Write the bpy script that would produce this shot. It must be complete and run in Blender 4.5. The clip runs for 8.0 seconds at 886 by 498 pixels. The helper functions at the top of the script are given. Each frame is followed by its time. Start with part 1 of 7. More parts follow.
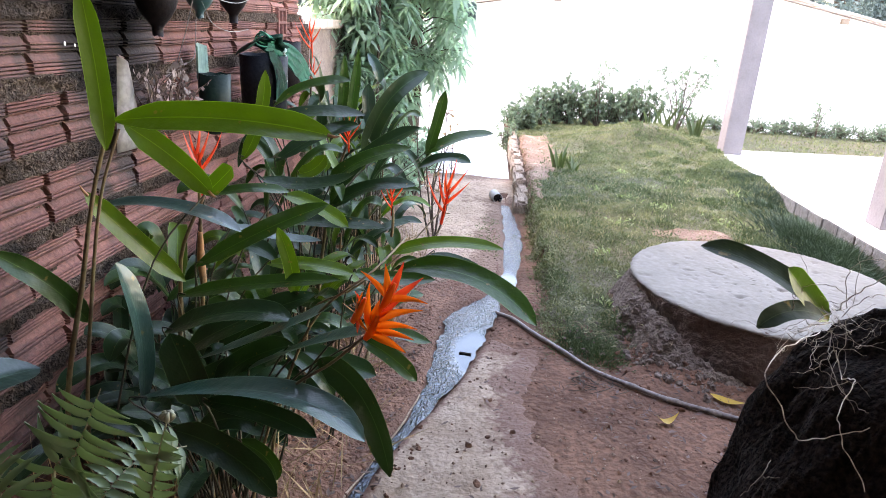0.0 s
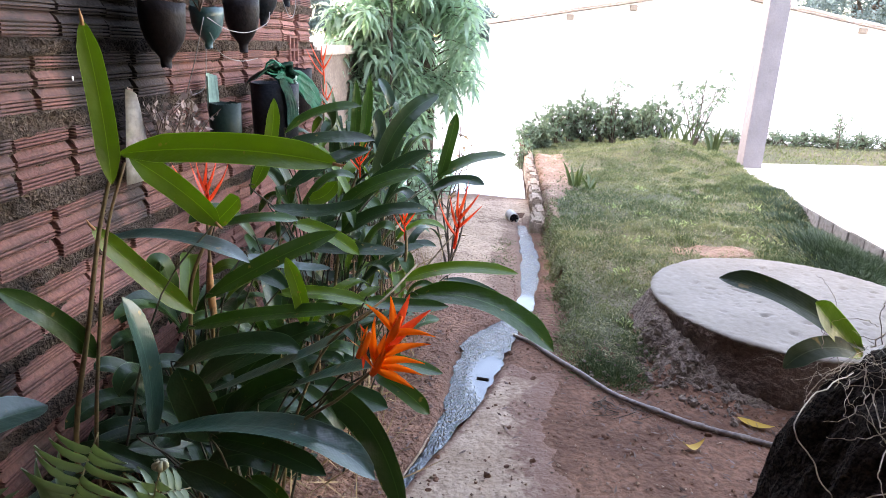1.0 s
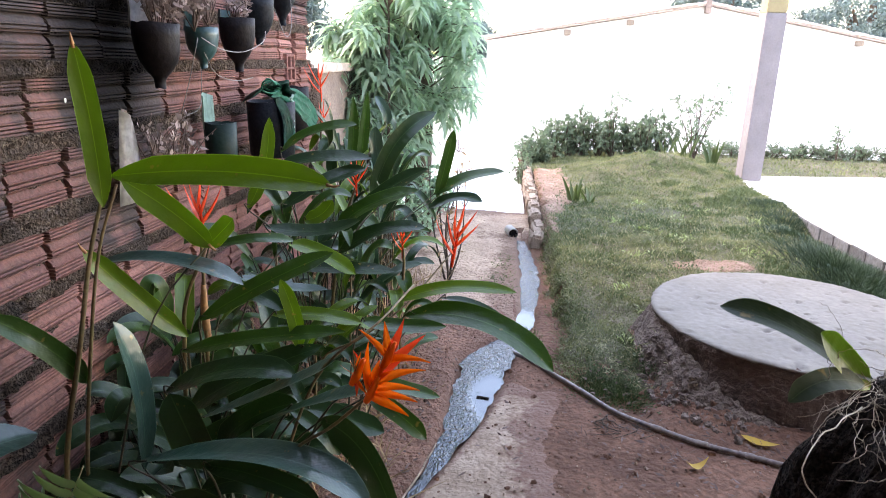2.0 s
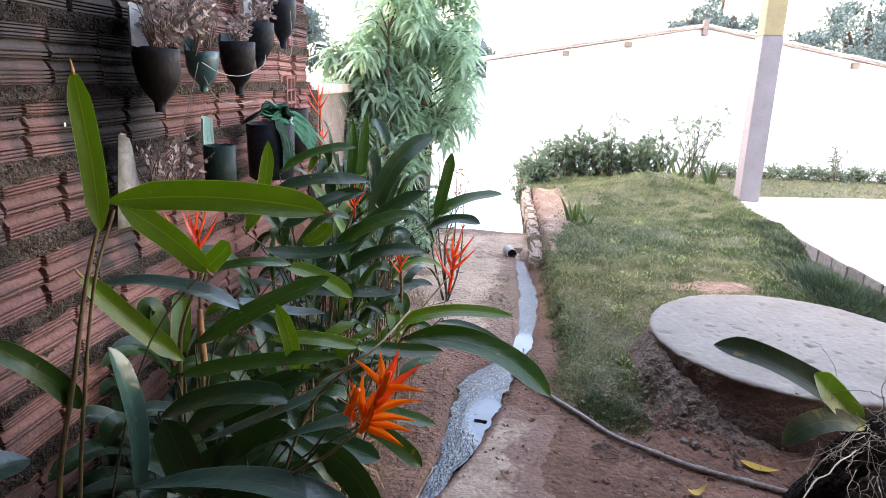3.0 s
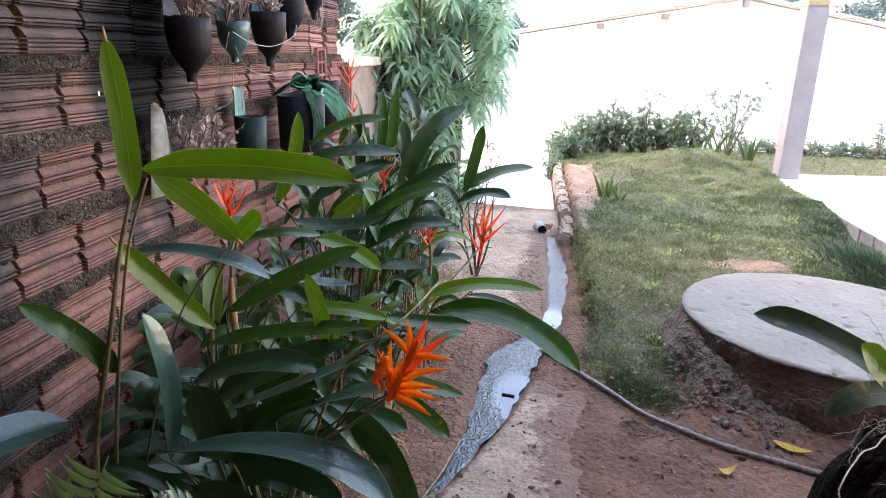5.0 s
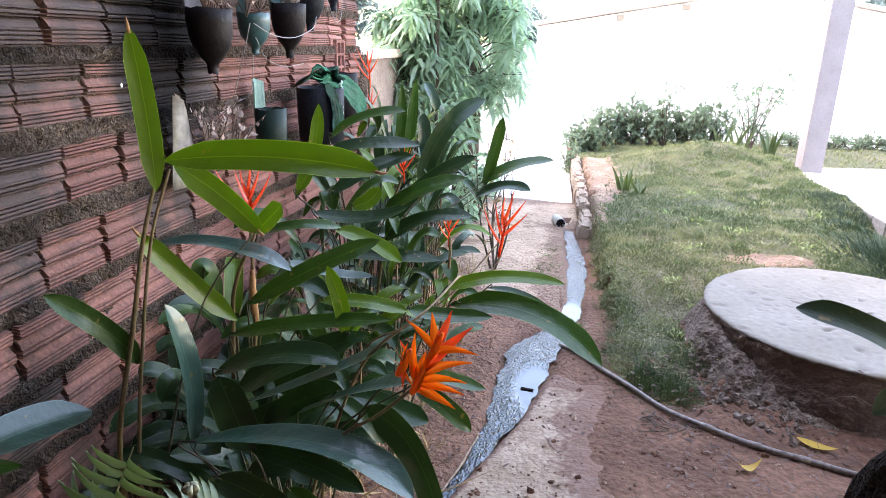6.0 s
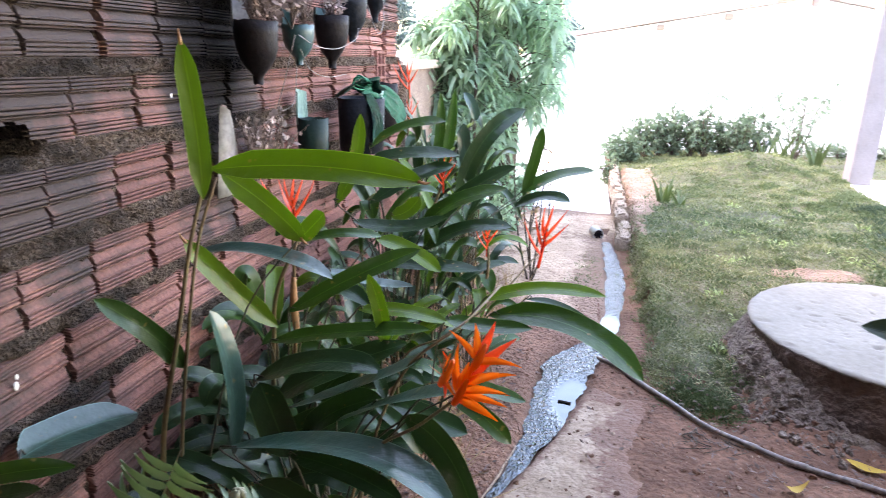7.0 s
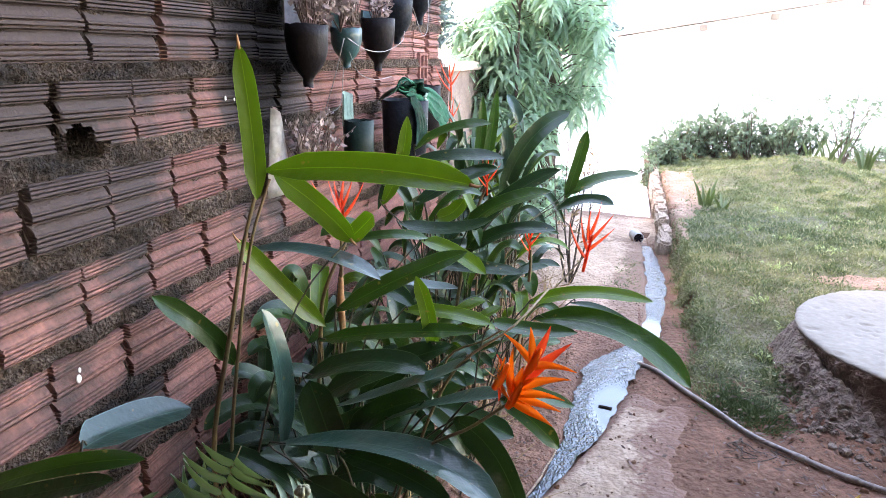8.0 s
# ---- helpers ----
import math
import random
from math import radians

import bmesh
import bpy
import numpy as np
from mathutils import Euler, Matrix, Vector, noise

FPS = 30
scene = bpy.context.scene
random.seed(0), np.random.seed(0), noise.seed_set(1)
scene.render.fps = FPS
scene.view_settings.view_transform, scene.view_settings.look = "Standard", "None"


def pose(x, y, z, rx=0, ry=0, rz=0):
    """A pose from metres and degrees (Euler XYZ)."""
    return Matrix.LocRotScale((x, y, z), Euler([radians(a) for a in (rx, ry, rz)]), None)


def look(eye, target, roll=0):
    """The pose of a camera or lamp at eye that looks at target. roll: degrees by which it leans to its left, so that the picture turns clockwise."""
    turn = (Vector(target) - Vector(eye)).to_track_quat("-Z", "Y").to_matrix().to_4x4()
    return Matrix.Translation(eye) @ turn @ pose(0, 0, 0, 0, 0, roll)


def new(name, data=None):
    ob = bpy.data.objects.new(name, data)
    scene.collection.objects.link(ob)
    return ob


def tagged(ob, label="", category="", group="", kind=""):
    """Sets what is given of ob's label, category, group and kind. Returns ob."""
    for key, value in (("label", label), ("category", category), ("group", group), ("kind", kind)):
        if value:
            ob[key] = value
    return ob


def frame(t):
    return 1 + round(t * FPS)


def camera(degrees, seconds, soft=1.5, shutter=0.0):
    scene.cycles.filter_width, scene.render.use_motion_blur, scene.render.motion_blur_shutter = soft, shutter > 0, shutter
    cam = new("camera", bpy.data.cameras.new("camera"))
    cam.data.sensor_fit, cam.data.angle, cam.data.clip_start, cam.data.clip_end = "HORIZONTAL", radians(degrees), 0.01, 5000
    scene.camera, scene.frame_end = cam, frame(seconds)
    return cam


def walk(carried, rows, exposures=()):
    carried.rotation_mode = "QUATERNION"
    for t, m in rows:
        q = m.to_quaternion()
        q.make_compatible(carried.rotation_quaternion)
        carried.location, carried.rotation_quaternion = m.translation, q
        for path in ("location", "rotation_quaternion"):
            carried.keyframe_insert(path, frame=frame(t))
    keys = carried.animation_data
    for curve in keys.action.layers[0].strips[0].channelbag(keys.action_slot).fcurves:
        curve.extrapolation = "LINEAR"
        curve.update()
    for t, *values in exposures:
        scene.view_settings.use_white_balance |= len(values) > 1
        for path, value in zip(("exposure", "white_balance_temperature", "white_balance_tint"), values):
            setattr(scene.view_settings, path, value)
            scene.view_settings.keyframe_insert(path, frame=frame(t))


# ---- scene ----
cam = camera(68.3, 8.0, soft=0.6, shutter=0.4)
PATH = [
    (0, (0.044, 0.491, 1.318), (-0.053, 2.378, 0.662), 3.8),
    (0.5, (0.054, 0.517, 1.313), (-0.066, 2.401, 0.655), 2.8),
    (1, (0.06, 0.533, 1.323), (-0.1, 2.434, 0.721), 2.0),
    (1.5, (0.064, 0.548, 1.322), (-0.111, 2.449, 0.726), 1.3),
    (2.8, (0.07, 0.562, 1.348), (-0.076, 2.492, 0.843), 2.0),
    (3, (0.071, 0.562, 1.348), (-0.093, 2.489, 0.84), 1.7),
    (3.5, (0.072, 0.564, 1.344), (-0.102, 2.487, 0.823), 1.7),
    (4, (0.074, 0.566, 1.343), (-0.105, 2.487, 0.813), 1.6),
    (4.5, (0.074, 0.569, 1.338), (-0.136, 2.479, 0.783), 1.6),
    (6, (0.056, 0.581, 1.326), (-0.24, 2.466, 0.727), 1.4),
    (6.5, (0.052, 0.585, 1.326), (-0.248, 2.474, 0.743), 1.2),
    (7, (0.041, 0.581, 1.326), (-0.36, 2.454, 0.753), 1.2),
    (7.5, (0.012, 0.567, 1.334), (-0.508, 2.413, 0.768), 0.7),
    (8, (0.009, 0.568, 1.331), (-0.491, 2.418, 0.758), 1.1),
]
walk(cam, [(t, look(eye, target, roll)) for t, eye, target, roll in PATH],
     exposures=[(0.0, 3.92, 8900, 25), (3.5, 3.70, 8900, 25), (4.5, 3.72, 8850, 25), (6.0, 4.12, 8650, 24), (8.0, 4.32, 8500, 25)])

# world and sun
SUN_ELEV, SUN_FROM = 42.0, (-1.0, 0.02)
world = bpy.data.worlds.new("world")
scene.world = world
world.use_nodes = True
sky = world.node_tree.nodes.new("ShaderNodeTexSky")
sky.sky_type, sky.sun_disc = "NISHITA", False
sky.sun_elevation, sky.sun_rotation = radians(SUN_ELEV), math.atan2(SUN_FROM[0], SUN_FROM[1])
sky.dust_density, sky.air_density = 0.4, 1.1
world.node_tree.links.new(sky.outputs[0], world.node_tree.nodes["Background"].inputs[0])
world.node_tree.nodes["Background"].inputs[1].default_value = 0.15
sun = new("sun", bpy.data.lights.new("sun", "SUN"))
sun.data.energy, sun.data.angle, sun.data.color = 0.35, radians(20.0), (1.0, 0.97, 0.92)
_c = math.cos(radians(SUN_ELEV))
sun.matrix_world = look((SUN_FROM[0] * _c * 20, SUN_FROM[1] * _c * 20, math.sin(radians(SUN_ELEV)) * 20), (0, 0, 0))


# ---- materials ----
def nodes_of(name):
    m = bpy.data.materials.new(name)
    m.use_nodes = True
    return m, m.node_tree.nodes, m.node_tree.links, m.node_tree.nodes["Principled BSDF"]


def mixer(n, k, fac, a, b, mode="MIX"):
    mx = n.new("ShaderNodeMix")
    mx.data_type, mx.blend_type = "RGBA", mode
    for sock, v in ((mx.inputs["Factor"], fac), (mx.inputs["A"], a), (mx.inputs["B"], b)):
        if isinstance(v, bpy.types.NodeSocket):
            k.new(v, sock)
        else:
            sock.default_value = v if isinstance(v, float) else (*v, 1.0)
    return mx.outputs["Result"]


def noise_of(n, k, vec, scale, detail=5.0, lo=0.35, hi=0.65):
    t = n.new("ShaderNodeTexNoise")
    t.inputs["Scale"].default_value, t.inputs["Detail"].default_value = scale, detail
    k.new(vec, t.inputs["Vector"])
    r = n.new("ShaderNodeMapRange")
    r.inputs[1].default_value, r.inputs[2].default_value = lo, hi
    k.new(t.outputs["Fac"], r.inputs[0])
    return r.outputs[0]


def bumped(n, k, p, height, strength, dist):
    b = n.new("ShaderNodeBump")
    b.inputs["Strength"].default_value, b.inputs["Distance"].default_value = strength, dist
    k.new(height, b.inputs["Height"])
    k.new(b.outputs[0], p.inputs["Normal"])


def surface(name, a, b, c, big=3.0, fine=60.0, rough=0.85, bump=0.5, dist=0.004, vary=0.0, metal=0.0, stain=0.6, rough_lo=None):
    """Base colour a broken by b at a large and c at a fine scale; vary: how far single pieces differ."""
    m, n, k, p = nodes_of(name)
    at = n.new("ShaderNodeNewGeometry").outputs["Position"]
    f1, f2 = noise_of(n, k, at, big), noise_of(n, k, at, fine, 6.0)
    f3 = noise_of(n, k, at, big * 5.0, 4.0, 0.5, 0.75)
    col = mixer(n, k, f1, a, b)
    sc = n.new("ShaderNodeMath")
    sc.operation = "MULTIPLY"
    sc.inputs[1].default_value = stain
    k.new(f2, sc.inputs[0])
    col = mixer(n, k, sc.outputs[0], col, c)
    sd = n.new("ShaderNodeMath")
    sd.operation = "MULTIPLY"
    sd.inputs[1].default_value = stain * 0.6
    k.new(f3, sd.inputs[0])
    col = mixer(n, k, sd.outputs[0], col, tuple(v * 0.55 for v in b))
    if vary:
        rnd = n.new("ShaderNodeObjectInfo").outputs["Random"]
        r = n.new("ShaderNodeMapRange")
        r.inputs[3].default_value, r.inputs[4].default_value = 1.0 - vary, 1.0 + vary
        k.new(rnd, r.inputs[0])
        hsv = n.new("ShaderNodeHueSaturation")
        k.new(r.outputs[0], hsv.inputs["Value"])
        k.new(col, hsv.inputs["Color"])
        col = hsv.outputs[0]
    k.new(col, p.inputs["Base Color"])
    p.inputs["Metallic"].default_value = metal
    if rough_lo is not None:
        r = n.new("ShaderNodeMapRange")
        r.inputs[3].default_value, r.inputs[4].default_value = rough_lo, rough
        k.new(f1, r.inputs[0])
        k.new(r.outputs[0], p.inputs["Roughness"])
    else:
        p.inputs["Roughness"].default_value = rough
    add = n.new("ShaderNodeMath")
    k.new(f2, add.inputs[0])
    k.new(f3, add.inputs[1])
    bumped(n, k, p, add.outputs[0], bump, dist)
    return m


def foliage(name, a, b, rough=0.4, through_light=0.3, veins=True, glow=(1.4, 1.6, 0.5), spec=0.5, clump=0.4, grain=14.0):
    """A leaf: two greens, ribs along the blade, light passing through it."""
    m, n, k, p = nodes_of(name)
    at = n.new("ShaderNodeNewGeometry").outputs["Position"]
    f1 = noise_of(n, k, at, grain)
    rnd = n.new("ShaderNodeNewGeometry").outputs["Random Per Island"]
    avg = n.new("ShaderNodeMath")
    avg.operation = "MULTIPLY_ADD"
    avg.inputs[1].default_value = 1.0 - clump
    k.new(rnd, avg.inputs[0])
    sc = n.new("ShaderNodeMath")
    sc.operation = "MULTIPLY"
    sc.inputs[1].default_value = clump
    k.new(f1, sc.inputs[0])
    k.new(sc.outputs[0], avg.inputs[2])
    col = mixer(n, k, avg.outputs[0], a, b)
    if veins:
        uv = n.new("ShaderNodeTexCoord").outputs["UV"]
        sep = n.new("ShaderNodeSeparateXYZ")
        k.new(uv, sep.inputs[0])
        w = n.new("ShaderNodeTexWave")
        w.bands_direction = "Y"
        w.inputs["Scale"].default_value, w.inputs["Distortion"].default_value = 3.5, 1.0
        sk = n.new("ShaderNodeCombineXYZ")
        ab = n.new("ShaderNodeMath")
        ab.operation = "ABSOLUTE"
        k.new(sep.outputs[0], ab.inputs[0])
        sl = n.new("ShaderNodeMath")
        sl.operation = "MULTIPLY_ADD"
        sl.inputs[1].default_value = -0.5
        k.new(ab.outputs[0], sl.inputs[0])
        k.new(sep.outputs[1], sl.inputs[2])
        k.new(sl.outputs[0], sk.inputs[1])
        k.new(sk.outputs[0], w.inputs["Vector"])
        rib = n.new("ShaderNodeMapRange")
        rib.inputs[1].default_value, rib.inputs[2].default_value = 0.05, 0.015
        k.new(ab.outputs[0], rib.inputs[0])
        col = mixer(n, k, rib.outputs[0], col, tuple(min(1.0, v * 1.5 + 0.01) for v in b))
        spots = noise_of(n, k, at, 45.0, 3.0, 0.68, 0.74)
        col = mixer(n, k, spots, col, (0.16, 0.12, 0.04))
        bumped(n, k, p, w.outputs["Fac"], 0.03, 0.002)
        ripple = n.new("ShaderNodeBump")
        ripple.inputs["Strength"].default_value, ripple.inputs["Distance"].default_value = 0.35, 0.006
        k.new(noise_of(n, k, at, 30.0, 3.0, 0.2, 0.8), ripple.inputs["Height"])
        k.new(p.inputs["Normal"].links[0].from_socket, ripple.inputs["Normal"])
        k.new(ripple.outputs[0], p.inputs["Normal"])
        rim = n.new("ShaderNodeMapRange")
        rim.inputs[1].default_value, rim.inputs[2].default_value = 0.94, 0.98
        k.new(ab.outputs[0], rim.inputs[0])
        col = mixer(n, k, rim.outputs[0], col, tuple(min(1.0, v * 1.8 + 0.03) for v in b))
    k.new(col, p.inputs["Base Color"])
    p.inputs["Roughness"].default_value = rough
    p.inputs["Specular IOR Level"].default_value = spec
    t = n.new("ShaderNodeBsdfTranslucent")
    k.new(mixer(n, k, 1.0, col, glow, "MULTIPLY"), t.inputs["Color"])
    mx = n.new("ShaderNodeMixShader")
    mx.inputs[0].default_value = through_light
    k.new(p.outputs[0], mx.inputs[1])
    k.new(t.outputs[0], mx.inputs[2])
    k.new(mx.outputs[0], n["Material Output"].inputs[0])
    return m


def clear_water():
    m, n, k, p = nodes_of("running_water")
    at = n.new("ShaderNodeNewGeometry").outputs["Position"]
    p.inputs["Base Color"].default_value = (0.012, 0.009, 0.007, 1)
    p.inputs["Roughness"].default_value = 0.03
    # high index and blue tint put a brighter, bluer sky into the reflections
    p.inputs["IOR"].default_value = 1.78
    p.inputs["Specular Tint"].default_value = (0.68, 0.86, 1.0, 1)
    # wavelets drawn out along the flow, with calm patches between
    flow = n.new("ShaderNodeMapping")
    flow.inputs["Scale"].default_value = (1.0, 0.7, 1.0)
    k.new(at, flow.inputs["Vector"])
    t = n.new("ShaderNodeTexNoise")
    t.inputs["Scale"].default_value, t.inputs["Detail"].default_value, t.inputs["Distortion"].default_value = 72.0, 1.0, 0.9
    k.new(flow.outputs[0], t.inputs["Vector"])
    pool = n.new("ShaderNodeVectorMath")
    pool.operation = "DISTANCE"
    pool.inputs[1].default_value = (0.078, 3.00 * 0.42, 0.0)
    sq = n.new("ShaderNodeMapping")
    sq.inputs["Scale"].default_value = (1.0, 0.42, 0.0)
    k.new(at, sq.inputs["Vector"])
    k.new(sq.outputs[0], pool.inputs[0])
    calm = n.new("ShaderNodeMapRange")
    calm.inputs[1].default_value, calm.inputs[2].default_value, calm.inputs[3].default_value, calm.inputs[4].default_value = 0.070, 0.110, 0.0, 1.0
    k.new(pool.outputs["Value"], calm.inputs[0])
    still = n.new("ShaderNodeVectorMath")
    still.operation = "DISTANCE"
    still.inputs[1].default_value = (0.235, 3.83 * 0.42, 0.0)
    k.new(sq.outputs[0], still.inputs[0])
    calm2 = n.new("ShaderNodeMapRange")
    calm2.inputs[1].default_value, calm2.inputs[2].default_value, calm2.inputs[3].default_value, calm2.inputs[4].default_value = 0.05, 0.09, 0.0, 1.0
    k.new(still.outputs["Value"], calm2.inputs[0])
    both = n.new("ShaderNodeMath")
    both.operation = "MULTIPLY"
    k.new(calm.outputs[0], both.inputs[0])
    k.new(calm2.outputs[0], both.inputs[1])
    mu = n.new("ShaderNodeMath")
    mu.operation = "MULTIPLY"
    k.new(t.outputs["Fac"], mu.inputs[0])
    k.new(both.outputs[0], mu.inputs[1])
    b = n.new("ShaderNodeBump")
    b.inputs["Strength"].default_value, b.inputs["Distance"].default_value = 1.0, 0.0085
    k.new(mu.outputs[0], b.inputs["Height"])
    k.new(b.outputs[0], p.inputs["Normal"])
    return m


def soot_and_shade(m, lo, hi, dark):
    """Sooty blotches, more of them high on the wall, with light and shadow put into the colour too."""
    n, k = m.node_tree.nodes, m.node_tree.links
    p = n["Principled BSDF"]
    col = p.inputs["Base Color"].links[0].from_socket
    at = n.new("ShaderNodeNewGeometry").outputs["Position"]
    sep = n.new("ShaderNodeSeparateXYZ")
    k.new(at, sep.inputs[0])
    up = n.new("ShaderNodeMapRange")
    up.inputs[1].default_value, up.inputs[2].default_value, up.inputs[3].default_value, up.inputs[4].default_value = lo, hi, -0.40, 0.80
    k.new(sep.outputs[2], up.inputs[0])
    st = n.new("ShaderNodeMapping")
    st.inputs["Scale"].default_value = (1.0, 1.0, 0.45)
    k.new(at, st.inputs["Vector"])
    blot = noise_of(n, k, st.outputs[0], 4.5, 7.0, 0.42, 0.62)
    # the brighter light at the far end is put in as less soot
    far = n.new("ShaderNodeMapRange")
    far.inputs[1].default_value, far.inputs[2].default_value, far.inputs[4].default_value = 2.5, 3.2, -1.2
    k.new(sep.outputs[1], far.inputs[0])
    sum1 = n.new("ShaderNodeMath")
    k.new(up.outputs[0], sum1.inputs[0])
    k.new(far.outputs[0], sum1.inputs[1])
    # a round near-black patch puts soot and shadow by the first planter into colour
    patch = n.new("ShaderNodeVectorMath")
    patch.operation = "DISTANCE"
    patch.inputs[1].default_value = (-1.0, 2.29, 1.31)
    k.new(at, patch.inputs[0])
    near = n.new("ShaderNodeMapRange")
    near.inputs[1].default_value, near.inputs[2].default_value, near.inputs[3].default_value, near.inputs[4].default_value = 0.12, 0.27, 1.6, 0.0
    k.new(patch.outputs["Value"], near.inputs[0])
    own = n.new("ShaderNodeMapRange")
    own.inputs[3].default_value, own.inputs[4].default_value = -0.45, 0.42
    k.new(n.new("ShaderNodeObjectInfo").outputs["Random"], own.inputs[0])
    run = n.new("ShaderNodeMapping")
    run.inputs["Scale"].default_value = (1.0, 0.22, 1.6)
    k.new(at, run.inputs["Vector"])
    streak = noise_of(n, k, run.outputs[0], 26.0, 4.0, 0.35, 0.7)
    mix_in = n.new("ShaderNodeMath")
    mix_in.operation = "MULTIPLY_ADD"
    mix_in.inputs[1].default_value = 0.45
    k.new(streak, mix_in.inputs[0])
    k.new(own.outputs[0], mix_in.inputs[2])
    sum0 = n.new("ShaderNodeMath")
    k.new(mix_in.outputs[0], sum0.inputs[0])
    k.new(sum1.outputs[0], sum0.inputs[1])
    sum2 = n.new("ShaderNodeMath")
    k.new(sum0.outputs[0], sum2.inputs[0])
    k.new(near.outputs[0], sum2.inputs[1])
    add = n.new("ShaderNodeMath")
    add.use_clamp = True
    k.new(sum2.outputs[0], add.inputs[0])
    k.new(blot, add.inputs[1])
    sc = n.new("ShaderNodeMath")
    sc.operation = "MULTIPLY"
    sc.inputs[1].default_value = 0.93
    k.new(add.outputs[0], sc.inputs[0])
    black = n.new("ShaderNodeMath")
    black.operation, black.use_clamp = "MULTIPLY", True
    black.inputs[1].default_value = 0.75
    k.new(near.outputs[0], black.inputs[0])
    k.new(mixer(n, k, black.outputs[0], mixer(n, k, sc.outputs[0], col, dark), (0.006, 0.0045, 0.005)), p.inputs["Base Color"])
    return m


BRICK = soot_and_shade(surface("fired_clay", (0.350, 0.158, 0.132), (0.260, 0.121, 0.104), (0.145, 0.081, 0.074), 2.2, 90, 0.8, 0.45, 0.003, 0.35, stain=0.6), 0.65, 1.60, (0.052, 0.046, 0.046))
MORTAR = soot_and_shade(surface("rough_mortar", (0.17, 0.115, 0.088), (0.05, 0.033, 0.027), (0.40, 0.31, 0.25), 24, 130, 0.95, 1.0, 0.025, stain=0.5), 1.0, 2.2, (0.050, 0.043, 0.041))
for _m in (BRICK, MORTAR):
    _m.node_tree.nodes["Principled BSDF"].inputs["Specular IOR Level"].default_value = 0.15
PLASTER = surface("old_plaster", (0.34, 0.255, 0.22), (0.24, 0.175, 0.148), (0.16, 0.115, 0.098), 6, 50, 0.9, 0.5, 0.004)
WHITE = surface("white_wall_paint", (0.86, 0.84, 0.81), (0.83, 0.80, 0.76), (0.70, 0.66, 0.60), 0.8, 20, 0.8, 0.2, 0.003, stain=0.25)
PILLAR = surface("pillar_paint", (0.215, 0.195, 0.20), (0.18, 0.162, 0.167), (0.14, 0.125, 0.13), 4, 60, 0.8, 0.3, 0.003, stain=0.35)
YELLOW = surface("yellow_paint", (0.27, 0.215, 0.115), (0.23, 0.185, 0.10), (0.31, 0.25, 0.13), 4, 40, 0.8, 0.3, 0.003, stain=0.3)
TILE_FLOOR = surface("pale_porch_floor", (0.85, 0.84, 0.82), (0.80, 0.79, 0.77), (0.68, 0.66, 0.63), 2, 40, 0.5, 0.15, 0.002, stain=0.25)
SOIL = surface("damp_soil", (0.225, 0.115, 0.075), (0.112, 0.054, 0.036), (0.060, 0.031, 0.022), 3.4, 45, 0.9, 0.7, 0.007, stain=0.5)
SOIL.node_tree.nodes["Principled BSDF"].inputs["Specular IOR Level"].default_value = 0.2
SAND = surface("pale_sand", (0.60, 0.420, 0.295), (0.46, 0.310, 0.215), (0.29, 0.190, 0.130), 3.0, 40, 0.9, 0.9, 0.01, stain=0.45)
CONCRETE = surface("worn_concrete", (0.42, 0.305, 0.220), (0.30, 0.208, 0.145), (0.17, 0.112, 0.076), 6.5, 55, 0.9, 0.5, 0.006, stain=0.5, rough_lo=0.7)
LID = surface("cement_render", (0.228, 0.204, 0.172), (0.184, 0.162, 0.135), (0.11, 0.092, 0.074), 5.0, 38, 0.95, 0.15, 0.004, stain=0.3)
LIDSIDE = surface("dirty_shaded_cement", (0.115, 0.072, 0.056), (0.066, 0.040, 0.032), (0.16, 0.118, 0.098), 5, 40, 0.95, 0.7, 0.012, stain=0.6)
STONE = surface("kerb_stone", (0.50, 0.37, 0.275), (0.42, 0.30, 0.22), (0.29, 0.205, 0.15), 9, 90, 0.9, 0.9, 0.008, 0.12, stain=0.4)
ROOFTILE = surface("roof_tile", (0.58, 0.47, 0.41), (0.48, 0.38, 0.33), (0.36, 0.28, 0.24), 3, 30, 0.9, 0.4, 0.004, 0.15)
WOOD = surface("rafter_wood", (0.34, 0.26, 0.2), (0.26, 0.2, 0.15), (0.18, 0.13, 0.1), 8, 60, 0.85, 0.4, 0.002)
ROOT_PALE = surface("white_root", (0.55, 0.49, 0.43), (0.42, 0.36, 0.30), (0.25, 0.2, 0.16), 20, 120, 0.6, 0.4, 0.001)
BARK = surface("bark", (0.16, 0.12, 0.09), (0.1, 0.075, 0.055), (0.05, 0.04, 0.03), 14, 90, 0.95, 1.0, 0.01)
FIBRE = surface("dark_fibre", (0.018, 0.012, 0.0105), (0.009, 0.0062, 0.0055), (0.050, 0.034, 0.028), 16, 140, 1.0, 1.0, 0.015, stain=0.5)
FIBRE.node_tree.nodes["Principled BSDF"].inputs["Specular IOR Level"].default_value = 0.1
ROOT = surface("pale_root", (0.40, 0.34, 0.28), (0.26, 0.21, 0.17), (0.14, 0.10, 0.08), 20, 120, 0.7, 0.4, 0.001)
RUBBLE = surface("crumbled_cement", (0.160, 0.115, 0.092), (0.080, 0.050, 0.039), (0.23, 0.185, 0.152), 9, 60, 0.95, 0.9, 0.008, stain=0.6)
HOSE = surface("grey_hose", (0.115, 0.09, 0.076), (0.060, 0.046, 0.04), (0.26, 0.21, 0.185), 9, 70, 0.28, 0.4, 0.001, stain=0.6)
PVC = surface("white_pvc", (0.52, 0.49, 0.45), (0.40, 0.37, 0.33), (0.4, 0.36, 0.32), 8, 60, 0.45, 0.2, 0.001, stain=0.4)
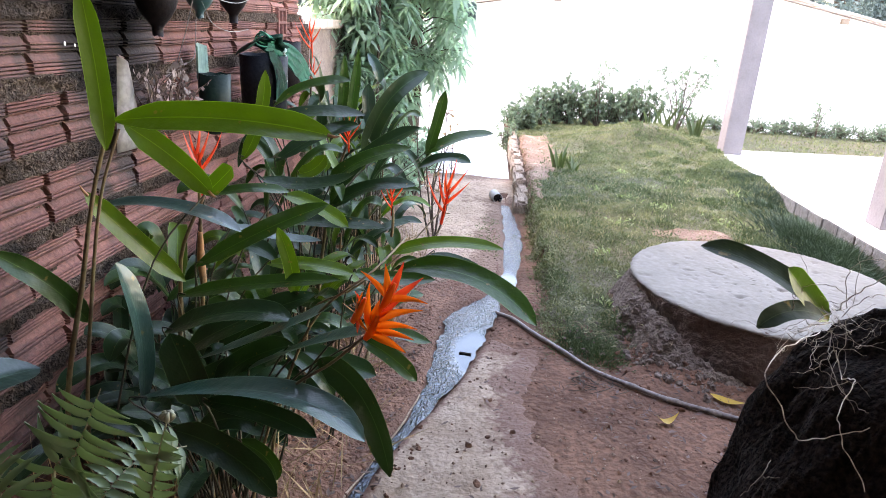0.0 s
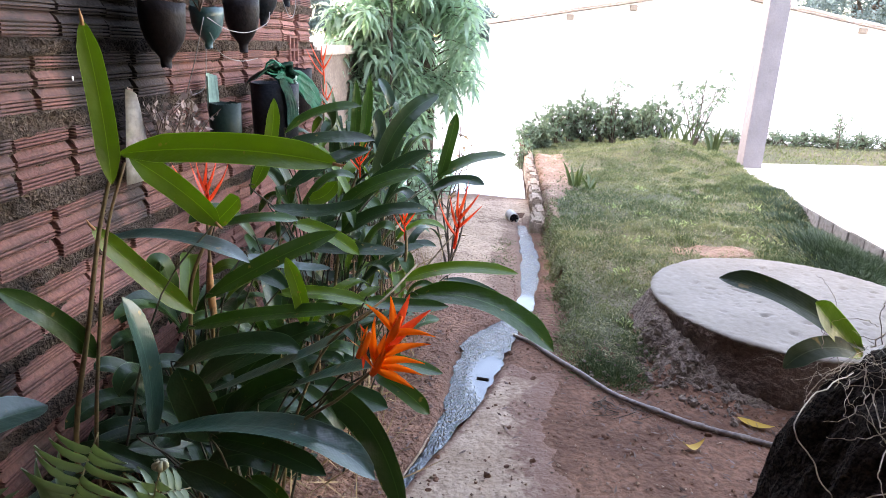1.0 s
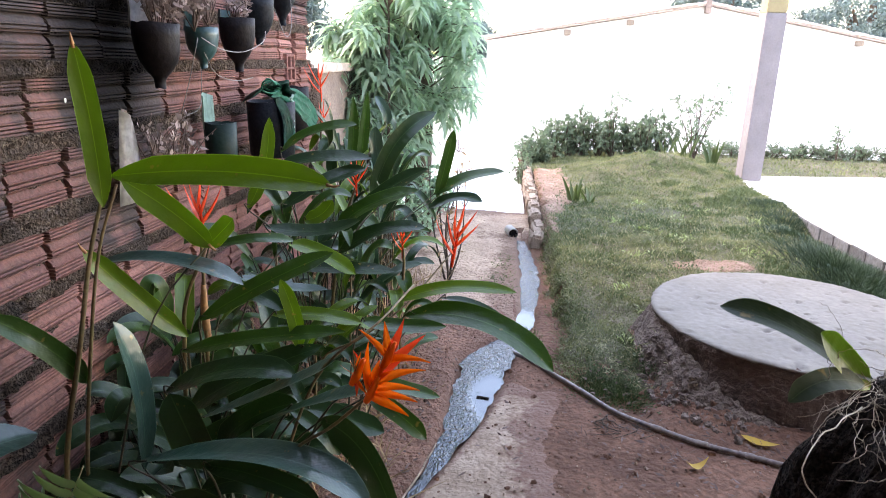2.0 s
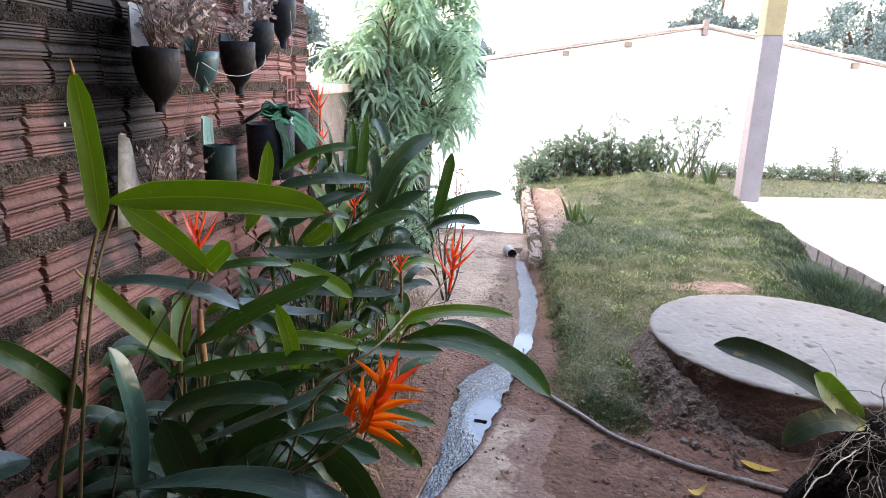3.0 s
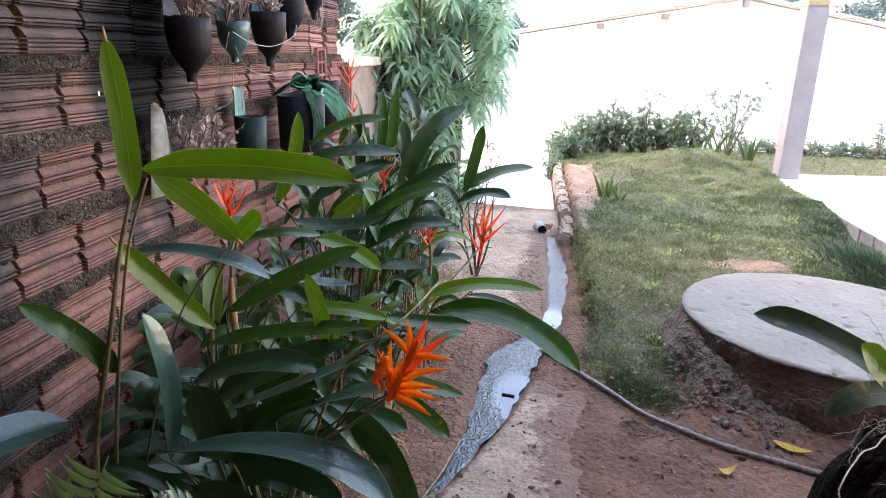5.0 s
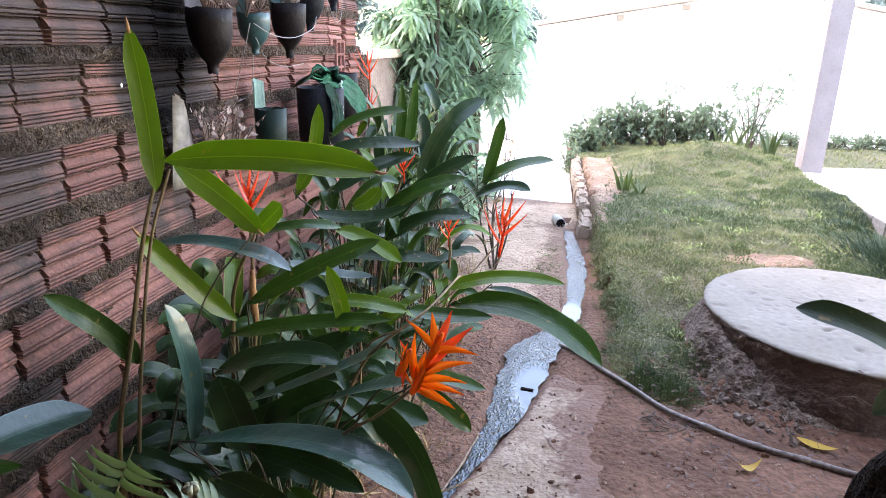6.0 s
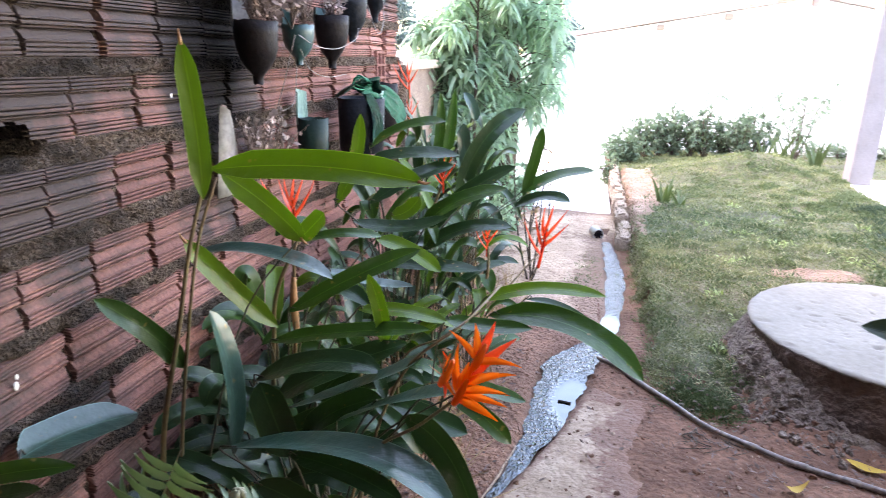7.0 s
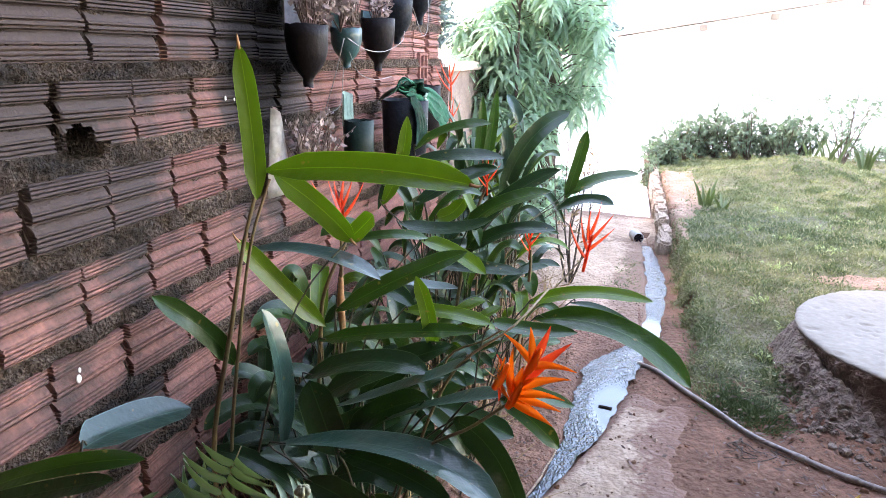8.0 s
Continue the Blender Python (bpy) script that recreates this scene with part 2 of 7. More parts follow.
POT_DARK = surface("dark_bottle", (0.006, 0.0045, 0.0055), (0.009, 0.007, 0.008), (0.018, 0.013, 0.014), 9, 70, 0.5, 0.25, 0.002, stain=0.5)
POT_GREEN = surface("dark_green_plastic", (0.005, 0.017, 0.014), (0.008, 0.022, 0.018), (0.020, 0.034, 0.030), 9, 70, 0.45, 0.2, 0.001, stain=0.4)
POT_TEAL = surface("teal_bottle", (0.018, 0.075, 0.075), (0.010, 0.036, 0.040), (0.05, 0.12, 0.12), 12, 60, 0.3, 0.2, 0.001, stain=0.4)
POT_PALE = surface("cloudy_bottle", (0.62, 0.60, 0.58), (0.50, 0.48, 0.46), (0.20, 0.18, 0.17), 10, 60, 0.4, 0.2, 0.001, stain=0.5)
POT_MINT = surface("mint_plastic", (0.36, 0.55, 0.46), (0.28, 0.45, 0.38), (0.2, 0.3, 0.25), 10, 60, 0.45, 0.2, 0.001, stain=0.4)
NET_GREEN = surface("green_plastic", (0.006, 0.20, 0.115), (0.004, 0.11, 0.065), (0.02, 0.28, 0.18), 18, 70, 0.4, 0.3, 0.002, stain=0.4)
NET_DARK = surface("dark_green_plastic", (0.004, 0.055, 0.034), (0.003, 0.022, 0.015), (0.012, 0.11, 0.07), 16, 60, 0.45, 0.4, 0.003, stain=0.5)
NAVY = surface("navy_plastic", (0.007, 0.009, 0.013), (0.005, 0.007, 0.009), (0.018, 0.021, 0.027), 9, 70, 0.5, 0.25, 0.002)
WIRE = surface("grey_wire", (0.30, 0.28, 0.28), (0.22, 0.2, 0.2), (0.2, 0.18, 0.17), 20, 100, 0.45, 0.2, 0.001)
for _m, _s in ((POT_DARK, 0.14), (NAVY, 0.14), (POT_GREEN, 0.15), (NET_GREEN, 0.25), (NET_DARK, 0.2)):
    _m.node_tree.nodes["Principled BSDF"].inputs["Specular IOR Level"].default_value = _s
DRY = foliage("dry_twig", (0.07, 0.047, 0.04), (0.20, 0.14, 0.12), 0.8, 0.1, False, (1, 1, 1), 0.2)
WITHERED_LEAF = foliage("withered_leaf", (0.12, 0.085, 0.078), (0.46, 0.36, 0.33), 0.7, 0.15, False, (1, 1, 1), 0.2)
STRAW = foliage("straw", (0.42, 0.30, 0.17), (0.30, 0.19, 0.10), 0.8, 0.1, False, (1, 1, 1), 0.2)
LEAF_BRIGHT = foliage("bright_leaf", (0.046, 0.10, 0.007), (0.075, 0.145, 0.010), 0.36, 0.26)
LEAF_MID = foliage("green_leaf", (0.012, 0.042, 0.008), (0.024, 0.068, 0.011), 0.32, 0.18, spec=0.4)
LEAF_DARK = foliage("dark_leaf", (0.007, 0.026, 0.010), (0.015, 0.045, 0.015), 0.33, 0.10, spec=0.36)
# bluish base colour: sky sheen on the blades is put into it
LEAF_SHEEN = foliage("glossy_leaf", (0.013, 0.048, 0.036), (0.030, 0.078, 0.060), 0.30, 0.08, spec=0.75)
SHEATH = surface("stem_sheath", (0.46, 0.21, 0.09), (0.36, 0.17, 0.07), (0.14, 0.09, 0.05), 15, 90, 0.7, 0.4, 0.001)
STALK = surface("leaf_stalk_skin", (0.035, 0.042, 0.014), (0.045, 0.030, 0.014), (0.02, 0.015, 0.009), 14, 90, 0.6, 0.3, 0.001)
STEM = surface("green_stem", (0.15, 0.12, 0.045), (0.15, 0.085, 0.038), (0.06, 0.04, 0.02), 14, 90, 0.6, 0.3, 0.001)
ORANGE = foliage("orange_bract", (0.85, 0.115, 0.006), (0.90, 0.20, 0.012), 0.4, 0.35, False, (1.1, 1.0, 1.0))
RED = foliage("red_bract", (0.75, 0.045, 0.02), (0.85, 0.10, 0.02), 0.4, 0.35, False, (1.1, 1.0, 1.0))
WITHERED = foliage("withered_bract", (0.10, 0.04, 0.02), (0.5, 0.16, 0.02), 0.7, 0.1, False, (1, 1, 1))
YELLOW_LEAF = foliage("fallen_leaf", (0.36, 0.26, 0.035), (0.44, 0.24, 0.03), 0.6, 0.1, False, (1, 1, 1))
FERN = foliage("fern_leaf", (0.070, 0.118, 0.058), (0.145, 0.205, 0.112), 0.38, 0.2, False, (1.3, 1.5, 0.7), 0.45)
RACHIS = foliage("fern_rachis", (0.15, 0.13, 0.07), (0.24, 0.20, 0.12), 0.6, 0.05, False, (1, 1, 1))
LEAF_MATTE = foliage("matte_leaf", (0.014, 0.030, 0.014), (0.026, 0.048, 0.021), 0.6, 0.08, spec=0.25)
FERN_BUD_SKIN = foliage("fern_bud", (0.16, 0.17, 0.10), (0.26, 0.26, 0.17), 0.6, 0.1, False)
GRASS = foliage("grass_blade", (0.080, 0.108, 0.047), (0.225, 0.236, 0.117), 0.6, 0.25, False, (1.2, 1.3, 0.8), clump=0.85, grain=6.0)
SWORD_LEAF = foliage("sword_leaf", (0.055, 0.085, 0.035), (0.10, 0.14, 0.06), 0.5, 0.15, False)
# kept pale and bluish: glare haze is put into the leaf colour
HAZY_TREE_LEAF = foliage("hazy_tree_leaf", (0.185, 0.30, 0.225), (0.41, 0.54, 0.46), 0.4, 0.6, False, (1.2, 1.3, 1.0))
SHRUB_LEAF = foliage("shrub_leaf", (0.085, 0.14, 0.095), (0.22, 0.29, 0.19), 0.45, 0.25, False, (1.2, 1.3, 0.9))
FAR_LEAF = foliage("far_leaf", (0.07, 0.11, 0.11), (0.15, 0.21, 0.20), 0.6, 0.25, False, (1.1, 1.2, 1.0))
WATER = clear_water()


def worn_into(m, soil):
    """Lets soil show where a crust has worn thin, broken up by grain."""
    n, k = m.node_tree.nodes, m.node_tree.links
    p = n["Principled BSDF"]
    col = p.inputs["Base Color"].links[0].from_socket
    at = n.new("ShaderNodeNewGeometry").outputs["Position"]
    f = n.new("ShaderNodeAttribute")
    f.attribute_name = "wear"
    a, b = noise_of(n, k, at, 9.0, 8.0, 0.25, 0.75), noise_of(n, k, at, 40.0, 6.0, 0.3, 0.7)
    s1 = n.new("ShaderNodeMath")
    k.new(a, s1.inputs[0])
    k.new(b, s1.inputs[1])
    s2 = n.new("ShaderNodeMath")
    s2.operation = "MULTIPLY_ADD"
    s2.inputs[1].default_value = 0.5
    k.new(s1.outputs[0], s2.inputs[0])
    k.new(f.outputs["Fac"], s2.inputs[2])
    r = n.new("ShaderNodeMapRange")
    r.inputs[1].default_value, r.inputs[2].default_value = 0.86, 1.30
    k.new(s2.outputs[0], r.inputs[0])
    k.new(mixer(n, k, r.outputs[0], soil, col), p.inputs["Base Color"])


worn_into(CONCRETE, (0.158, 0.079, 0.052))
BED_EARTH = surface("dry_red_earth", (0.33, 0.162, 0.104), (0.22, 0.104, 0.067), (0.10, 0.048, 0.032), 5.0, 55, 0.95, 0.9, 0.010, stain=0.5)
worn_into(BED_EARTH, (0.17, 0.082, 0.054))
worn_into(SAND, (0.22, 0.130, 0.089))


# ---- builders ----
def mesh_of(name, verts, faces, material, smooth=False, uvs=None):
    me = bpy.data.meshes.new(name)
    me.from_pydata([tuple(v) for v in verts], [], faces)
    me.materials.append(material)
    if smooth:
        me.polygons.foreach_set("use_smooth", [True] * len(me.polygons))
    if uvs is not None:
        lay = me.uv_layers.new(name="uv")
        idx = np.empty(len(me.loops), dtype=np.int32)
        me.loops.foreach_get("vertex_index", idx)
        lay.data.foreach_set("uv", np.asarray(uvs, dtype=np.float32)[idx].ravel())
    return me


def put(name, me, parent=None, label="", category="", group="", kind=""):
    ob = new(name, me)
    if parent:
        ob.parent = parent
    return tagged(ob, label, category, group, kind)


def part(name, bm, material, parent, label="", smooth=False):
    me = bpy.data.meshes.new(name)
    bm.normal_update()
    bm.to_mesh(me)
    bm.free()
    me.materials.append(material)
    if smooth:
        me.polygons.foreach_set("use_smooth", [True] * len(me.polygons))
    return put(name, me, parent, label)


def box_bm(x0, x1, y0, y1, z0, z1, bevel=0.0):
    bm = bmesh.new()
    bmesh.ops.create_cube(bm, size=1.0, matrix=Matrix.Translation(((x0 + x1) / 2, (y0 + y1) / 2, (z0 + z1) / 2)) @ Matrix.Diagonal((x1 - x0, y1 - y0, z1 - z0, 1)))
    if bevel:
        bmesh.ops.bevel(bm, geom=bm.edges[:], offset=bevel, segments=2, affect="EDGES")
    return bm


def spline(points, count):
    """Evenly many points on a smooth curve through the given ones."""
    p = np.asarray(points, dtype=float)
    if len(p) == 2:
        return p[0] + np.linspace(0, 1, count)[:, None] * (p[1] - p[0])
    q = np.vstack([2 * p[0] - p[1], p, 2 * p[-1] - p[-2]])
    out = []
    for s in np.linspace(0, len(p) - 1, count):
        i = min(int(s), len(p) - 2)
        t = s - i
        a, b, c, d = q[i:i + 4]
        out.append(0.5 * (2 * b + (c - a) * t + (2 * a - 5 * b + 4 * c - d) * t * t + (3 * b - a - 3 * c + d) * t ** 3))
    return np.array(out)


def tube_data(points, radii, sides=8, count=16, base=0):
    c = spline(points, count)
    r = np.interp(np.linspace(0, 1, count), np.linspace(0, 1, len(radii)), radii)
    verts, faces = [], []
    tan = np.gradient(c, axis=0)
    ref = np.array((0.31, 0.87, 0.37))
    for i in range(count):
        t = tan[i] / (np.linalg.norm(tan[i]) + 1e-9)
        u = np.cross(t, ref)
        u /= np.linalg.norm(u) + 1e-9
        v = np.cross(t, u)
        for s in range(sides):
            a = 2 * math.pi * s / sides
            verts.append(c[i] + r[i] * (math.cos(a) * u + math.sin(a) * v))
    for i in range(count - 1):
        for s in range(sides):
            a, b = i * sides + s, i * sides + (s + 1) % sides
            faces.append((base + a, base + b, base + b + sides, base + a + sides))
    faces.append(tuple(base + s for s in reversed(range(sides))))
    faces.append(tuple(base + (count - 1) * sides + s for s in range(sides)))
    return verts, faces


def tube(name, points, radii, material, parent=None, label="", sides=8, count=16, **tags):
    v, f = tube_data(points, radii, sides, count)
    return put(name, mesh_of(name, v, f, material, True), parent, label, **tags)


def blades(name, pos, along, side, length, width, material, fold=0.15, parent=None, droop=0.0, **tags):
    """Many small folded blades in one mesh: a diamond of four triangles each."""
    pos, along, side = (np.asarray(a, dtype=float) for a in (pos, along, side))
    n = len(pos)
    length, width = np.broadcast_to(length, (n,))[:, None], np.broadcast_to(width, (n,))[:, None]
    along = along / (np.linalg.norm(along, axis=1, keepdims=True) + 1e-9)
    side = side - along * (side * along).sum(1, keepdims=True)
    side = side / (np.linalg.norm(side, axis=1, keepdims=True) + 1e-9)
    up = np.cross(side, along)
    mid = pos + along * length * 0.45
    lift = up * width * fold
    tip = pos + along * length + np.array((0, 0, -1.0)) * length * droop
    v = np.stack([pos, mid + side * width * 0.5 + lift, mid, mid - side * width * 0.5 + lift, tip], axis=1).reshape(-1, 3)
    o = np.arange(n)[:, None] * 5
    f = np.concatenate([o + np.array([0, 1, 2]), o + np.array([1, 4, 2]), o + np.array([0, 2, 3]), o + np.array([2, 4, 3])], axis=1).reshape(-1, 3)
    me = bpy.data.meshes.new(name)
    me.vertices.add(len(v))
    me.vertices.foreach_set("co", v.ravel())
    me.loops.add(f.size)
    me.loops.foreach_set("vertex_index", f.ravel().astype(np.int32))
    me.polygons.add(len(f))
    me.polygons.foreach_set("loop_start", np.arange(0, f.size, 3, dtype=np.int32))
    me.update(calc_edges=True)
    me.materials.append(material)
    return put(name, me, parent, **tags)


def lances(name, pos, along, length, width, material, droop, parent=None, seed=1):
    """Many narrow leaves in one mesh that arch over and hang; each is a strip of six corners."""
    g = np.random.default_rng(seed)
    pos, along = np.asarray(pos, dtype=float), np.asarray(along, dtype=float)
    n = len(pos)
    along = along / (np.linalg.norm(along, axis=1, keepdims=True) + 1e-9)
    side = np.cross(along, np.array((0.0, 0.0, 1.0))) + g.normal(0, 0.35, (n, 3))
    side -= along * (side * along).sum(1, keepdims=True)
    side /= np.linalg.norm(side, axis=1, keepdims=True) + 1e-9
    length, width, droop = (np.broadcast_to(q, (n,))[:, None] for q in (length, width, droop))
    rows = []
    for u, w in ((0.0, 0.0), (0.34, 0.5), (0.70, 0.40), (1.0, 0.0)):
        c = pos + along * length * u * (1 - 0.25 * droop * u) + np.array((0, 0, -1.0)) * length * droop * u * u
        rows += [c] if w == 0.0 else [c - side * width * w, c + side * width * w]
    v = np.stack(rows, axis=1).reshape(-1, 3)
    f = (np.arange(n)[:, None, None] * 6 + np.array([(0, 2, 1), (1, 2, 4), (1, 4, 3), (3, 4, 5)])[None]).reshape(-1, 3)
    me = mesh_of(name, v, [tuple(q) for q in f.tolist()], material, True)
    return put(name, me, parent)


def sheet(name, xs, ys, height, material, label="", kind="structure", keep=None, parent=None, wear=None):
    """A surface over the plan with the height given by a function of x and y."""
    xs, ys = np.asarray(xs), np.asarray(ys)
    verts = [(x, y, height(x, y)) for y in ys for x in xs]
    w, faces = len(xs), []
    for j in range(len(ys) - 1):
        for i in range(w - 1):
            if keep is None or keep((xs[i] + xs[i + 1]) / 2, (ys[j] + ys[j + 1]) / 2):
                faces.append((j * w + i, j * w + i + 1, (j + 1) * w + i + 1, (j + 1) * w + i))
    me = mesh_of(name, verts, faces, material, True)
    if wear:
        me.attributes.new("wear", "FLOAT", "POINT").data.foreach_set("value", [wear(x, y) for y in ys for x in xs])
    return put(name, me, parent, label, kind=kind)


def n2(x, y, s, z=0.0):
    return noise.noise(Vector((x * s, y * s, z)))


rnd = random.Random(5)


# ---- ground ----
def smooth(a, b, v):
    t = min(1.0, max(0.0, (v - a) / (b - a)))
    return t * t * (3 - 2 * t)


GUTTER = [(-0.36, 1.6), (-0.21, 2.2), (-0.12, 2.46), (-0.045, 2.72), (0.0, 3.0), (0.05, 3.33), (0.14, 3.58), (0.232, 3.78), (0.27, 4.2), (0.29, 4.6), (0.275, 5.1), (0.245, 5.5)]


def gutter_x(y):
    return float(np.interp(y, [p[1] for p in GUTTER], [p[0] for p in GUTTER]))


def gutter_half(y):
    return float(np.interp(y, [1.6, 2.3, 2.46, 2.72, 3.0, 3.3, 3.48, 3.6, 3.78, 4.0, 4.4, 5.0, 5.5], [0.016, 0.018, 0.026, 0.055, 0.09, 0.115, 0.09, 0.04, 0.052, 0.044, 0.062, 0.05, 0.03]))


LID_X, LID_Y, LID_R, LID_Z = 1.42, 3.44, 0.63, 0.26


def porch_left(y):
    """The porch slab's border towards the lawn."""
    return 2.445 + 0.004 * (y - 4.6)



def lawn_edge(y):
    """The lawn's border towards the path."""
    return 0.41 + 0.045 * n2(0, y, 2.0) + 0.055 * n2(0, y, 6.0) + 0.035 * n2(0, y, 15.0) - 0.02 * smooth(4.5, 7.0, y)


def lawn_front(x):
    return 3.06 + 0.35 * smooth(0.72, 0.85, x) + 0.10 * smooth(0.52, 0.42, x) - 0.12 * n2(x, 0, 5.0)


def lawn_height(x, y):
    z = 0.06 + 0.10 * smooth(3.2, 5.0, y) + 0.03 * smooth(0.5, 1.2, x)
    z += 0.21 * math.exp(-((x - 1.75) ** 2 / 0.35 + (y - 7.8) ** 2 / 0.4)) + 0.05 * math.exp(-((x - 1.0) ** 2 / 0.1 + (y - 7.4) ** 2 / 0.1))
    z += 0.022 * n2(x, y, 1.7) + 0.016 * n2(x, y, 5.0) + 0.008 * n2(x, y, 11.0)
    z -= (0.11 * smooth(6.0, 5.3, y) - 0.02 * smooth(5.6, 6.2, y)) * smooth(0.36, 0.05, porch_left(y) - x) * (y < 7.6)
    rise = smooth(0.0, 0.30, y - lawn_front(x)) * smooth(-0.01, 0.06, x - lawn_edge(y))
    return -0.02 + (z + 0.02) * rise + (1 - rise) * max(0.0, ground_height(x, y))


def ground_height(x, y):
    z = 0.012 * n2(x, y, 1.3) + 0.006 * n2(x, y, 6.0) + 0.004 * n2(x, y, 17.0)
    z += 0.10 * smooth(-0.25, -0.8, x) * smooth(5.5, 4.5, y)
    if 1.4 < y < 5.8:
        d = abs(x - gutter_x(y)) / gutter_half(y)
        z -= 0.035 * smooth(1.5, 0.7, d)
    # the bank in front of the lawn and the lid
    lump = smooth(0.36, 0.55, x) * smooth(2.95, 3.3, y) * 0.05
    r = math.hypot(x - LID_X, y - LID_Y)
    lump = max(lump * (r > 0.6), (0.07 * smooth(0.80, 0.62, r) + (0.055 * abs(n2(x, y, 9.0)) + 0.035 * abs(n2(x, y, 21.0))) * smooth(0.95, 0.7, r)) * smooth(1.15, 0.75, x) + 0.02 * smooth(0.75, 0.6, r))
    return z + lump if x < 8 and y < 12 else min(z + lump, 0.03)


gx = np.concatenate([[-400, -150, -60, -25, -10, -5, -3, -2, -1.4], np.arange(-1.1, 2.41, 0.03), [2.6, 3, 4, 6, 10, 20, 50, 150, 400]])
gy = np.concatenate([[-400, -150, -50, -20, -8, -4, -2, -1, 0, 0.5, 1.0], np.arange(1.3, 4.3, 0.03), np.arange(4.3, 8.5, 0.08), [9, 10, 12, 15, 20, 40, 100, 250, 500]])
sheet("ground", gx, gy, ground_height, SOIL, "damp reddish-brown bare soil with pebbles and scuffed patches")


def dipping(inside, lift):
    """A crust that thins out and slips under the soil at its border."""
    return lambda x, y: ground_height(x, y) - 0.012 + (0.012 + lift) * smooth(-0.09, -0.02, inside(x, y))


def slab_inside(x, y):
    left, right = gutter_x(y) + gutter_half(y) * 1.1, 0.27 + 0.10 * n2(x, y, 2.2, 3.0) + 0.05 * n2(x, y, 9.0) + 0.03 * n2(x, y, 25.0) + 0.12 * smooth(2.7, 1.6, y)
    return min((x - left) * 4, right - x, 3.05 + 0.12 * n2(x, y, 4.0) + 0.05 * n2(x, y, 12.0) - y, y - 1.45 + 0.1 * n2(x, y, 4.0))


sheet("path_concrete", np.arange(-0.4, 0.7, 0.014), np.arange(1.3, 3.3, 0.014), dipping(slab_inside, 0.003), CONCRETE, "worn pale concrete strip crumbling into soil beside the gutter", keep=lambda x, y: slab_inside(x, y) > -0.10, wear=lambda x, y: smooth(-0.04, 0.24, slab_inside(x, y)))


def bed_inside(x, y):
    right = gutter_x(y) - gutter_half(y) * 1.35
    return min(x + 0.97, (right - x) * 1.5, y - 1.45 + 0.1 * n2(x, y, 4.0), 4.05 + 0.15 * n2(x, y, 5.0) - y)


sheet("bed_soil", np.arange(-1.0, 0.25, 0.02), np.arange(1.35, 4.3, 0.02), lambda x, y: dipping(bed_inside, 0.004)(x, y) + (0.008 * n2(x, y, 14.0) + 0.005 * n2(x, y, 33.0)) * smooth(0.0, 0.06, bed_inside(x, y)), BED_EARTH, "loose dry reddish earth of the flower bed", keep=lambda x, y: bed_inside(x, y) > -0.10, wear=lambda x, y: 0.5 * smooth(-0.05, 0.15, bed_inside(x, y)) + 0.5 * n2(x, y, 3.5, 2.0) + 0.2)


def sand_inside(x, y):
    yy = min(y, 5.6)
    left = -0.62 + 0.12 * n2(x, y, 2.0) + 0.35 * smooth(4.6, 3.6, y) + 0.06 * n2(x, y, 8.0)
    return min(x - left, gutter_x(yy) - gutter_half(yy) + 0.3 * smooth(5.5, 5.8, y) - x, 6.42 + 0.05 * math.sin(x * 4) - y, y - 3.75 + 0.15 * n2(x, y, 5.0))


sheet("path_sand", np.arange(-1.0, 0.6, 0.03), np.arange(3.4, 6.6, 0.03), dipping(sand_inside, 0.006), SAND, "pale trodden sandy path with small stones", keep=lambda x, y: sand_inside(x, y) > -0.10, wear=lambda x, y: 0.8 * smooth(-0.05, 0.30, sand_inside(x, y)) + 0.45 * n2(x, y, 2.6, 1.0) + 0.3 * n2(x, y, 9.0, 2.0))
sheet("pavement", np.arange(-4.0, 0.31, 0.1), np.concatenate([np.arange(6.3, 6.6, 0.02), np.arange(6.6, 10.15, 0.1)]), lambda x, y: -0.03 + 0.05 * smooth(6.38, 6.46, y + 0.05 * math.sin(x * 4 + 1.0)), TILE_FLOOR, "bright pale concrete yard floor beyond the path")

# water in the gutter
wv, wf = [], []
ys = np.arange(1.7, 5.5, 0.02)
for y in ys:
    h = gutter_half(y) * (1.0 + 0.26 * n2(0.3, y, 7.0) + 0.12 * n2(0.7, y, 19.0) + 0.10 * n2(0.2, y, 45.0))
    for s in np.linspace(-1, 1, 9):
        x = gutter_x(y) + s * h + 0.012 * n2(0.9, y, 9.0) * abs(s)
        wv.append((x, y, -0.014 + 0.0012 * n2(x, y, 40.0)))
for j in range(len(ys) - 1):
    for i in range(8):
        wf.append((j * 9 + i, j * 9 + i + 1, (j + 1) * 9 + i + 1, (j + 1) * 9 + i))
put("water", mesh_of("water", wv, wf, WATER, True), label="shallow rippling water running down the gutter", kind="structure")

# lawn
LY1 = 9.6


def on_lawn(x, y):
    porch = porch_left(y)
    return x > lawn_edge(y) and y > lawn_front(x) and (x < porch or y > 7.75) and math.hypot(x - LID_X, y - LID_Y) > LID_R - 0.02


sheet("lawn", np.arange(0.3, 9.0, 0.05), np.arange(3.0, LY1, 0.05), lambda x, y: lawn_height(x, y), surface("turf_soil", (0.085, 0.092, 0.046), (0.155, 0.125, 0.078), (0.05, 0.055, 0.026), 3, 50, 0.95, 0.8, 0.01), "uneven turf with bare sandy patches beside the path", keep=on_lawn)


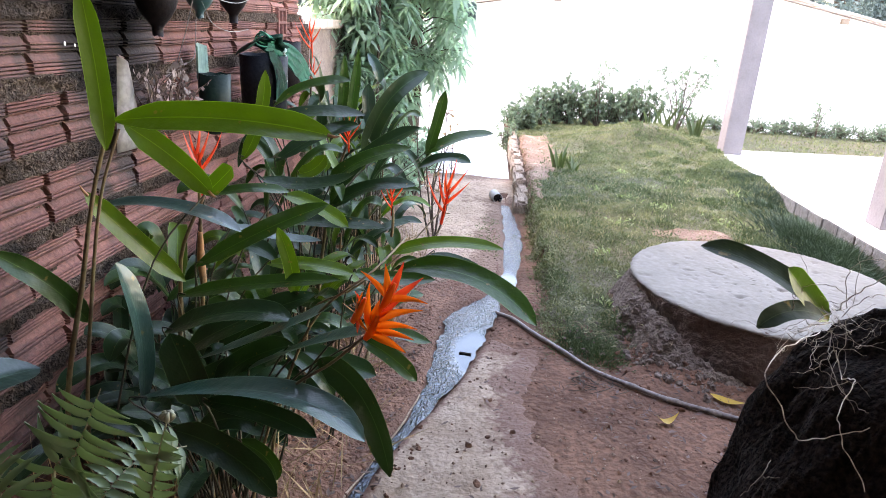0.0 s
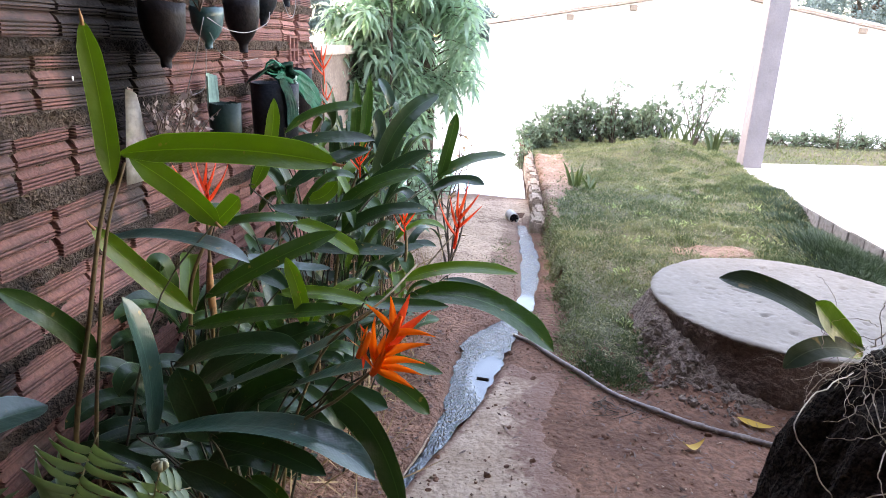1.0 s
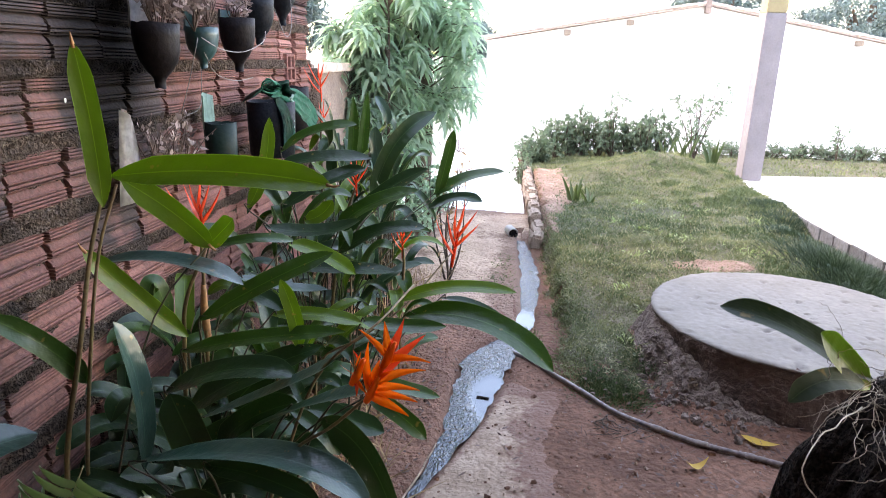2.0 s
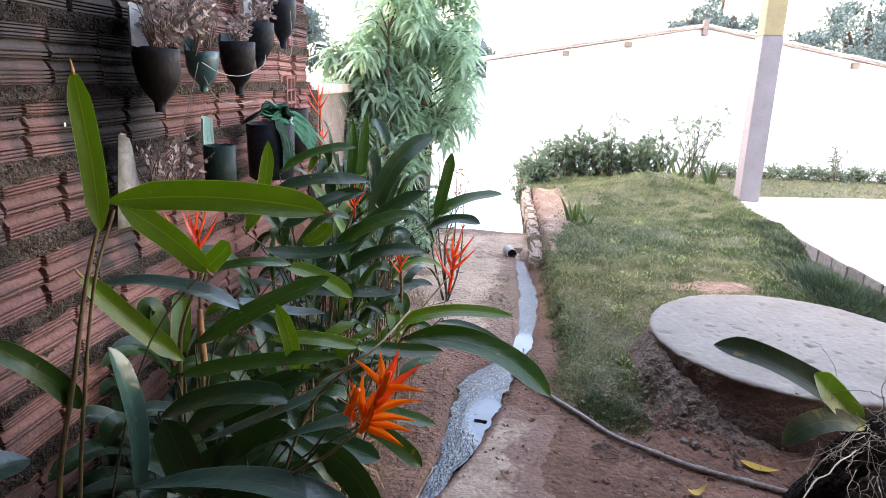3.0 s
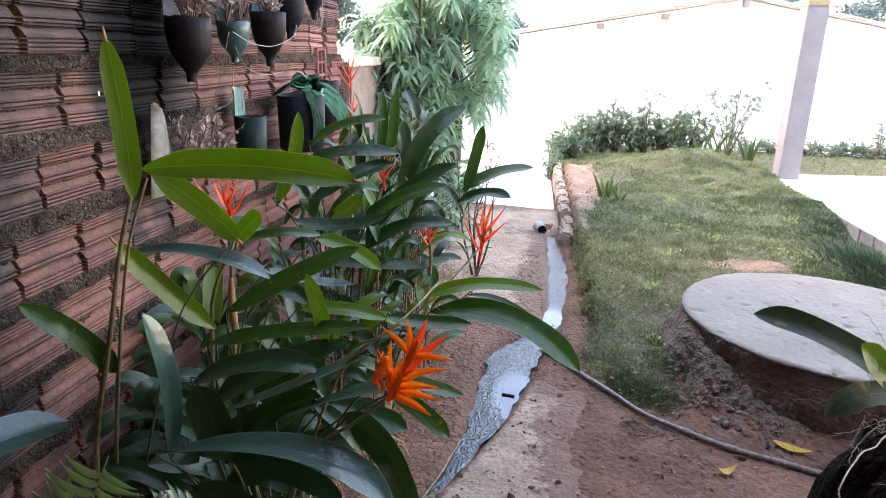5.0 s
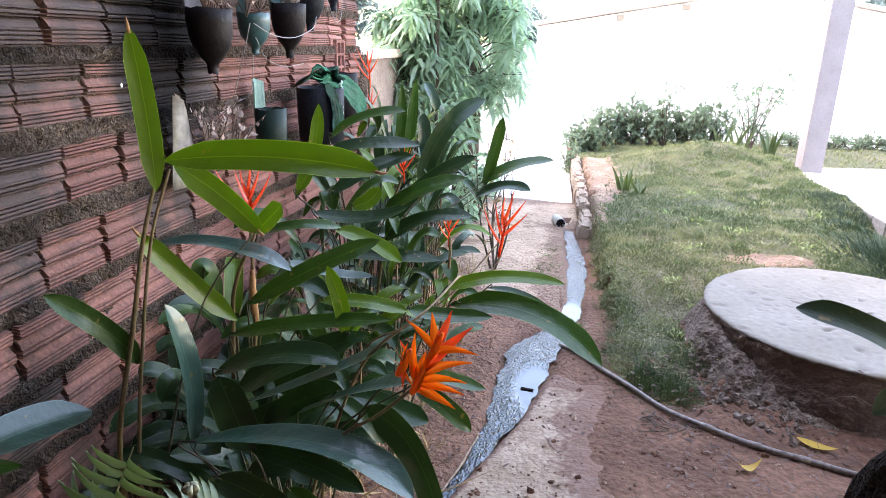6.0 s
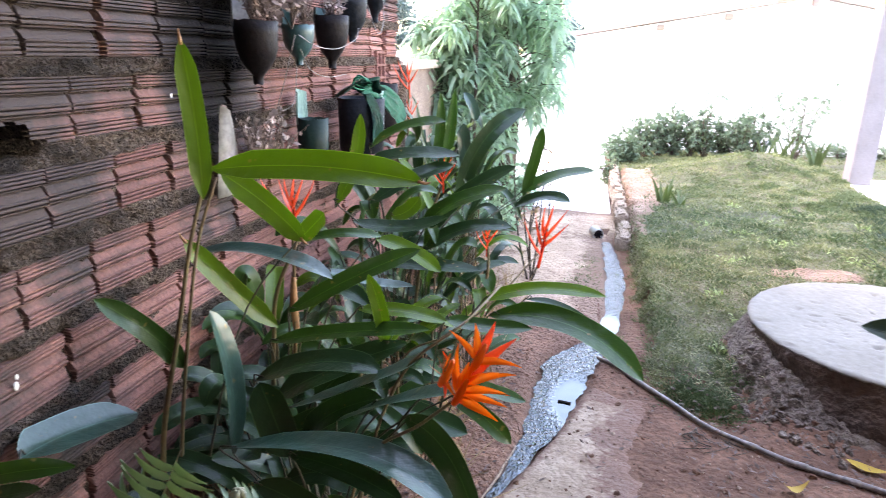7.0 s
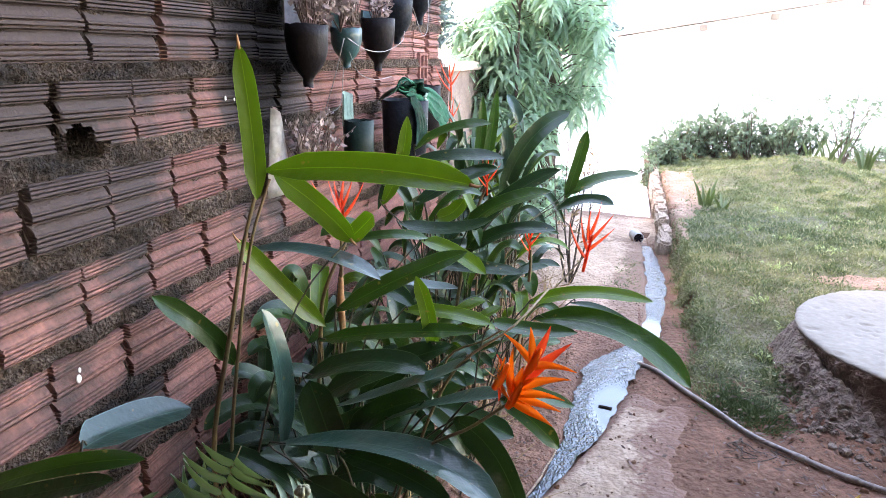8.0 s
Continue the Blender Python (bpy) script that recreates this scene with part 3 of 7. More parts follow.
def bare(x, y):
    a = math.exp(-((x - 1.35) ** 2 / 0.08 + (y - 4.45) ** 2 / 0.02))
    b = math.exp(-((x - 0.52) ** 2 / 0.03 + (y - 6.7) ** 2 / 1.2))
    c = 1.0 - smooth(0.0, 0.25, y - lawn_front(x) + 0.2 * n2(x, y, 8.0))
    return max(a, b, c * 0.85, smooth(0.2, 0.6, n2(x, y, 2.5, 9.0)) * 0.7, smooth(0.25, 0.5, n2(x, y, 6.0, 2.0)) * 0.6)


def grass_patch(count, x0, x1, y0, y1, lo, hi, width, seed, dark=False):
    g = np.random.default_rng(seed)
    pts, ln = [], []
    while len(pts) < count:
        x, y = g.uniform(x0, x1), g.uniform(y0, y1)
        if on_lawn(x, y) and g.random() > bare(x, y) and (not dark or n2(x, y, 2.2, 5.0) + 0.7 * n2(x, y, 6.0, 8.0) > g.uniform(-0.1, 0.35)):
            tall = 0.75 + 0.35 * smooth(0.5, 0.05, porch_left(y) - x) * (y < 7.6) + 0.6 * max(0, n2(x, y, 3.0)) + 1.1 * max(0, n2(x, y, 11.0, 4.0))
            pts.append((x, y, lawn_height(x, y) - 0.004))
            ln.append(g.uniform(lo, hi) * tall)
    n = len(pts)
    al = np.column_stack([g.normal(0, 0.55, n), g.normal(0, 0.55, n), np.full(n, 1.0)])
    return np.array(pts), al, g.normal(0, 1, (n, 3)), np.array(ln), width


STRAW_GRASS = foliage("dry_grass_blade", (0.26, 0.26, 0.13), (0.42, 0.40, 0.24), 0.7, 0.2, False, (1, 1, 1))
DARK_GRASS = foliage("dark_grass_blade", (0.046, 0.076, 0.038), (0.088, 0.126, 0.062), 0.6, 0.2, False)
for seed, (cnt, y0, y1, lo, hi, w, x1, mt) in enumerate(((52000, 3.0, 5.2, 0.012, 0.034, 0.0042, 2.4, GRASS), (40000, 5.2, 9.4, 0.018, 0.045, 0.007, 2.6, GRASS), (7000, 7.8, 9.6, 0.03, 0.07, 0.012, 8.5, GRASS),
                                                         (6000, 3.0, 6.0, 0.02, 0.06, 0.004, 2.4, STRAW_GRASS), (22000, 3.0, 7.5, 0.016, 0.045, 0.005, 2.4, DARK_GRASS), (9000, 4.2, 8.0, 0.02, 0.05, 0.007, 2.45, DARK_GRASS))):
    p, a, s, ln, w = grass_patch(cnt, 1.6 if seed == 5 else 0.38, x1, y0, y1, lo, hi, w, seed + 3, mt is DARK_GRASS)
    blades("grass", p, a, s, ln, w, mt, droop=0.2, label="short matted lawn grass", category="grass", kind="stuff")

# taller dark tufts along the porch edge
g = np.random.default_rng(77)
TUFT = foliage("tuft_blade", (0.018, 0.040, 0.026), (0.042, 0.078, 0.046), 0.6, 0.15, False)
for cx, cy, rr, hh in ((2.22, 5.22, 0.20, 0.11), (2.17, 4.60, 0.28, 0.19), (2.30, 4.45, 0.26, 0.20), (2.10, 4.30, 0.22, 0.12), (2.25, 4.12, 0.22, 0.13), (2.30, 5.75, 0.18, 0.09), (2.34, 6.2, 0.18, 0.07), (2.36, 6.7, 0.16, 0.06), (2.05, 4.0, 0.2, 0.10), (1.82, 4.25, 0.16, 0.05), (0.80, 3.24, 0.09, 0.06), (0.62, 3.06, 0.10, 0.045), (0.52, 3.12, 0.09, 0.04)):
    n = int(1400 + 8000 * rr)
    px, py = g.normal(cx, rr * 0.5, n), g.normal(cy, rr * 0.6, n)
    ok = np.array([a < porch_left(b) - 0.015 for a, b in zip(px, py)])
    px, py = px[ok], py[ok]
    m = len(px)
    pz = [max(lawn_height(a, b), ground_height(a, b)) - 0.004 for a, b in zip(px, py)]
    blades("grass_tuft", np.column_stack([px, py, pz]), np.column_stack([(px - cx) / rr * 0.6 + g.normal(0, 0.3, m), (py - cy) / rr * 0.6 + g.normal(0, 0.3, m), np.ones(m)]), g.normal(0, 1, (m, 3)), g.uniform(0.4, 1.0, m) * hh * 0.85, 0.0045, TUFT if hh > 0.06 else DARK_GRASS, droop=0.25,
           label="taller dark green grass tuft on the lawn", category="grass", kind="stuff")


# fringe of grass leaning over the lawn's border
m = 5200
py = g.uniform(3.1, 5.4, m)
px = np.array([lawn_edge(b) for b in py]) + g.normal(0.03, 0.03, m)
ok = np.array([b > lawn_front(a) - 0.03 and n2(a, b, 5.0, 3.0) > g.uniform(-0.5, 0.3) for a, b in zip(px, py)])
px, py = px[ok], py[ok]
m = len(px)
blades("grass", np.column_stack([px, py, [max(lawn_height(a, b), ground_height(a, b)) - 0.004 for a, b in zip(px, py)]]), np.column_stack([g.normal(-0.5, 0.5, m), g.normal(-0.1, 0.5, m), np.ones(m)]), g.normal(0, 1, (m, 3)), g.uniform(0.02, 0.055, m), 0.0045, GRASS, droop=0.4,
       label="ragged grass fringe along the lawn's border", category="grass", kind="stuff")

# pale broad-bladed weeds in the lawn
WEED = foliage("weed_blade", (0.20, 0.27, 0.12), (0.40, 0.46, 0.27), 0.5, 0.25, False)
for x, y, rr in ((1.62, 4.75, 0.07), (1.78, 4.70, 0.08), (1.90, 4.62, 0.09), (1.98, 4.40, 0.07), (1.30, 4.95, 0.08), (1.12, 5.2, 0.07), (0.95, 4.6, 0.06), (1.45, 5.5, 0.08), (0.78, 4.1, 0.05), (0.86, 3.75, 0.06), (1.7, 5.9, 0.07), (1.25, 6.1, 0.07), (0.70, 3.45, 0.05), (0.92, 5.4, 0.06), (2.02, 5.6, 0.06)):
    m = 26
    px, py = g.normal(x, rr * 0.6, m), g.normal(y, rr * 0.6, m)
    blades("weed", np.column_stack([px, py, [lawn_height(a, b) - 0.003 for a, b in zip(px, py)]]), np.column_stack([g.normal(0, 0.6, m), g.normal(0, 0.6, m), np.ones(m)]), g.normal(0, 1, (m, 3)), g.uniform(0.03, 0.075, m), 0.008, WEED, droop=0.35,
           label="pale broad-bladed weed in the lawn", category="weed", kind="stuff")


def strip_inside(x, y):
    return min(x - 0.40, 0.52 + 0.22 * smooth(5.4, 6.4, y) + 0.09 * n2(x, y, 4.0) + 0.05 * n2(x, y, 11.0) - x, y - 5.1, 7.9 - y)


sheet("bare_strip", np.arange(0.36, 0.95, 0.02), np.arange(5.0, 8.0, 0.03), lambda x, y: lawn_height(x, y) - 0.015 + 0.028 * smooth(-0.04, 0.05, strip_inside(x, y)), SAND, "bare sandy strip between kerb and grass", keep=lambda x, y: strip_inside(x, y) > -0.04, wear=lambda x, y: 0.38 * smooth(-0.04, 0.15, strip_inside(x, y)) + 0.3 * n2(x, y, 5.0))
sheet("bare_patch", np.arange(1.0, 1.75, 0.02), np.arange(4.2, 4.7, 0.02), lambda x, y: lawn_height(x, y) - 0.015 + 0.021 * smooth(0.5, 0.0, ((x - 1.38) / 0.3) ** 2 + ((y - 4.45) / 0.12) ** 2 - 0.6 + 0.5 * n2(x, y, 9.0)), SAND, "bare sandy patch in the lawn", wear=lambda x, y: 0.22 + 0.3 * n2(x, y, 12.0), keep=lambda x, y: ((x - 1.38) / 0.3) ** 2 + ((y - 4.45) / 0.12) ** 2 < 1.4)

# ---- brick wall ----
WALL_X, WALL_END, WALL_TOP = -1.0, 4.18, 2.62
PITCH_Y, BRICK_L, BRICK_H = 0.2047, 0.190, 0.131
# bottoms of the courses that can be told apart, and the rest at an even step
COURSES = [0.623 - 0.172 * k for k in range(5, 0, -1)] + [0.617, 0.786, 0.964, 1.137, 1.303] + [1.303 + 0.172 * k for k in range(1, 8)]


def wall_face(y, z):
    d = 0.010 * n2(y, z, 6.0) + 0.010 * n2(y, z, 22.0) + 0.010 * abs(n2(y, z, 48.0)) - 0.014 * max(0.0, n2(y, z, 70.0, 3.0)) + 0.004
    row = next((i for i, c in enumerate(COURSES) if c + 0.004 < z < c + BRICK_H - 0.004), -1)
    from_joint = (y - (2.066 if row % 2 == 1 else 1.965) + PITCH_Y / 2) % PITCH_Y - PITCH_Y / 2
    if abs(z - 1.165) < 0.045 and 1.56 < y < 1.66:
        return WALL_X - 0.20
    return WALL_X + ((-0.026 if abs(from_joint) < 0.008 else -0.022) + 0.9 * d if row >= 0 else -0.006 + 1.7 * d)


def mortar_bed():
    ys, zs = np.concatenate([np.arange(0.9, 3.2, 0.009), np.arange(3.2, WALL_END + 0.001, 0.014)]), np.arange(-0.1, WALL_TOP + 0.001, 0.008)
    verts = [(wall_face(y, z), y, z) for z in zs for y in ys]
    w = len(ys)
    faces = [(j * w + i, j * w + i + 1, (j + 1) * w + i + 1, (j + 1) * w + i) for j in range(len(zs) - 1) for i in range(w - 1)]
    return mesh_of("mortar", verts, faces, MORTAR, True)


wall = put("wall_west", None, label="garden wall of grooved hollow clay bricks with rough mortar", kind="structure")
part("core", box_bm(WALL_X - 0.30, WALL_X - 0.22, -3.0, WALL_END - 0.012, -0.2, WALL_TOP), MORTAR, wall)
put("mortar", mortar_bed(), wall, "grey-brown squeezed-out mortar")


def brick_profile():
    """Depth over height of one brick face: bands of fine ribs with hollows between."""
    h, out = BRICK_H, []
    for lo, hi, teeth in ((0.0, 0.27, 4), (0.44, 0.59, 2), (0.76, 1.0, 4)):
        out.append((lo * h, 0.001))
        for i in range(teeth):
            a = lo + (hi - lo) * (i + 0.25) / teeth
            b = lo + (hi - lo) * (i + 1) / teeth
            out += [(a * h, 0.002), ((a * 0.92 + b * 0.08) * h, -0.014), ((a * 0.56 + b * 0.44) * h, -0.014), ((a * 0.50 + b * 0.50) * h, 0.0035), (b * h, 0.004)]
        if hi < 1.0:
            # the hollow band: it swells outwards below and cuts in deep under the ribs above it
            out += [((hi + 0.015) * h, 0.000), ((hi + 0.07) * h, -0.003), ((hi + 0.12) * h, -0.008), ((hi + 0.155) * h, -0.015)]
    return out


def brick_mesh(seed):
    g = random.Random(seed)
    prof = brick_profile()
    half, verts, faces = BRICK_L / 2, [], []
    cols = [(-half, -0.001), (half, -0.001)]
    for y, dx in cols:
        tilt, ph = g.uniform(-0.003, 0.003), g.uniform(-0.6, 0.6)
        for z, x in prof:
            wave = math.copysign(1, y) * (0.0016 * math.cos(4 * math.pi * z / BRICK_H + ph) - 0.001) + 0.0015 * g.uniform(-1, 1)
            verts.append((x + dx, y + tilt * z / BRICK_H + wave, z))
    m = len(prof)
    for i in range(m - 1):
        faces.append((i, m + i, m + i + 1, i + 1))
    b = len(verts)
    for y in (-half, half):
        for z in (0.0, BRICK_H):
            verts.append((-0.05, y, z))
    faces += [(b, b + 1, *[]) + (b + 3,) + (b + 2,)]
    faces.append((*[i for i in range(m)], b + 1, b))
    faces.append((*[m + i for i in reversed(range(m))], b + 2, b + 3))
    faces.append((0, b, b + 2, m))
    faces.append((m - 1, 2 * m - 1, b + 3, b + 1))
    return mesh_of("brick", verts, faces, BRICK)


BRICKS = [brick_mesh(s) for s in range(12)]


def broken_brick():
    """A brick whose lower outer shell is knocked out, so that its dark hollow shows."""
    prof, half, verts, faces = brick_profile(), BRICK_L / 2, [], []
    cols = [-half, -half + 0.004, -half + 0.012, -half + 0.03, -half + 0.055, -half + 0.075, 0.02, half - 0.004, half]
    top = {1: 0.30, 2: 0.36, 3: 0.40, 4: 0.38, 5: 0.12}
    for y in cols:
        for z, x in prof:
            verts.append((x - 0.004 * (abs(y) == half), y, z))
    m = len(prof)
    for c in range(len(cols) - 1):
        for i in range(m - 1):
            if prof[i + 1][0] > top.get(c, 0.0) * BRICK_H + 1e-6 or c not in top:
                faces.append((c * m + i, (c + 1) * m + i, (c + 1) * m + i + 1, c * m + i + 1))
    return mesh_of("brick", verts, faces, BRICK)


def lay_bricks():
    g = random.Random(11)
    near, rest = [], []
    for r, z in enumerate(COURSES):
        start = 2.066 if r % 2 == 1 else 1.965
        k0 = int((start + 2.5) / PITCH_Y)
        y = start - k0 * PITCH_Y
        while y + PITCH_Y < WALL_END + 0.06:
            c = min(y + PITCH_Y / 2, WALL_END - BRICK_L / 2 - 0.004) + g.uniform(-0.004, 0.004)
            m = pose(WALL_X + g.uniform(-0.006, 0.008), c, z + g.uniform(-0.003, 0.003) , g.uniform(-0.9, 0.9), g.uniform(-2.5, 2.5), g.uniform(-1.6, 1.6))
            (near if c > 1.15 and z > 0.25 else rest).append((m, g.randrange(12)))
            y += PITCH_Y
    near.sort(key=lambda q: q[0].translation.y)
    for i, (m, s) in enumerate(near):
        if i < 300:
            t = m.translation
            hole = abs(t.z - 1.137) < 0.02 and abs(t.y - 1.66) < 0.09
            ob = new("brick", broken_brick() if hole else BRICKS[s])
            ob.parent = wall
            ob.matrix_local = m
        else:
            rest.append((m, s))
    verts, faces = [], []
    for m, s in rest:
        me, b = BRICKS[s], len(verts)
        verts += [tuple(m @ v.co) for v in me.vertices]
        faces += [tuple(b + i for i in p.vertices) for p in me.polygons]
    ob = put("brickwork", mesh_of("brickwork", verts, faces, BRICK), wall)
    tagged(ob, kind="stuff")


for y, z, s in ((1.511, 0.695, 0.008), (1.516, 0.712, 0.005), (2.09, 1.21, 0.005), (2.13, 1.205, 0.004)):
    bm = bmesh.new()
    bmesh.ops.create_icosphere(bm, subdivisions=2, radius=s, matrix=Matrix.Translation((WALL_X + 0.006, y, z)) @ Matrix.Diagonal((0.25, 0.8, 1.2, 1)))
    part("lime_splash", bm, WHITE, wall, "white splash of lime", True)

# hollow brick laid with its open end outwards at the wall's end
hb = put("hollow_brick", None, wall, "brick with its hollow end outwards")
hb.location = (WALL_X + 0.010, 3.82, 1.235)
for k in range(3):
    part("web", box_bm(-0.05, 0.004, -0.064 + 0.058 * k, -0.052 + 0.058 * k, -0.097, 0.097, 0.002), BRICK, hb)
for k in range(4):
    part("web", box_bm(-0.05, 0.003, -0.0515, 0.0515, -0.097 + 0.0607 * k, -0.085 + 0.0607 * k, 0.002), BRICK, hb)
# a dark plate puts the shade of the holes into colour
part("hollow", box_bm(-0.05, -0.035, -0.06, 0.06, -0.094, 0.094), FIBRE, hb, "dark backing plate with the holes' shade in its colour")

# low plastered wall that carries on behind the brick one
low = put("wall_low", None, label="low plastered garden wall with a pale coping", kind="structure")
part("wall_body", box_bm(WALL_X - 0.12, WALL_X - 0.02, WALL_END + 0.004, 7.5, -0.1, 1.23), PLASTER, low)
part("coping", box_bm(WALL_X - 0.15, WALL_X + 0.02, WALL_END + 0.006, 7.5, 1.232, 1.285, 0.008), ROOFTILE, low, "weathered clay coping")
# rough edge pier at the end of the brick wall
pv, pf = tube_data([(WALL_X - 0.02, WALL_END + 0.02, -0.1), (WALL_X - 0.015, WALL_END + 0.03, 0.6), (WALL_X - 0.02, WALL_END + 0.02, 1.26)], [0.06, 0.05, 0.06], 9, 24)
pv = [(v[0] + 0.012 * n2(v[1] * 9, v[2], 9.0), v[1] + 0.012 * n2(v[0] * 9, v[2], 9.0, 4.0), v[2]) for v in pv]
put("wall_pier", mesh_of("wall_pier", pv, pf, MORTAR, True), label="crumbling mortar pier at the wall end", kind="structure")

# ---- porch ----
PZ = 0.22


bm = bmesh.new()
corners = [(porch_left(2.0), 2.0), (9.5, 2.3), (9.5, 8.75), (porch_left(7.62), 7.62)]
lo, hi = [bm.verts.new((x, y, -0.1)) for x, y in corners], [bm.verts.new((x, y, PZ)) for x, y in corners]
bm.faces.new(hi)
bm.faces.new(lo[::-1])
for i in range(4):
    bm.faces.new((lo[i], lo[(i + 1) % 4], hi[(i + 1) % 4], hi[i]))
bmesh.ops.bevel(bm, geom=bm.edges[:], offset=0.012, segments=2, affect="EDGES")
porch = part("porch_slab", bm, TILE_FLOOR, None)
tagged(porch, "raised pale concrete porch slab with grey edge", kind="structure")
EDGE = surface("edge_cement", (0.145, 0.148, 0.152), (0.115, 0.117, 0.12), (0.07, 0.068, 0.068), 5, 40, 0.9, 0.5, 0.004, 0.15)
part("edge_backing", box_bm(-0.004, 0.012, 0.0, 5.5, 0.0, PZ - 0.03), FIBRE, porch, "dark joints of the slab edge").matrix_local = pose(porch_left(2.05) - 0.002, 2.05, 0.0, 0, 0, -math.degrees(math.atan(0.004)))
edge_me = box_bm(-0.012, 0.004, 0.004, 0.206, -0.05, PZ - 0.022, 0.004)
edge_mesh = bpy.data.meshes.new("edge_stone")
edge_me.to_mesh(edge_mesh)
edge_me.free()
edge_mesh.materials.append(EDGE)
for i in range(26):
    y = 2.06 + 0.212 * i
    ob = new("edge_stone", edge_mesh)
    ob.parent = porch
    ob.matrix_local = pose(porch_left(y) - 0.002 + rnd.uniform(-0.003, 0.003), y, rnd.uniform(-0.006, 0.002), 0, rnd.uniform(-1.0, 1.0), -math.degrees(math.atan(0.004)))


def pillar(x, y, top, label):
    ob = put("pillar", None, label=label, category="pillar", group="porch pillars", kind="")
    ob.location = (x, y, PZ)
    part("shaft", box_bm(-0.095, 0.095, -0.095, 0.095, 0, 1.60, 0.006), PILLAR, ob)
    part("upper_shaft", box_bm(-0.093, 0.093, -0.093, 0.093, 1.602, top, 0.006), YELLOW, ob, "yellow painted upper part")
    return ob


pillar(2.585, 7.43, 2.6, "square off-white porch pillar with yellow upper part")
pillar(2.745, 4.83, 2.6, "square off-white porch pillar nearer on the slab")

# ---- white building at the back ----
BY = 10.2
house = put("house", None, label="white rendered house with low tiled gable roof", category="house")
RIDGE, EAVE_L, EAVE_R = (2.73, 2.095), (-0.255, 1.59), (8.6, 1.01)
bm = bmesh.new()
prof = [(EAVE_L[0] + 0.05, -0.1), (EAVE_R[0], -0.1), (EAVE_R[0], EAVE_R[1]), RIDGE, (EAVE_L[0] + 0.05, EAVE_L[1])]
a, b = [bm.verts.new((x, BY, z)) for x, z in prof], [bm.verts.new((x, BY + 5.0, z)) for x, z in prof]
bm.faces.new(a)
bm.faces.new(b[::-1])
for i in range(5):
    bm.faces.new((a[i], b[i], b[(i + 1) % 5], a[(i + 1) % 5]))
bmesh.ops.recalc_face_normals(bm, faces=bm.faces[:])
part("wall", bm, WHITE, house)


def roof_slope(x0, z0, x1, z1, name):
    n, L = 0, math.hypot(x1 - x0, z1 - z0)
    ang = math.degrees(math.atan2(z1 - z0, x1 - x0))
    bm = box_bm(0, L + 0.02, -0.06, 5.1, 0.008, 0.035, 0.008)
    ob = part(name, bm, ROOFTILE, house, "weathered clay roof tiles")
    ob.matrix_local = pose(x0, BY, z0 - 0.004, 0, -ang, 0)
    steps = int(L / 0.38)
    tile_bm = bmesh.new()
    for i in range(steps):
        c = (i + 0.5) * L / steps
        bmesh.ops.create_cone(tile_bm, cap_ends=True, segments=10, radius1=0.042, radius2=0.035, depth=L / steps * 1.12,
                              matrix=Matrix.Translation((c, -0.035, 0.042 + 0.005 * (i % 2))) @ Matrix.Rotation(math.pi / 2, 4, "Y") @ Matrix.Diagonal((0.6, 1, 1, 1)))
    t = part("verge_tiles", tile_bm, ROOFTILE, ob, smooth=True)
    return ob


roof_slope(EAVE_L[0], EAVE_L[1], RIDGE[0], RIDGE[1], "roof")
roof_slope(RIDGE[0], RIDGE[1], EAVE_R[0], EAVE_R[1], "roof")
for x in (0.89, 1.73, 3.60, 4.75, 5.9):
    z = float(np.interp(x, [EAVE_L[0], RIDGE[0], EAVE_R[0]], [EAVE_L[1], RIDGE[1], EAVE_R[1]]))
    part("rafter", box_bm(x - 0.045, x + 0.045, BY - 0.07, BY + 0.1, z - 0.10, z - 0.03, 0.006), WOOD, house, "dark rafter end")
part("post", box_bm(RIDGE[0] - 0.035, RIDGE[0] + 0.035, BY - 0.08, BY - 0.004, RIDGE[1] - 0.10, RIDGE[1] + 0.10, 0.006), PLASTER, house, "short mortar stub at the ridge")

part("wall_body", box_bm(-8.0, EAVE_L[0] + 0.04, BY + 0.05, BY + 0.2, -0.1, 1.35), WHITE, put("wall_north", None, label="plain white garden wall closing the yard", kind="structure"))

# unseen plain wall behind the camera, and a block added to shade the garden
back = put("wall_south", None, label="plain rendered wall added behind the garden, out of view", kind="structure")
part("wall_body", box_bm(-1.0, 9.5, -4.2, -4.0, -0.1, 2.4), PLASTER, back)
shade_block = put("wall_shade_block", None, label="unseen plain block added beyond the garden wall to cast shade", kind="structure")
part("wall_body", box_bm(-9.0, -2.75, -7.0, 4.0, -0.1, 7.0), PLASTER, shade_block)
# unseen board added overhead to shade the near wall and bed
put("shade_ceiling", mesh_of("shade_ceiling", [(x, y, z) for z in (2.45, 2.55) for x, y in ((-0.98, -3.99), (9.4, -3.99), (9.4, 1.9), (-0.98, 1.9))], [(3, 2, 1, 0), (4, 5, 6, 7), (0, 1, 5, 4), (1, 2, 6, 5), (2, 3, 7, 6), (3, 0, 4, 7)], WOOD), label="plain wooden board added overhead, out of view, to shade the near garden", kind="structure")

# ---- lid of the tank ----
lid = put("tank_cover", None, label="round cement tank cover with rough dirty rim", category="tank cover")
lid.location = (LID_X, LID_Y, 0)


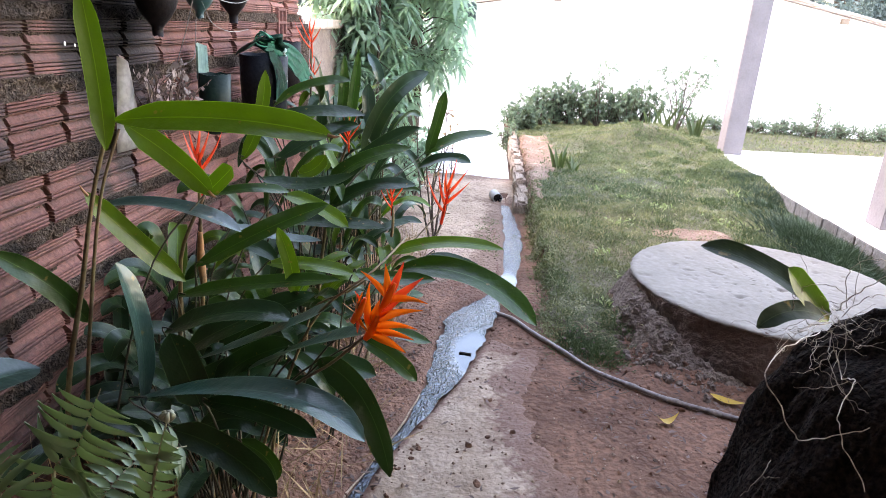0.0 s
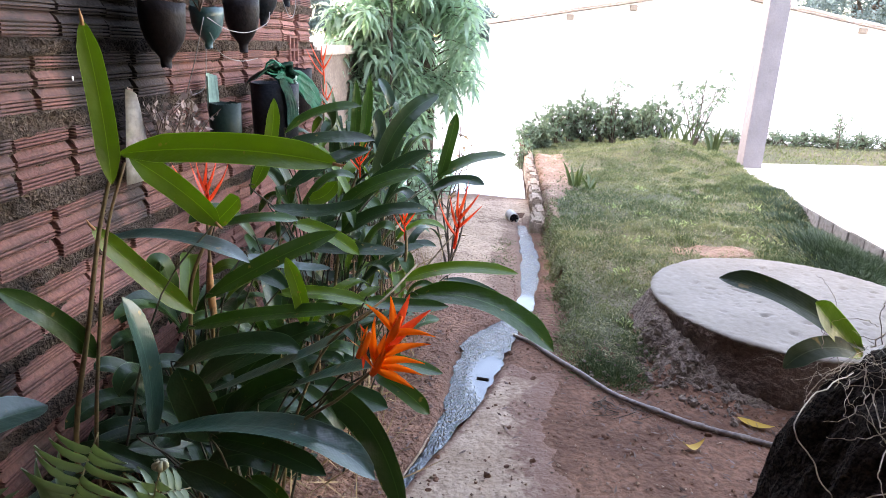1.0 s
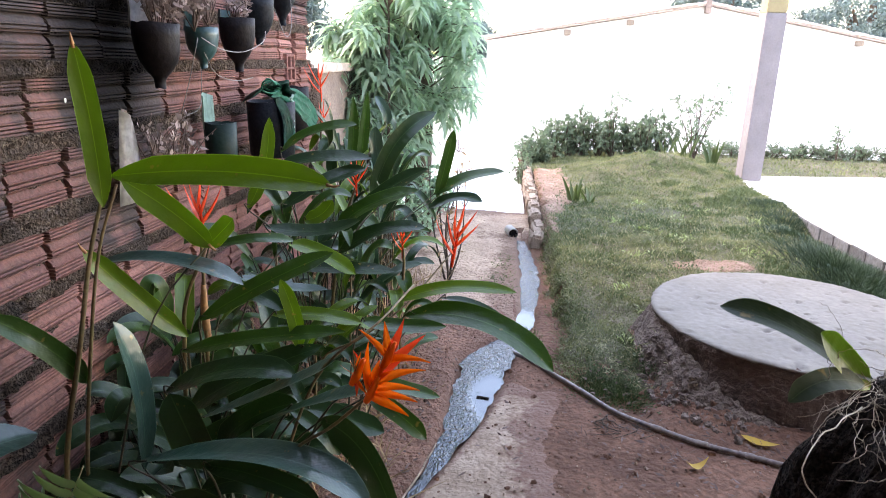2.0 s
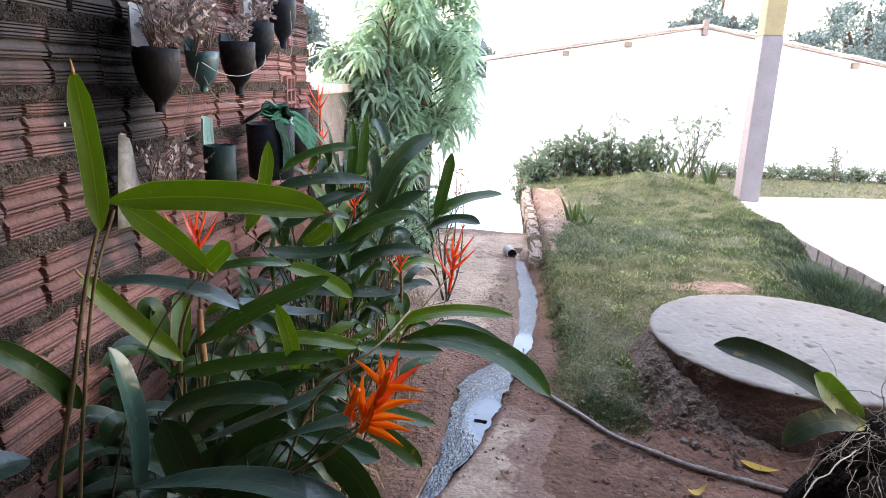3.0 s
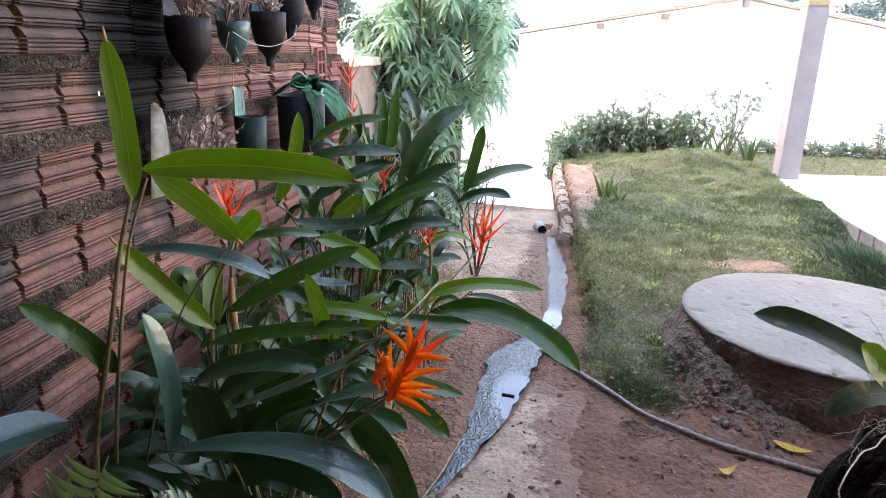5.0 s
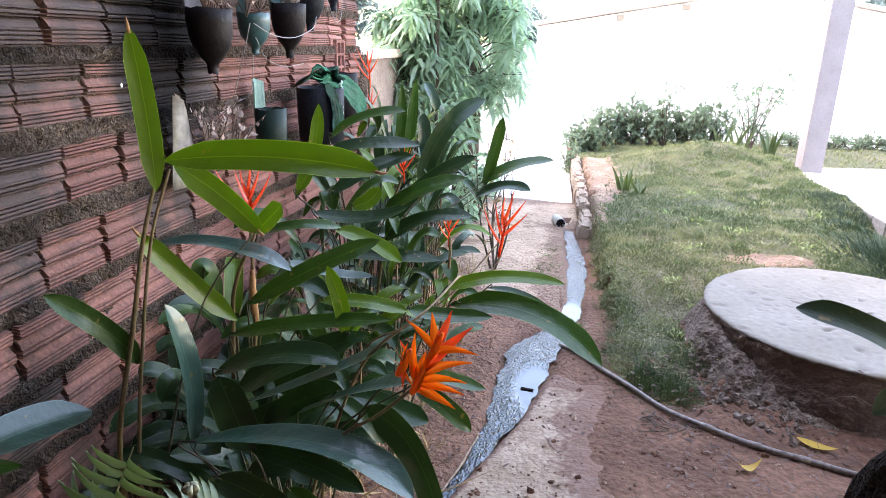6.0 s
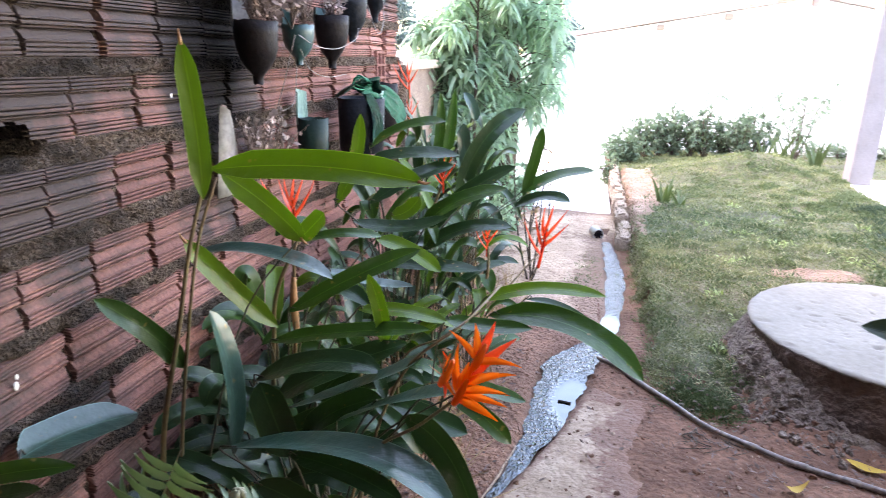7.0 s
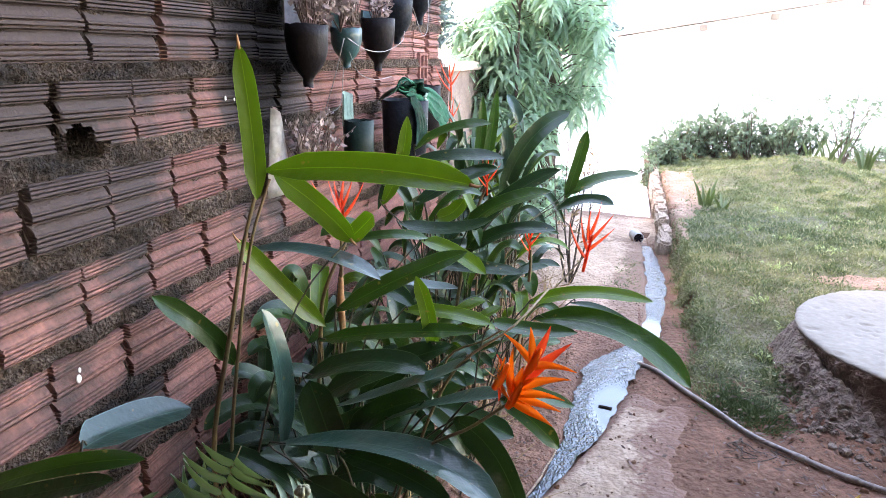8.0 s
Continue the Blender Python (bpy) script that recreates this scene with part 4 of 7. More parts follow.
def lid_ring(profile, material, name, label=""):
    bm, rows, seg = bmesh.new(), [], 180
    for r, z, rough in profile:
        row = []
        for i in range(seg):
            a = 2 * math.pi * i / seg
            rough_here = rough * (1.0 + 1.6 * smooth(0.75, 1.0, math.cos(a - math.radians(200))))
            rr = r + rough_here * (n2(math.cos(a) * 2, math.sin(a) * 2, 2.0, z * 9) + 0.6 * n2(math.cos(a) * 6, math.sin(a) * 6, 2.0, z * 14) + 0.4 * n2(math.cos(a) * 15, math.sin(a) * 15, 2.0, z * 5))
            row.append(bm.verts.new((rr * math.cos(a), rr * math.sin(a), z + 0.25 * rough * n2(math.cos(a) * 4, math.sin(a) * 4, 3.0, r))))
        rows.append(row)
    for p, q in zip(rows, rows[1:]):
        for i in range(seg):
            bm.faces.new((p[i], p[(i + 1) % seg], q[(i + 1) % seg], q[i]))
    bm.faces.new(rows[-1])
    return part(name, bm, material, lid, label, True)


# top band is pale cement with its shadow put into the dark colour
lid_ring([(0.625, -0.08, 0.03), (0.618, 0.0, 0.025), (0.612, 0.05, 0.020), (0.610, 0.10, 0.014), (0.609, 0.15, 0.012), (0.611, 0.19, 0.012), (0.612, 0.225, 0.012), (0.610, 0.246, 0.010), (0.30, 0.247, 0.0)], LIDSIDE, "rim", "dirt-stained rough cement side with shadow in its top band")


def lid_slab():
    """The cement top: nearly flat, pitted, with a broken sharp border."""
    seg, rings, bm, rows = 240, [0.616, 0.621, 0.617, 0.608] + [0.596 - 0.012 * k for k in range(49)], bmesh.new(), []
    for q, r in enumerate(rings):
        row = []
        for i in range(seg):
            a = 2 * math.pi * i / seg
            c, d = math.cos(a), math.sin(a)
            edge = 0.010 * n2(c * 2, d * 2, 1.6) + 0.006 * n2(c * 7, d * 7, 2.0) + 0.005 * n2(c * 22, d * 22, 2.0) + 0.003 * n2(c * 60, d * 60, 1.0)
            rr = r + edge * smooth(0.45, 0.61, r)
            x, y = rr * c, rr * d
            pit = max(0.0, n2(x, y, 17.0, 3.0) - 0.46) * 0.05 + max(0.0, n2(x, y, 45.0, 6.0) - 0.47) * 0.03
            z = (0.244, 0.249, 0.256, LID_Z)[min(q, 3)] + (0.003 * n2(x, y, 5.0) + 0.0012 * n2(x, y, 30.0) - pit if q >= 3 else 0.005 * n2(c * 20, d * 20, 2.0, q))
            row.append(bm.verts.new((x, y, z)))
        rows.append(row)
    for p, q in zip(rows, rows[1:]):
        for i in range(seg):
            bm.faces.new((p[i], p[(i + 1) % seg], q[(i + 1) % seg], q[i]))
    bm.faces.new(rows[-1])
    part("slab", bm, LID, lid, "pitted pale cement top", True)


lid_slab()

# ---- kerb ----
kerb = put("kerb", None, label="kerb of pale stones and mortar along the lawn", kind="structure")
bm = box_bm(0.338, 0.415, 5.26, 8.25, -0.1, 0.118, 0.02)
bmesh.ops.subdivide_edges(bm, edges=[e for e in bm.edges if abs(e.verts[0].co.y - e.verts[1].co.y) > 1.0], cuts=60)
for v in bm.verts:
    v.co += Vector((0.012 * n2(v.co.y, v.co.z, 9.0), 0.0, 0.012 * n2(v.co.y, v.co.x, 8.0) + (0.085 * smooth(5.3, 6.3, v.co.y) - 0.055) * (v.co.z > 0)))
part("mortar_bed", bm, STONE, kerb, "sandy mortar between the stones")
stone_meshes = []
for s in range(5):
    bm = box_bm(-0.05, 0.045, -0.125, 0.125, -0.12, 0.045, 0.02)
    bmesh.ops.subdivide_edges(bm, edges=bm.edges[:], cuts=2, use_grid_fill=True)
    for v in bm.verts:
        v.co += Vector((0.020 * n2(v.co.y + s * 7, v.co.z, 14.0), 0.014 * n2(v.co.x + s * 3, v.co.z, 14.0), 0.020 * n2(v.co.x + s * 5, v.co.y, 12.0)))
    me = bpy.data.meshes.new("stone")
    bm.to_mesh(me)
    bm.free()
    me.materials.append(STONE)
    stone_meshes.append(me)
for i, y in enumerate(np.arange(5.36, 8.2, 0.26)):
    ob = new("stone", stone_meshes[i % 5])
    ob.parent = kerb
    ob.matrix_local = pose(0.372 + rnd.uniform(-0.01, 0.01) - 0.01 * (y > 7), y, 0.045 + 0.085 * smooth(5.3, 6.3, y) + rnd.uniform(-0.008, 0.008), rnd.uniform(-1.5, 1.5), rnd.uniform(-4, 4), rnd.uniform(-2, 2) + 180 * (i % 2))

# ---- heliconias ----
def heliconia(x, y, label):
    ob = put("heliconia", None, label=label, category="flowering plant", group="heliconias in the bed")
    ob.location = (x, y, ground_height(x, y) - 0.01)
    return ob


def local(plant, p):
    return Vector(p) - plant.location


def leaf(plant, base, ctrl, tip, width, material, normal=(0.1, -0.6, 0.75), petiole=True):
    """A lance-shaped blade along a bent line, folded at the midrib, with its stalk down to the root."""
    g = random.Random(int(abs(base[0] * 7919 + tip[2] * 104729 + tip[0] * 31)))
    b, c, t = (np.array(local(plant, p)) for p in (base, ctrl, tip))
    n, m = 20, 7
    nr = np.array(normal) / np.linalg.norm(normal)
    verts, uvs, faces = [], [], []
    wob, ph, tw = g.uniform(0.02, 0.06), g.uniform(0, 6), g.uniform(-0.25, 0.25)
    length = np.linalg.norm(c - b) + np.linalg.norm(t - c)
    for i in range(n + 1):
        s = i / n
        p = (1 - s) ** 2 * b + 2 * s * (1 - s) * c + s * s * t
        d = 2 * (1 - s) * (c - b) + 2 * s * (t - c)
        d /= np.linalg.norm(d) + 1e-9
        nn = nr + tw * (s - 0.5) * np.cross(d, nr)
        side = np.cross(d, nn)
        side /= np.linalg.norm(side) + 1e-9
        up = np.cross(side, d)
        w = width * 0.52 * min(1.0, (s / 0.20)) ** 0.62 * min(1.0, (1 - s) / 0.17) ** 0.55 * (1 - 0.10 * abs(2 * s - 0.9) ** 2)
        w = max(w, 0.0012)
        for j in range(m):
            u = 2 * j / (m - 1) - 1
            lift = (0.28 * abs(u) ** 1.3 - 0.06) * w + wob * w * math.sin(9 * s + ph + 2.2 * u) * abs(u)
            verts.append(p + side * u * w + up * lift)
            uvs.append((u, s * length * 6))
    for i in range(n):
        for j in range(m - 1):
            a = i * m + j
            faces.append((a, a + 1, a + m + 1, a + m))
    ob = put("leaf", mesh_of("leaf", verts, faces, material, True, uvs), plant)
    if not petiole and material is LEAF_BRIGHT and width > 0.044:
        e = (t - c) / np.linalg.norm(t - c)
        v, f = tube_data([t - e * 0.012, t + e * 0.004, t + e * 0.014 + np.array((0, 0, 0.005))], [0.0038, 0.0032, 0.0008], 6, 8)
        put("leaf_tip", mesh_of("leaf_tip", v, f, SHEATH, True), plant, "shrivelled brown leaf tip")
    if petiole:
        root = np.array((g.uniform(-0.05, 0.05), g.uniform(-0.05, 0.05), 0.0))
        k = np.array((root[0] * 0.5 + b[0] * 0.5, root[1] * 0.5 + b[1] * 0.5, b[2] * 0.75))
        v, f = tube_data([root, k, b, b + (c - b) * 0.12], [0.0034, 0.0026, 0.0022, 0.0018], 6, 14)
        put("leaf_stalk", mesh_of("leaf_stalk", v, f, STALK, True), plant)
    return ob


def stem(plant, points, radius):
    pts = [np.array(local(plant, p)) for p in points]
    if pts[0][2] > 0.03:
        pts.insert(0, np.array((pts[0][0] * 0.6, pts[0][1] * 0.6, 0.0)))
    v, f = tube_data(pts, [radius * 1.3, radius, radius * 0.7], 7, 22)
    put("stem", mesh_of("stem", v, f, STEM, True), plant)


def sheath(plant, points, radius):
    """A dry papery sheath round a stem."""
    v, f = tube_data([np.array(local(plant, p)) for p in points], [radius * 0.8, radius, radius * 0.55], 9, 12)
    put("sheath", mesh_of("sheath", v, f, SHEATH, True), plant, "dry orange-brown leaf sheath")


def bract_data(base, d, side, length, width, bend):
    """A boat-shaped pointed bract."""
    d, side = d / np.linalg.norm(d), side / np.linalg.norm(side)
    up = np.cross(side, d)
    verts, faces, n = [], [], 7
    for i in range(n + 1):
        s = i / n
        w = width * 0.5 * (1 - s) ** 0.7 * (0.55 + 1.1 * s * (1 - s) + 0.3 * (1 - s))
        p = base + d * length * s + up * bend * length * s * s
        verts += [p + side * w + up * w * 0.9, p, p - side * w + up * w * 0.9]
    for i in range(n):
        a = i * 3
        faces += [(a, a + 1, a + 4, a + 3), (a + 1, a + 2, a + 5, a + 4)]
    return verts, faces


def inflorescence(plant, base, size, lean, material, count):
    b, ax = np.array(local(plant, base)), np.array(lean) / np.linalg.norm(lean)
    g = random.Random(int(abs(base[0] * 999 + base[2] * 777)) + count)
    v, f = tube_data([b - ax * size * 0.3, b, b + ax * size * 0.45], [size * 0.03, size * 0.035, size * 0.018], 6, 8)
    fl = put("flower", mesh_of("flower_axis", v, f, material, True), plant, "red bracts" if material is RED else "withered brown bracts")
    flat = np.cross(ax, np.array((0.15, -1.0, 0.1)))
    flat /= np.linalg.norm(flat)
    outw = np.cross(flat, ax)
    for i in range(count):
        s = i / max(1, count - 1)
        sgn = 1 if i % 2 else -1
        ang = radians((44 - 30 * s) * g.uniform(0.85, 1.1)) * sgn
        d = ax * math.cos(ang) + flat * math.sin(ang) + outw * g.uniform(-0.25, 0.25)
        p = b + ax * size * 0.42 * s
        v, f = bract_data(p, d, np.cross(d, outw) * 0.3 + outw, size * (0.85 - 0.25 * s) * g.uniform(0.85, 1.15), size * 0.125, 0.24 * (1 if i % 2 else -1) * g.uniform(0.3, 1.0))
        put("bract", mesh_of("bract", v, f, material, True), fl)


tall_plant = heliconia(-0.857, 1.760, "tall heliconia with broad bright green leaves beside the brick wall")
stem(tall_plant, [(-0.867, 1.740, 0.412), (-0.819, 1.780, 0.720), (-0.796, 1.820, 0.913), (-0.760, 1.850, 1.069)], 0.0056)
stem(tall_plant, [(-0.847, 1.780, 0.383), (-0.811, 1.800, 0.698), (-0.784, 1.830, 0.911), (-0.751, 1.870, 1.053)], 0.0042)
leaf(tall_plant, (-0.762, 1.830, 1.012), (-0.754, 1.825, 1.169), (-0.764, 1.800, 1.344), 0.045, LEAF_BRIGHT, (0.45, -0.85, 0.1), False)
leaf(tall_plant, (-0.758, 1.860, 1.073), (-0.469, 1.780, 1.129), (-0.256, 1.780, 1.088), 0.064, LEAF_BRIGHT, (0.1, -0.8, 0.5), False)
leaf(tall_plant, (-0.741, 1.870, 1.066), (-0.629, 1.905, 0.987), (-0.572, 1.920, 0.907), 0.055, LEAF_BRIGHT, (-0.4, -0.7, 0.55), False)
leaf(tall_plant, (-0.689, 2.000, 0.647), (-0.779, 1.930, 0.770), (-0.842, 1.860, 0.907), 0.048, LEAF_BRIGHT, (0.4, -0.75, 0.5), False)
leaf(tall_plant, (-0.828, 1.800, 0.612), (-0.844, 1.740, 0.731), (-0.942, 1.680, 0.816), 0.047, LEAF_MID, (0.4, -0.7, 0.6), False)
leaf(tall_plant, (-0.924, 2.000, 0.823), (-0.696, 1.985, 0.890), (-0.518, 1.950, 0.811), 0.064, LEAF_SHEEN, (0.20, -0.12, 1.0), False)
leaf(tall_plant, (-0.625, 2.000, 0.883), (-0.566, 1.990, 0.939), (-0.546, 1.980, 0.962), 0.045, LEAF_BRIGHT, (0.3, -0.8, 0.5))
red_plant = heliconia(-0.728, 2.100, "heliconia with red flower and pale sheathed stem in the bed")
stem(red_plant, [(-0.756, 2.120, 0.144), (-0.697, 2.100, 0.499), (-0.678, 2.080, 0.720), (-0.665, 2.060, 0.922)], 0.0055)
sheath(red_plant, [(-0.686, 2.100, 0.596), (-0.683, 2.085, 0.678), (-0.676, 2.075, 0.760)], 0.011)
stem(red_plant, [(-0.790, 2.120, 0.141), (-0.744, 2.080, 0.588), (-0.711, 2.050, 0.729), (-0.644, 2.040, 0.870)], 0.006)
leaf(red_plant, (-0.685, 2.050, 0.669), (-0.497, 2.045, 0.800), (-0.342, 2.100, 0.855), 0.048, LEAF_MID, (0.2, -0.7, 0.65))
leaf(red_plant, (-0.713, 2.000, 0.604), (-0.502, 1.940, 0.693), (-0.270, 1.920, 0.722), 0.044, LEAF_MID, (0.1, -0.5, 0.85))
leaf(red_plant, (-0.391, 1.950, 0.656), (-0.387, 1.950, 0.733), (-0.429, 1.950, 0.830), 0.035, LEAF_BRIGHT, (0.2, -0.9, 0.3))
leaf(red_plant, (-0.639, 2.200, 0.743), (-0.512, 2.200, 0.706), (-0.386, 2.200, 0.718), 0.051, LEAF_SHEEN, (0.10, -0.12, 1.0))
leaf(red_plant, (-0.526, 2.300, 0.814), (-0.428, 2.300, 0.807), (-0.331, 2.300, 0.732), 0.047, LEAF_BRIGHT, (0.1, -0.6, 0.8))
leaf(red_plant, (-0.529, 2.150, 0.655), (-0.403, 2.150, 0.675), (-0.281, 2.150, 0.647), 0.043, LEAF_BRIGHT, (0.1, -0.5, 0.85))
leaf(red_plant, (-0.690, 2.150, 0.836), (-0.548, 2.125, 0.888), (-0.476, 2.200, 0.852), 0.033, LEAF_MID, (0.1, -0.5, 0.85))
inflorescence(red_plant, (-0.649, 2.040, 0.913), 0.15, (0.0, -0.1, 1.0), RED, 6)
orange_plant = heliconia(-0.472, 1.750, "heliconia with large orange flower and dark arching leaves")
stem(orange_plant, [(-0.392, 1.750, 0.312), (-0.358, 1.740, 0.506), (-0.283, 1.750, 0.704), (-0.172, 1.800, 0.799), (-0.124, 2.000, 0.816)], 0.0035)
leaf(orange_plant, (-0.703, 1.720, 0.466), (-0.277, 1.580, 0.691), (-0.132, 1.520, 0.566), 0.071, LEAF_SHEEN, (0.15, -0.12, 1.0))
leaf(orange_plant, (-0.270, 1.700, 0.623), (-0.135, 1.600, 0.657), (-0.089, 1.580, 0.443), 0.059, LEAF_DARK, (-0.5, -0.7, 0.5))
leaf(orange_plant, (-0.449, 1.780, 0.539), (-0.275, 1.670, 0.694), (-0.157, 1.600, 0.747), 0.064, LEAF_SHEEN, (0.10, -0.12, 1.0))
leaf(orange_plant, (-0.614, 1.850, 0.505), (-0.355, 1.760, 0.656), (-0.249, 1.750, 0.734), 0.061, LEAF_SHEEN, (0.15, -0.12, 1.0))
leaf(orange_plant, (-0.679, 1.850, 0.575), (-0.482, 1.815, 0.705), (-0.350, 1.800, 0.663), 0.061, LEAF_DARK, (0.1, -0.45, 0.9))
leaf(orange_plant, (-0.651, 1.900, 0.506), (-0.543, 1.875, 0.606), (-0.335, 1.950, 0.667), 0.065, LEAF_DARK, (0.1, -0.55, 0.85))
leaf(orange_plant, (-0.178, 1.720, 0.675), (-0.112, 1.690, 0.668), (-0.055, 1.700, 0.598), 0.035, LEAF_MID, (-0.2, -0.6, 0.8))
leaf(orange_plant, (-0.176, 1.700, 0.724), (-0.133, 1.715, 0.706), (-0.034, 1.750, 0.666), 0.031, LEAF_MID, (0.0, -0.5, 0.85))
leaf(orange_plant, (-0.504, 1.660, 0.526), (-0.351, 1.590, 0.575), (-0.234, 1.560, 0.535), 0.044, LEAF_DARK, (0.0, -0.5, 0.85))
leaf(orange_plant, (-0.552, 1.600, 0.491), (-0.402, 1.550, 0.513), (-0.296, 1.500, 0.435), 0.056, LEAF_DARK, (-0.1, -0.6, 0.8))
leaf(orange_plant, (-0.450, 1.700, 0.404), (-0.360, 1.680, 0.391), (-0.349, 1.660, 0.341), 0.038, LEAF_MID, (-0.2, -0.6, 0.8))
leaf(orange_plant, (-0.336, 1.800, 0.590), (-0.241, 1.800, 0.575), (-0.158, 1.800, 0.543), 0.050, LEAF_DARK, (0.0, -0.5, 0.85))
leaf(orange_plant, (-0.353, 1.750, 0.615), (-0.268, 1.750, 0.568), (-0.245, 1.750, 0.512), 0.034, LEAF_DARK, (0.0, -0.5, 0.85))
leaf(orange_plant, (-0.577, 1.800, 0.414), (-0.594, 1.780, 0.512), (-0.618, 1.760, 0.625), 0.080, LEAF_DARK, (0.3, -0.85, 0.4))
leaf(orange_plant, (-0.706, 1.780, 0.413), (-0.657, 1.755, 0.664), (-0.719, 1.750, 0.788), 0.060, LEAF_SHEEN, (0.35, -0.12, 1.0))
leaf(orange_plant, (-0.549, 1.820, 0.452), (-0.492, 1.800, 0.562), (-0.343, 1.780, 0.614), 0.065, LEAF_DARK, (0.1, -0.55, 0.85))
leaf(orange_plant, (-0.630, 1.840, 0.415), (-0.529, 1.850, 0.507), (-0.423, 1.820, 0.526), 0.067, LEAF_DARK, (0.1, -0.7, 0.7))
leaf(orange_plant, (-0.433, 1.840, 0.405), (-0.382, 1.840, 0.481), (-0.252, 1.840, 0.471), 0.060, LEAF_DARK, (0.0, -0.6, 0.8))
leaf(orange_plant, (-0.571, 1.950, 0.487), (-0.508, 1.950, 0.563), (-0.450, 1.950, 0.618), 0.070, LEAF_DARK, (0.2, -0.8, 0.5))
leaf(orange_plant, (-0.564, 1.750, 0.387), (-0.457, 1.745, 0.470), (-0.379, 1.720, 0.413), 0.056, LEAF_DARK, (0.0, -0.6, 0.8))


def spray(plant, base, bracts, label):
    """A flower head whose boat-shaped bracts fan out from one base: turn from upright, depth lean, length, width, bend, material."""
    b = np.array(local(plant, base))
    v, f = tube_data([b - np.array((0.008, 0.0, 0.014)), b, b + np.array((0.012, 0.0, 0.030))], [0.0045, 0.0075, 0.003], 8, 8)
    fl = put("flower", mesh_of("flower_axis", v, f, ORANGE, True), plant, label)
    right, up, near = np.array((0.99, 0.09, 0.0)), np.array((-0.02, 0.25, 0.965)), np.array((-0.09, -0.96, 0.25))
    for turn, lean, length, width, bend, rise, material in bracts:
        length *= 0.84
        a = radians(turn)
        d = right * math.sin(a) + up * math.cos(a) + near * lean
        d /= np.linalg.norm(d)
        flat = np.cross(d, near)
        flat /= np.linalg.norm(flat)
        v, f = [], []
        for q in range(11):
            u = q / 10
            w = width * 0.37 * math.sin(math.pi * min(1.0, 0.10 + 0.90 * u) ** 0.75) ** 0.9 * (1 - 0.35 * u) + 0.0006
            p = b + (right * 0.35 + up) * rise + d * length * u + (near * 0.35 - flat * math.copysign(1, turn)) * -bend * length * (u * u - 0.25 * u) * 1.1
            v += [p + flat * w + near * w * 0.8, p + flat * w * 0.5, p, p - flat * w * 0.5, p - flat * w + near * w * 0.8]
            if q:
                o = (q - 1) * 5
                f += [(o + r, o + r + 1, o + r + 6, o + r + 5) for r in range(4)]
        put("bract", mesh_of("bract", v, f, material, True), fl)


stem(orange_plant, [(-0.45, 1.74, 0.12), (-0.36, 1.69, 0.50), (-0.185, 1.50, 0.743), (-0.114, 1.44, 0.835)], 0.0036)
spray(orange_plant, (-0.114, 1.440, 0.835), [
    (-12, 0.10, 0.094, 0.019, -0.22, 0.004, ORANGE), (-24, -0.15, 0.076, 0.015, 0.20, 0.010, RED), (42, -0.10, 0.116, 0.026, 0.10, 0.026, RED), (10, 0.30, 0.056, 0.020, 0.1, 0.012, ORANGE),
    (58, 0.15, 0.092, 0.021, 0.35, 0.018, ORANGE), (74, 0.30, 0.086, 0.019, 0.32, 0.010, ORANGE), (92, 0.10, 0.084, 0.018, 0.20, 0.005, ORANGE), (106, 0.25, 0.080, 0.022, 0.18, 0.000, ORANGE)], "orange bracts with a red one")
spray(orange_plant, (-0.090, 1.450, 0.890), [
    (-36, 0.10, 0.072, 0.015, 0.25, 0.004, ORANGE), (-2, 0.15, 0.064, 0.018, 0.10, 0.006, ORANGE), (26, 0.0, 0.072, 0.019, -0.10, 0.006, RED), (74, 0.15, 0.074, 0.017, 0.40, 0.000, ORANGE)], "smaller orange bracts above")
v, f = tube_data([np.array(local(orange_plant, q)) for q in ((-0.112, 1.442, 0.840), (-0.102, 1.448, 0.868), (-0.090, 1.45, 0.892))], [0.004, 0.004, 0.003], 8, 10)
put("stem", mesh_of("stem", v, f, ORANGE, True), orange_plant, "orange flower axis")
inflorescence(orange_plant, (-0.133, 1.430, 0.872), 0.040, (-0.1, -0.1, 1.0), WITHERED, 4)
spray(orange_plant, (-0.134, 1.432, 0.868), [(6, 0.1, 0.045, 0.010, 0.1, 0.0, ORANGE), (168, 0.1, 0.035, 0.009, 0.2, 0.0, RED), (150, 0.2, 0.040, 0.008, -0.2, 0.0, ORANGE)], "withering orange bracts")
path_plant = heliconia(-0.400, 2.300, "heliconia with long green leaves leaning over the path")
stem(path_plant, [(-0.453, 2.300, 0.417), (-0.315, 2.300, 0.537), (-0.190, 2.350, 0.632), (-0.073, 2.500, 0.750)], 0.0032)
stem(path_plant, [(-0.313, 2.900, 0.244), (-0.283, 2.900, 0.527), (-0.283, 2.900, 0.639)], 0.007)
leaf(path_plant, (-0.189, 2.300, 0.613), (0.069, 2.250, 0.695), (0.238, 2.200, 0.515), 0.078, LEAF_MID, (0.1, -0.5, 0.8))
leaf(path_plant, (-0.208, 2.300, 0.657), (-0.070, 2.300, 0.736), (0.128, 2.300, 0.703), 0.041, LEAF_BRIGHT, (0.0, -0.6, 0.8))
leaf(path_plant, (-0.104, 2.500, 0.598), (0.047, 2.500, 0.609), (0.172, 2.500, 0.463), 0.031, LEAF_DARK, (0.1, -0.4, 0.9))
leaf(path_plant, (-0.293, 2.200, 0.634), (-0.221, 2.200, 0.615), (-0.059, 2.200, 0.630), 0.044, LEAF_MID, (0.1, -0.5, 0.8))
inflorescence(path_plant, (-0.064, 2.500, 0.751), 0.16, (0.15, 0.0, 1.0), RED, 6)
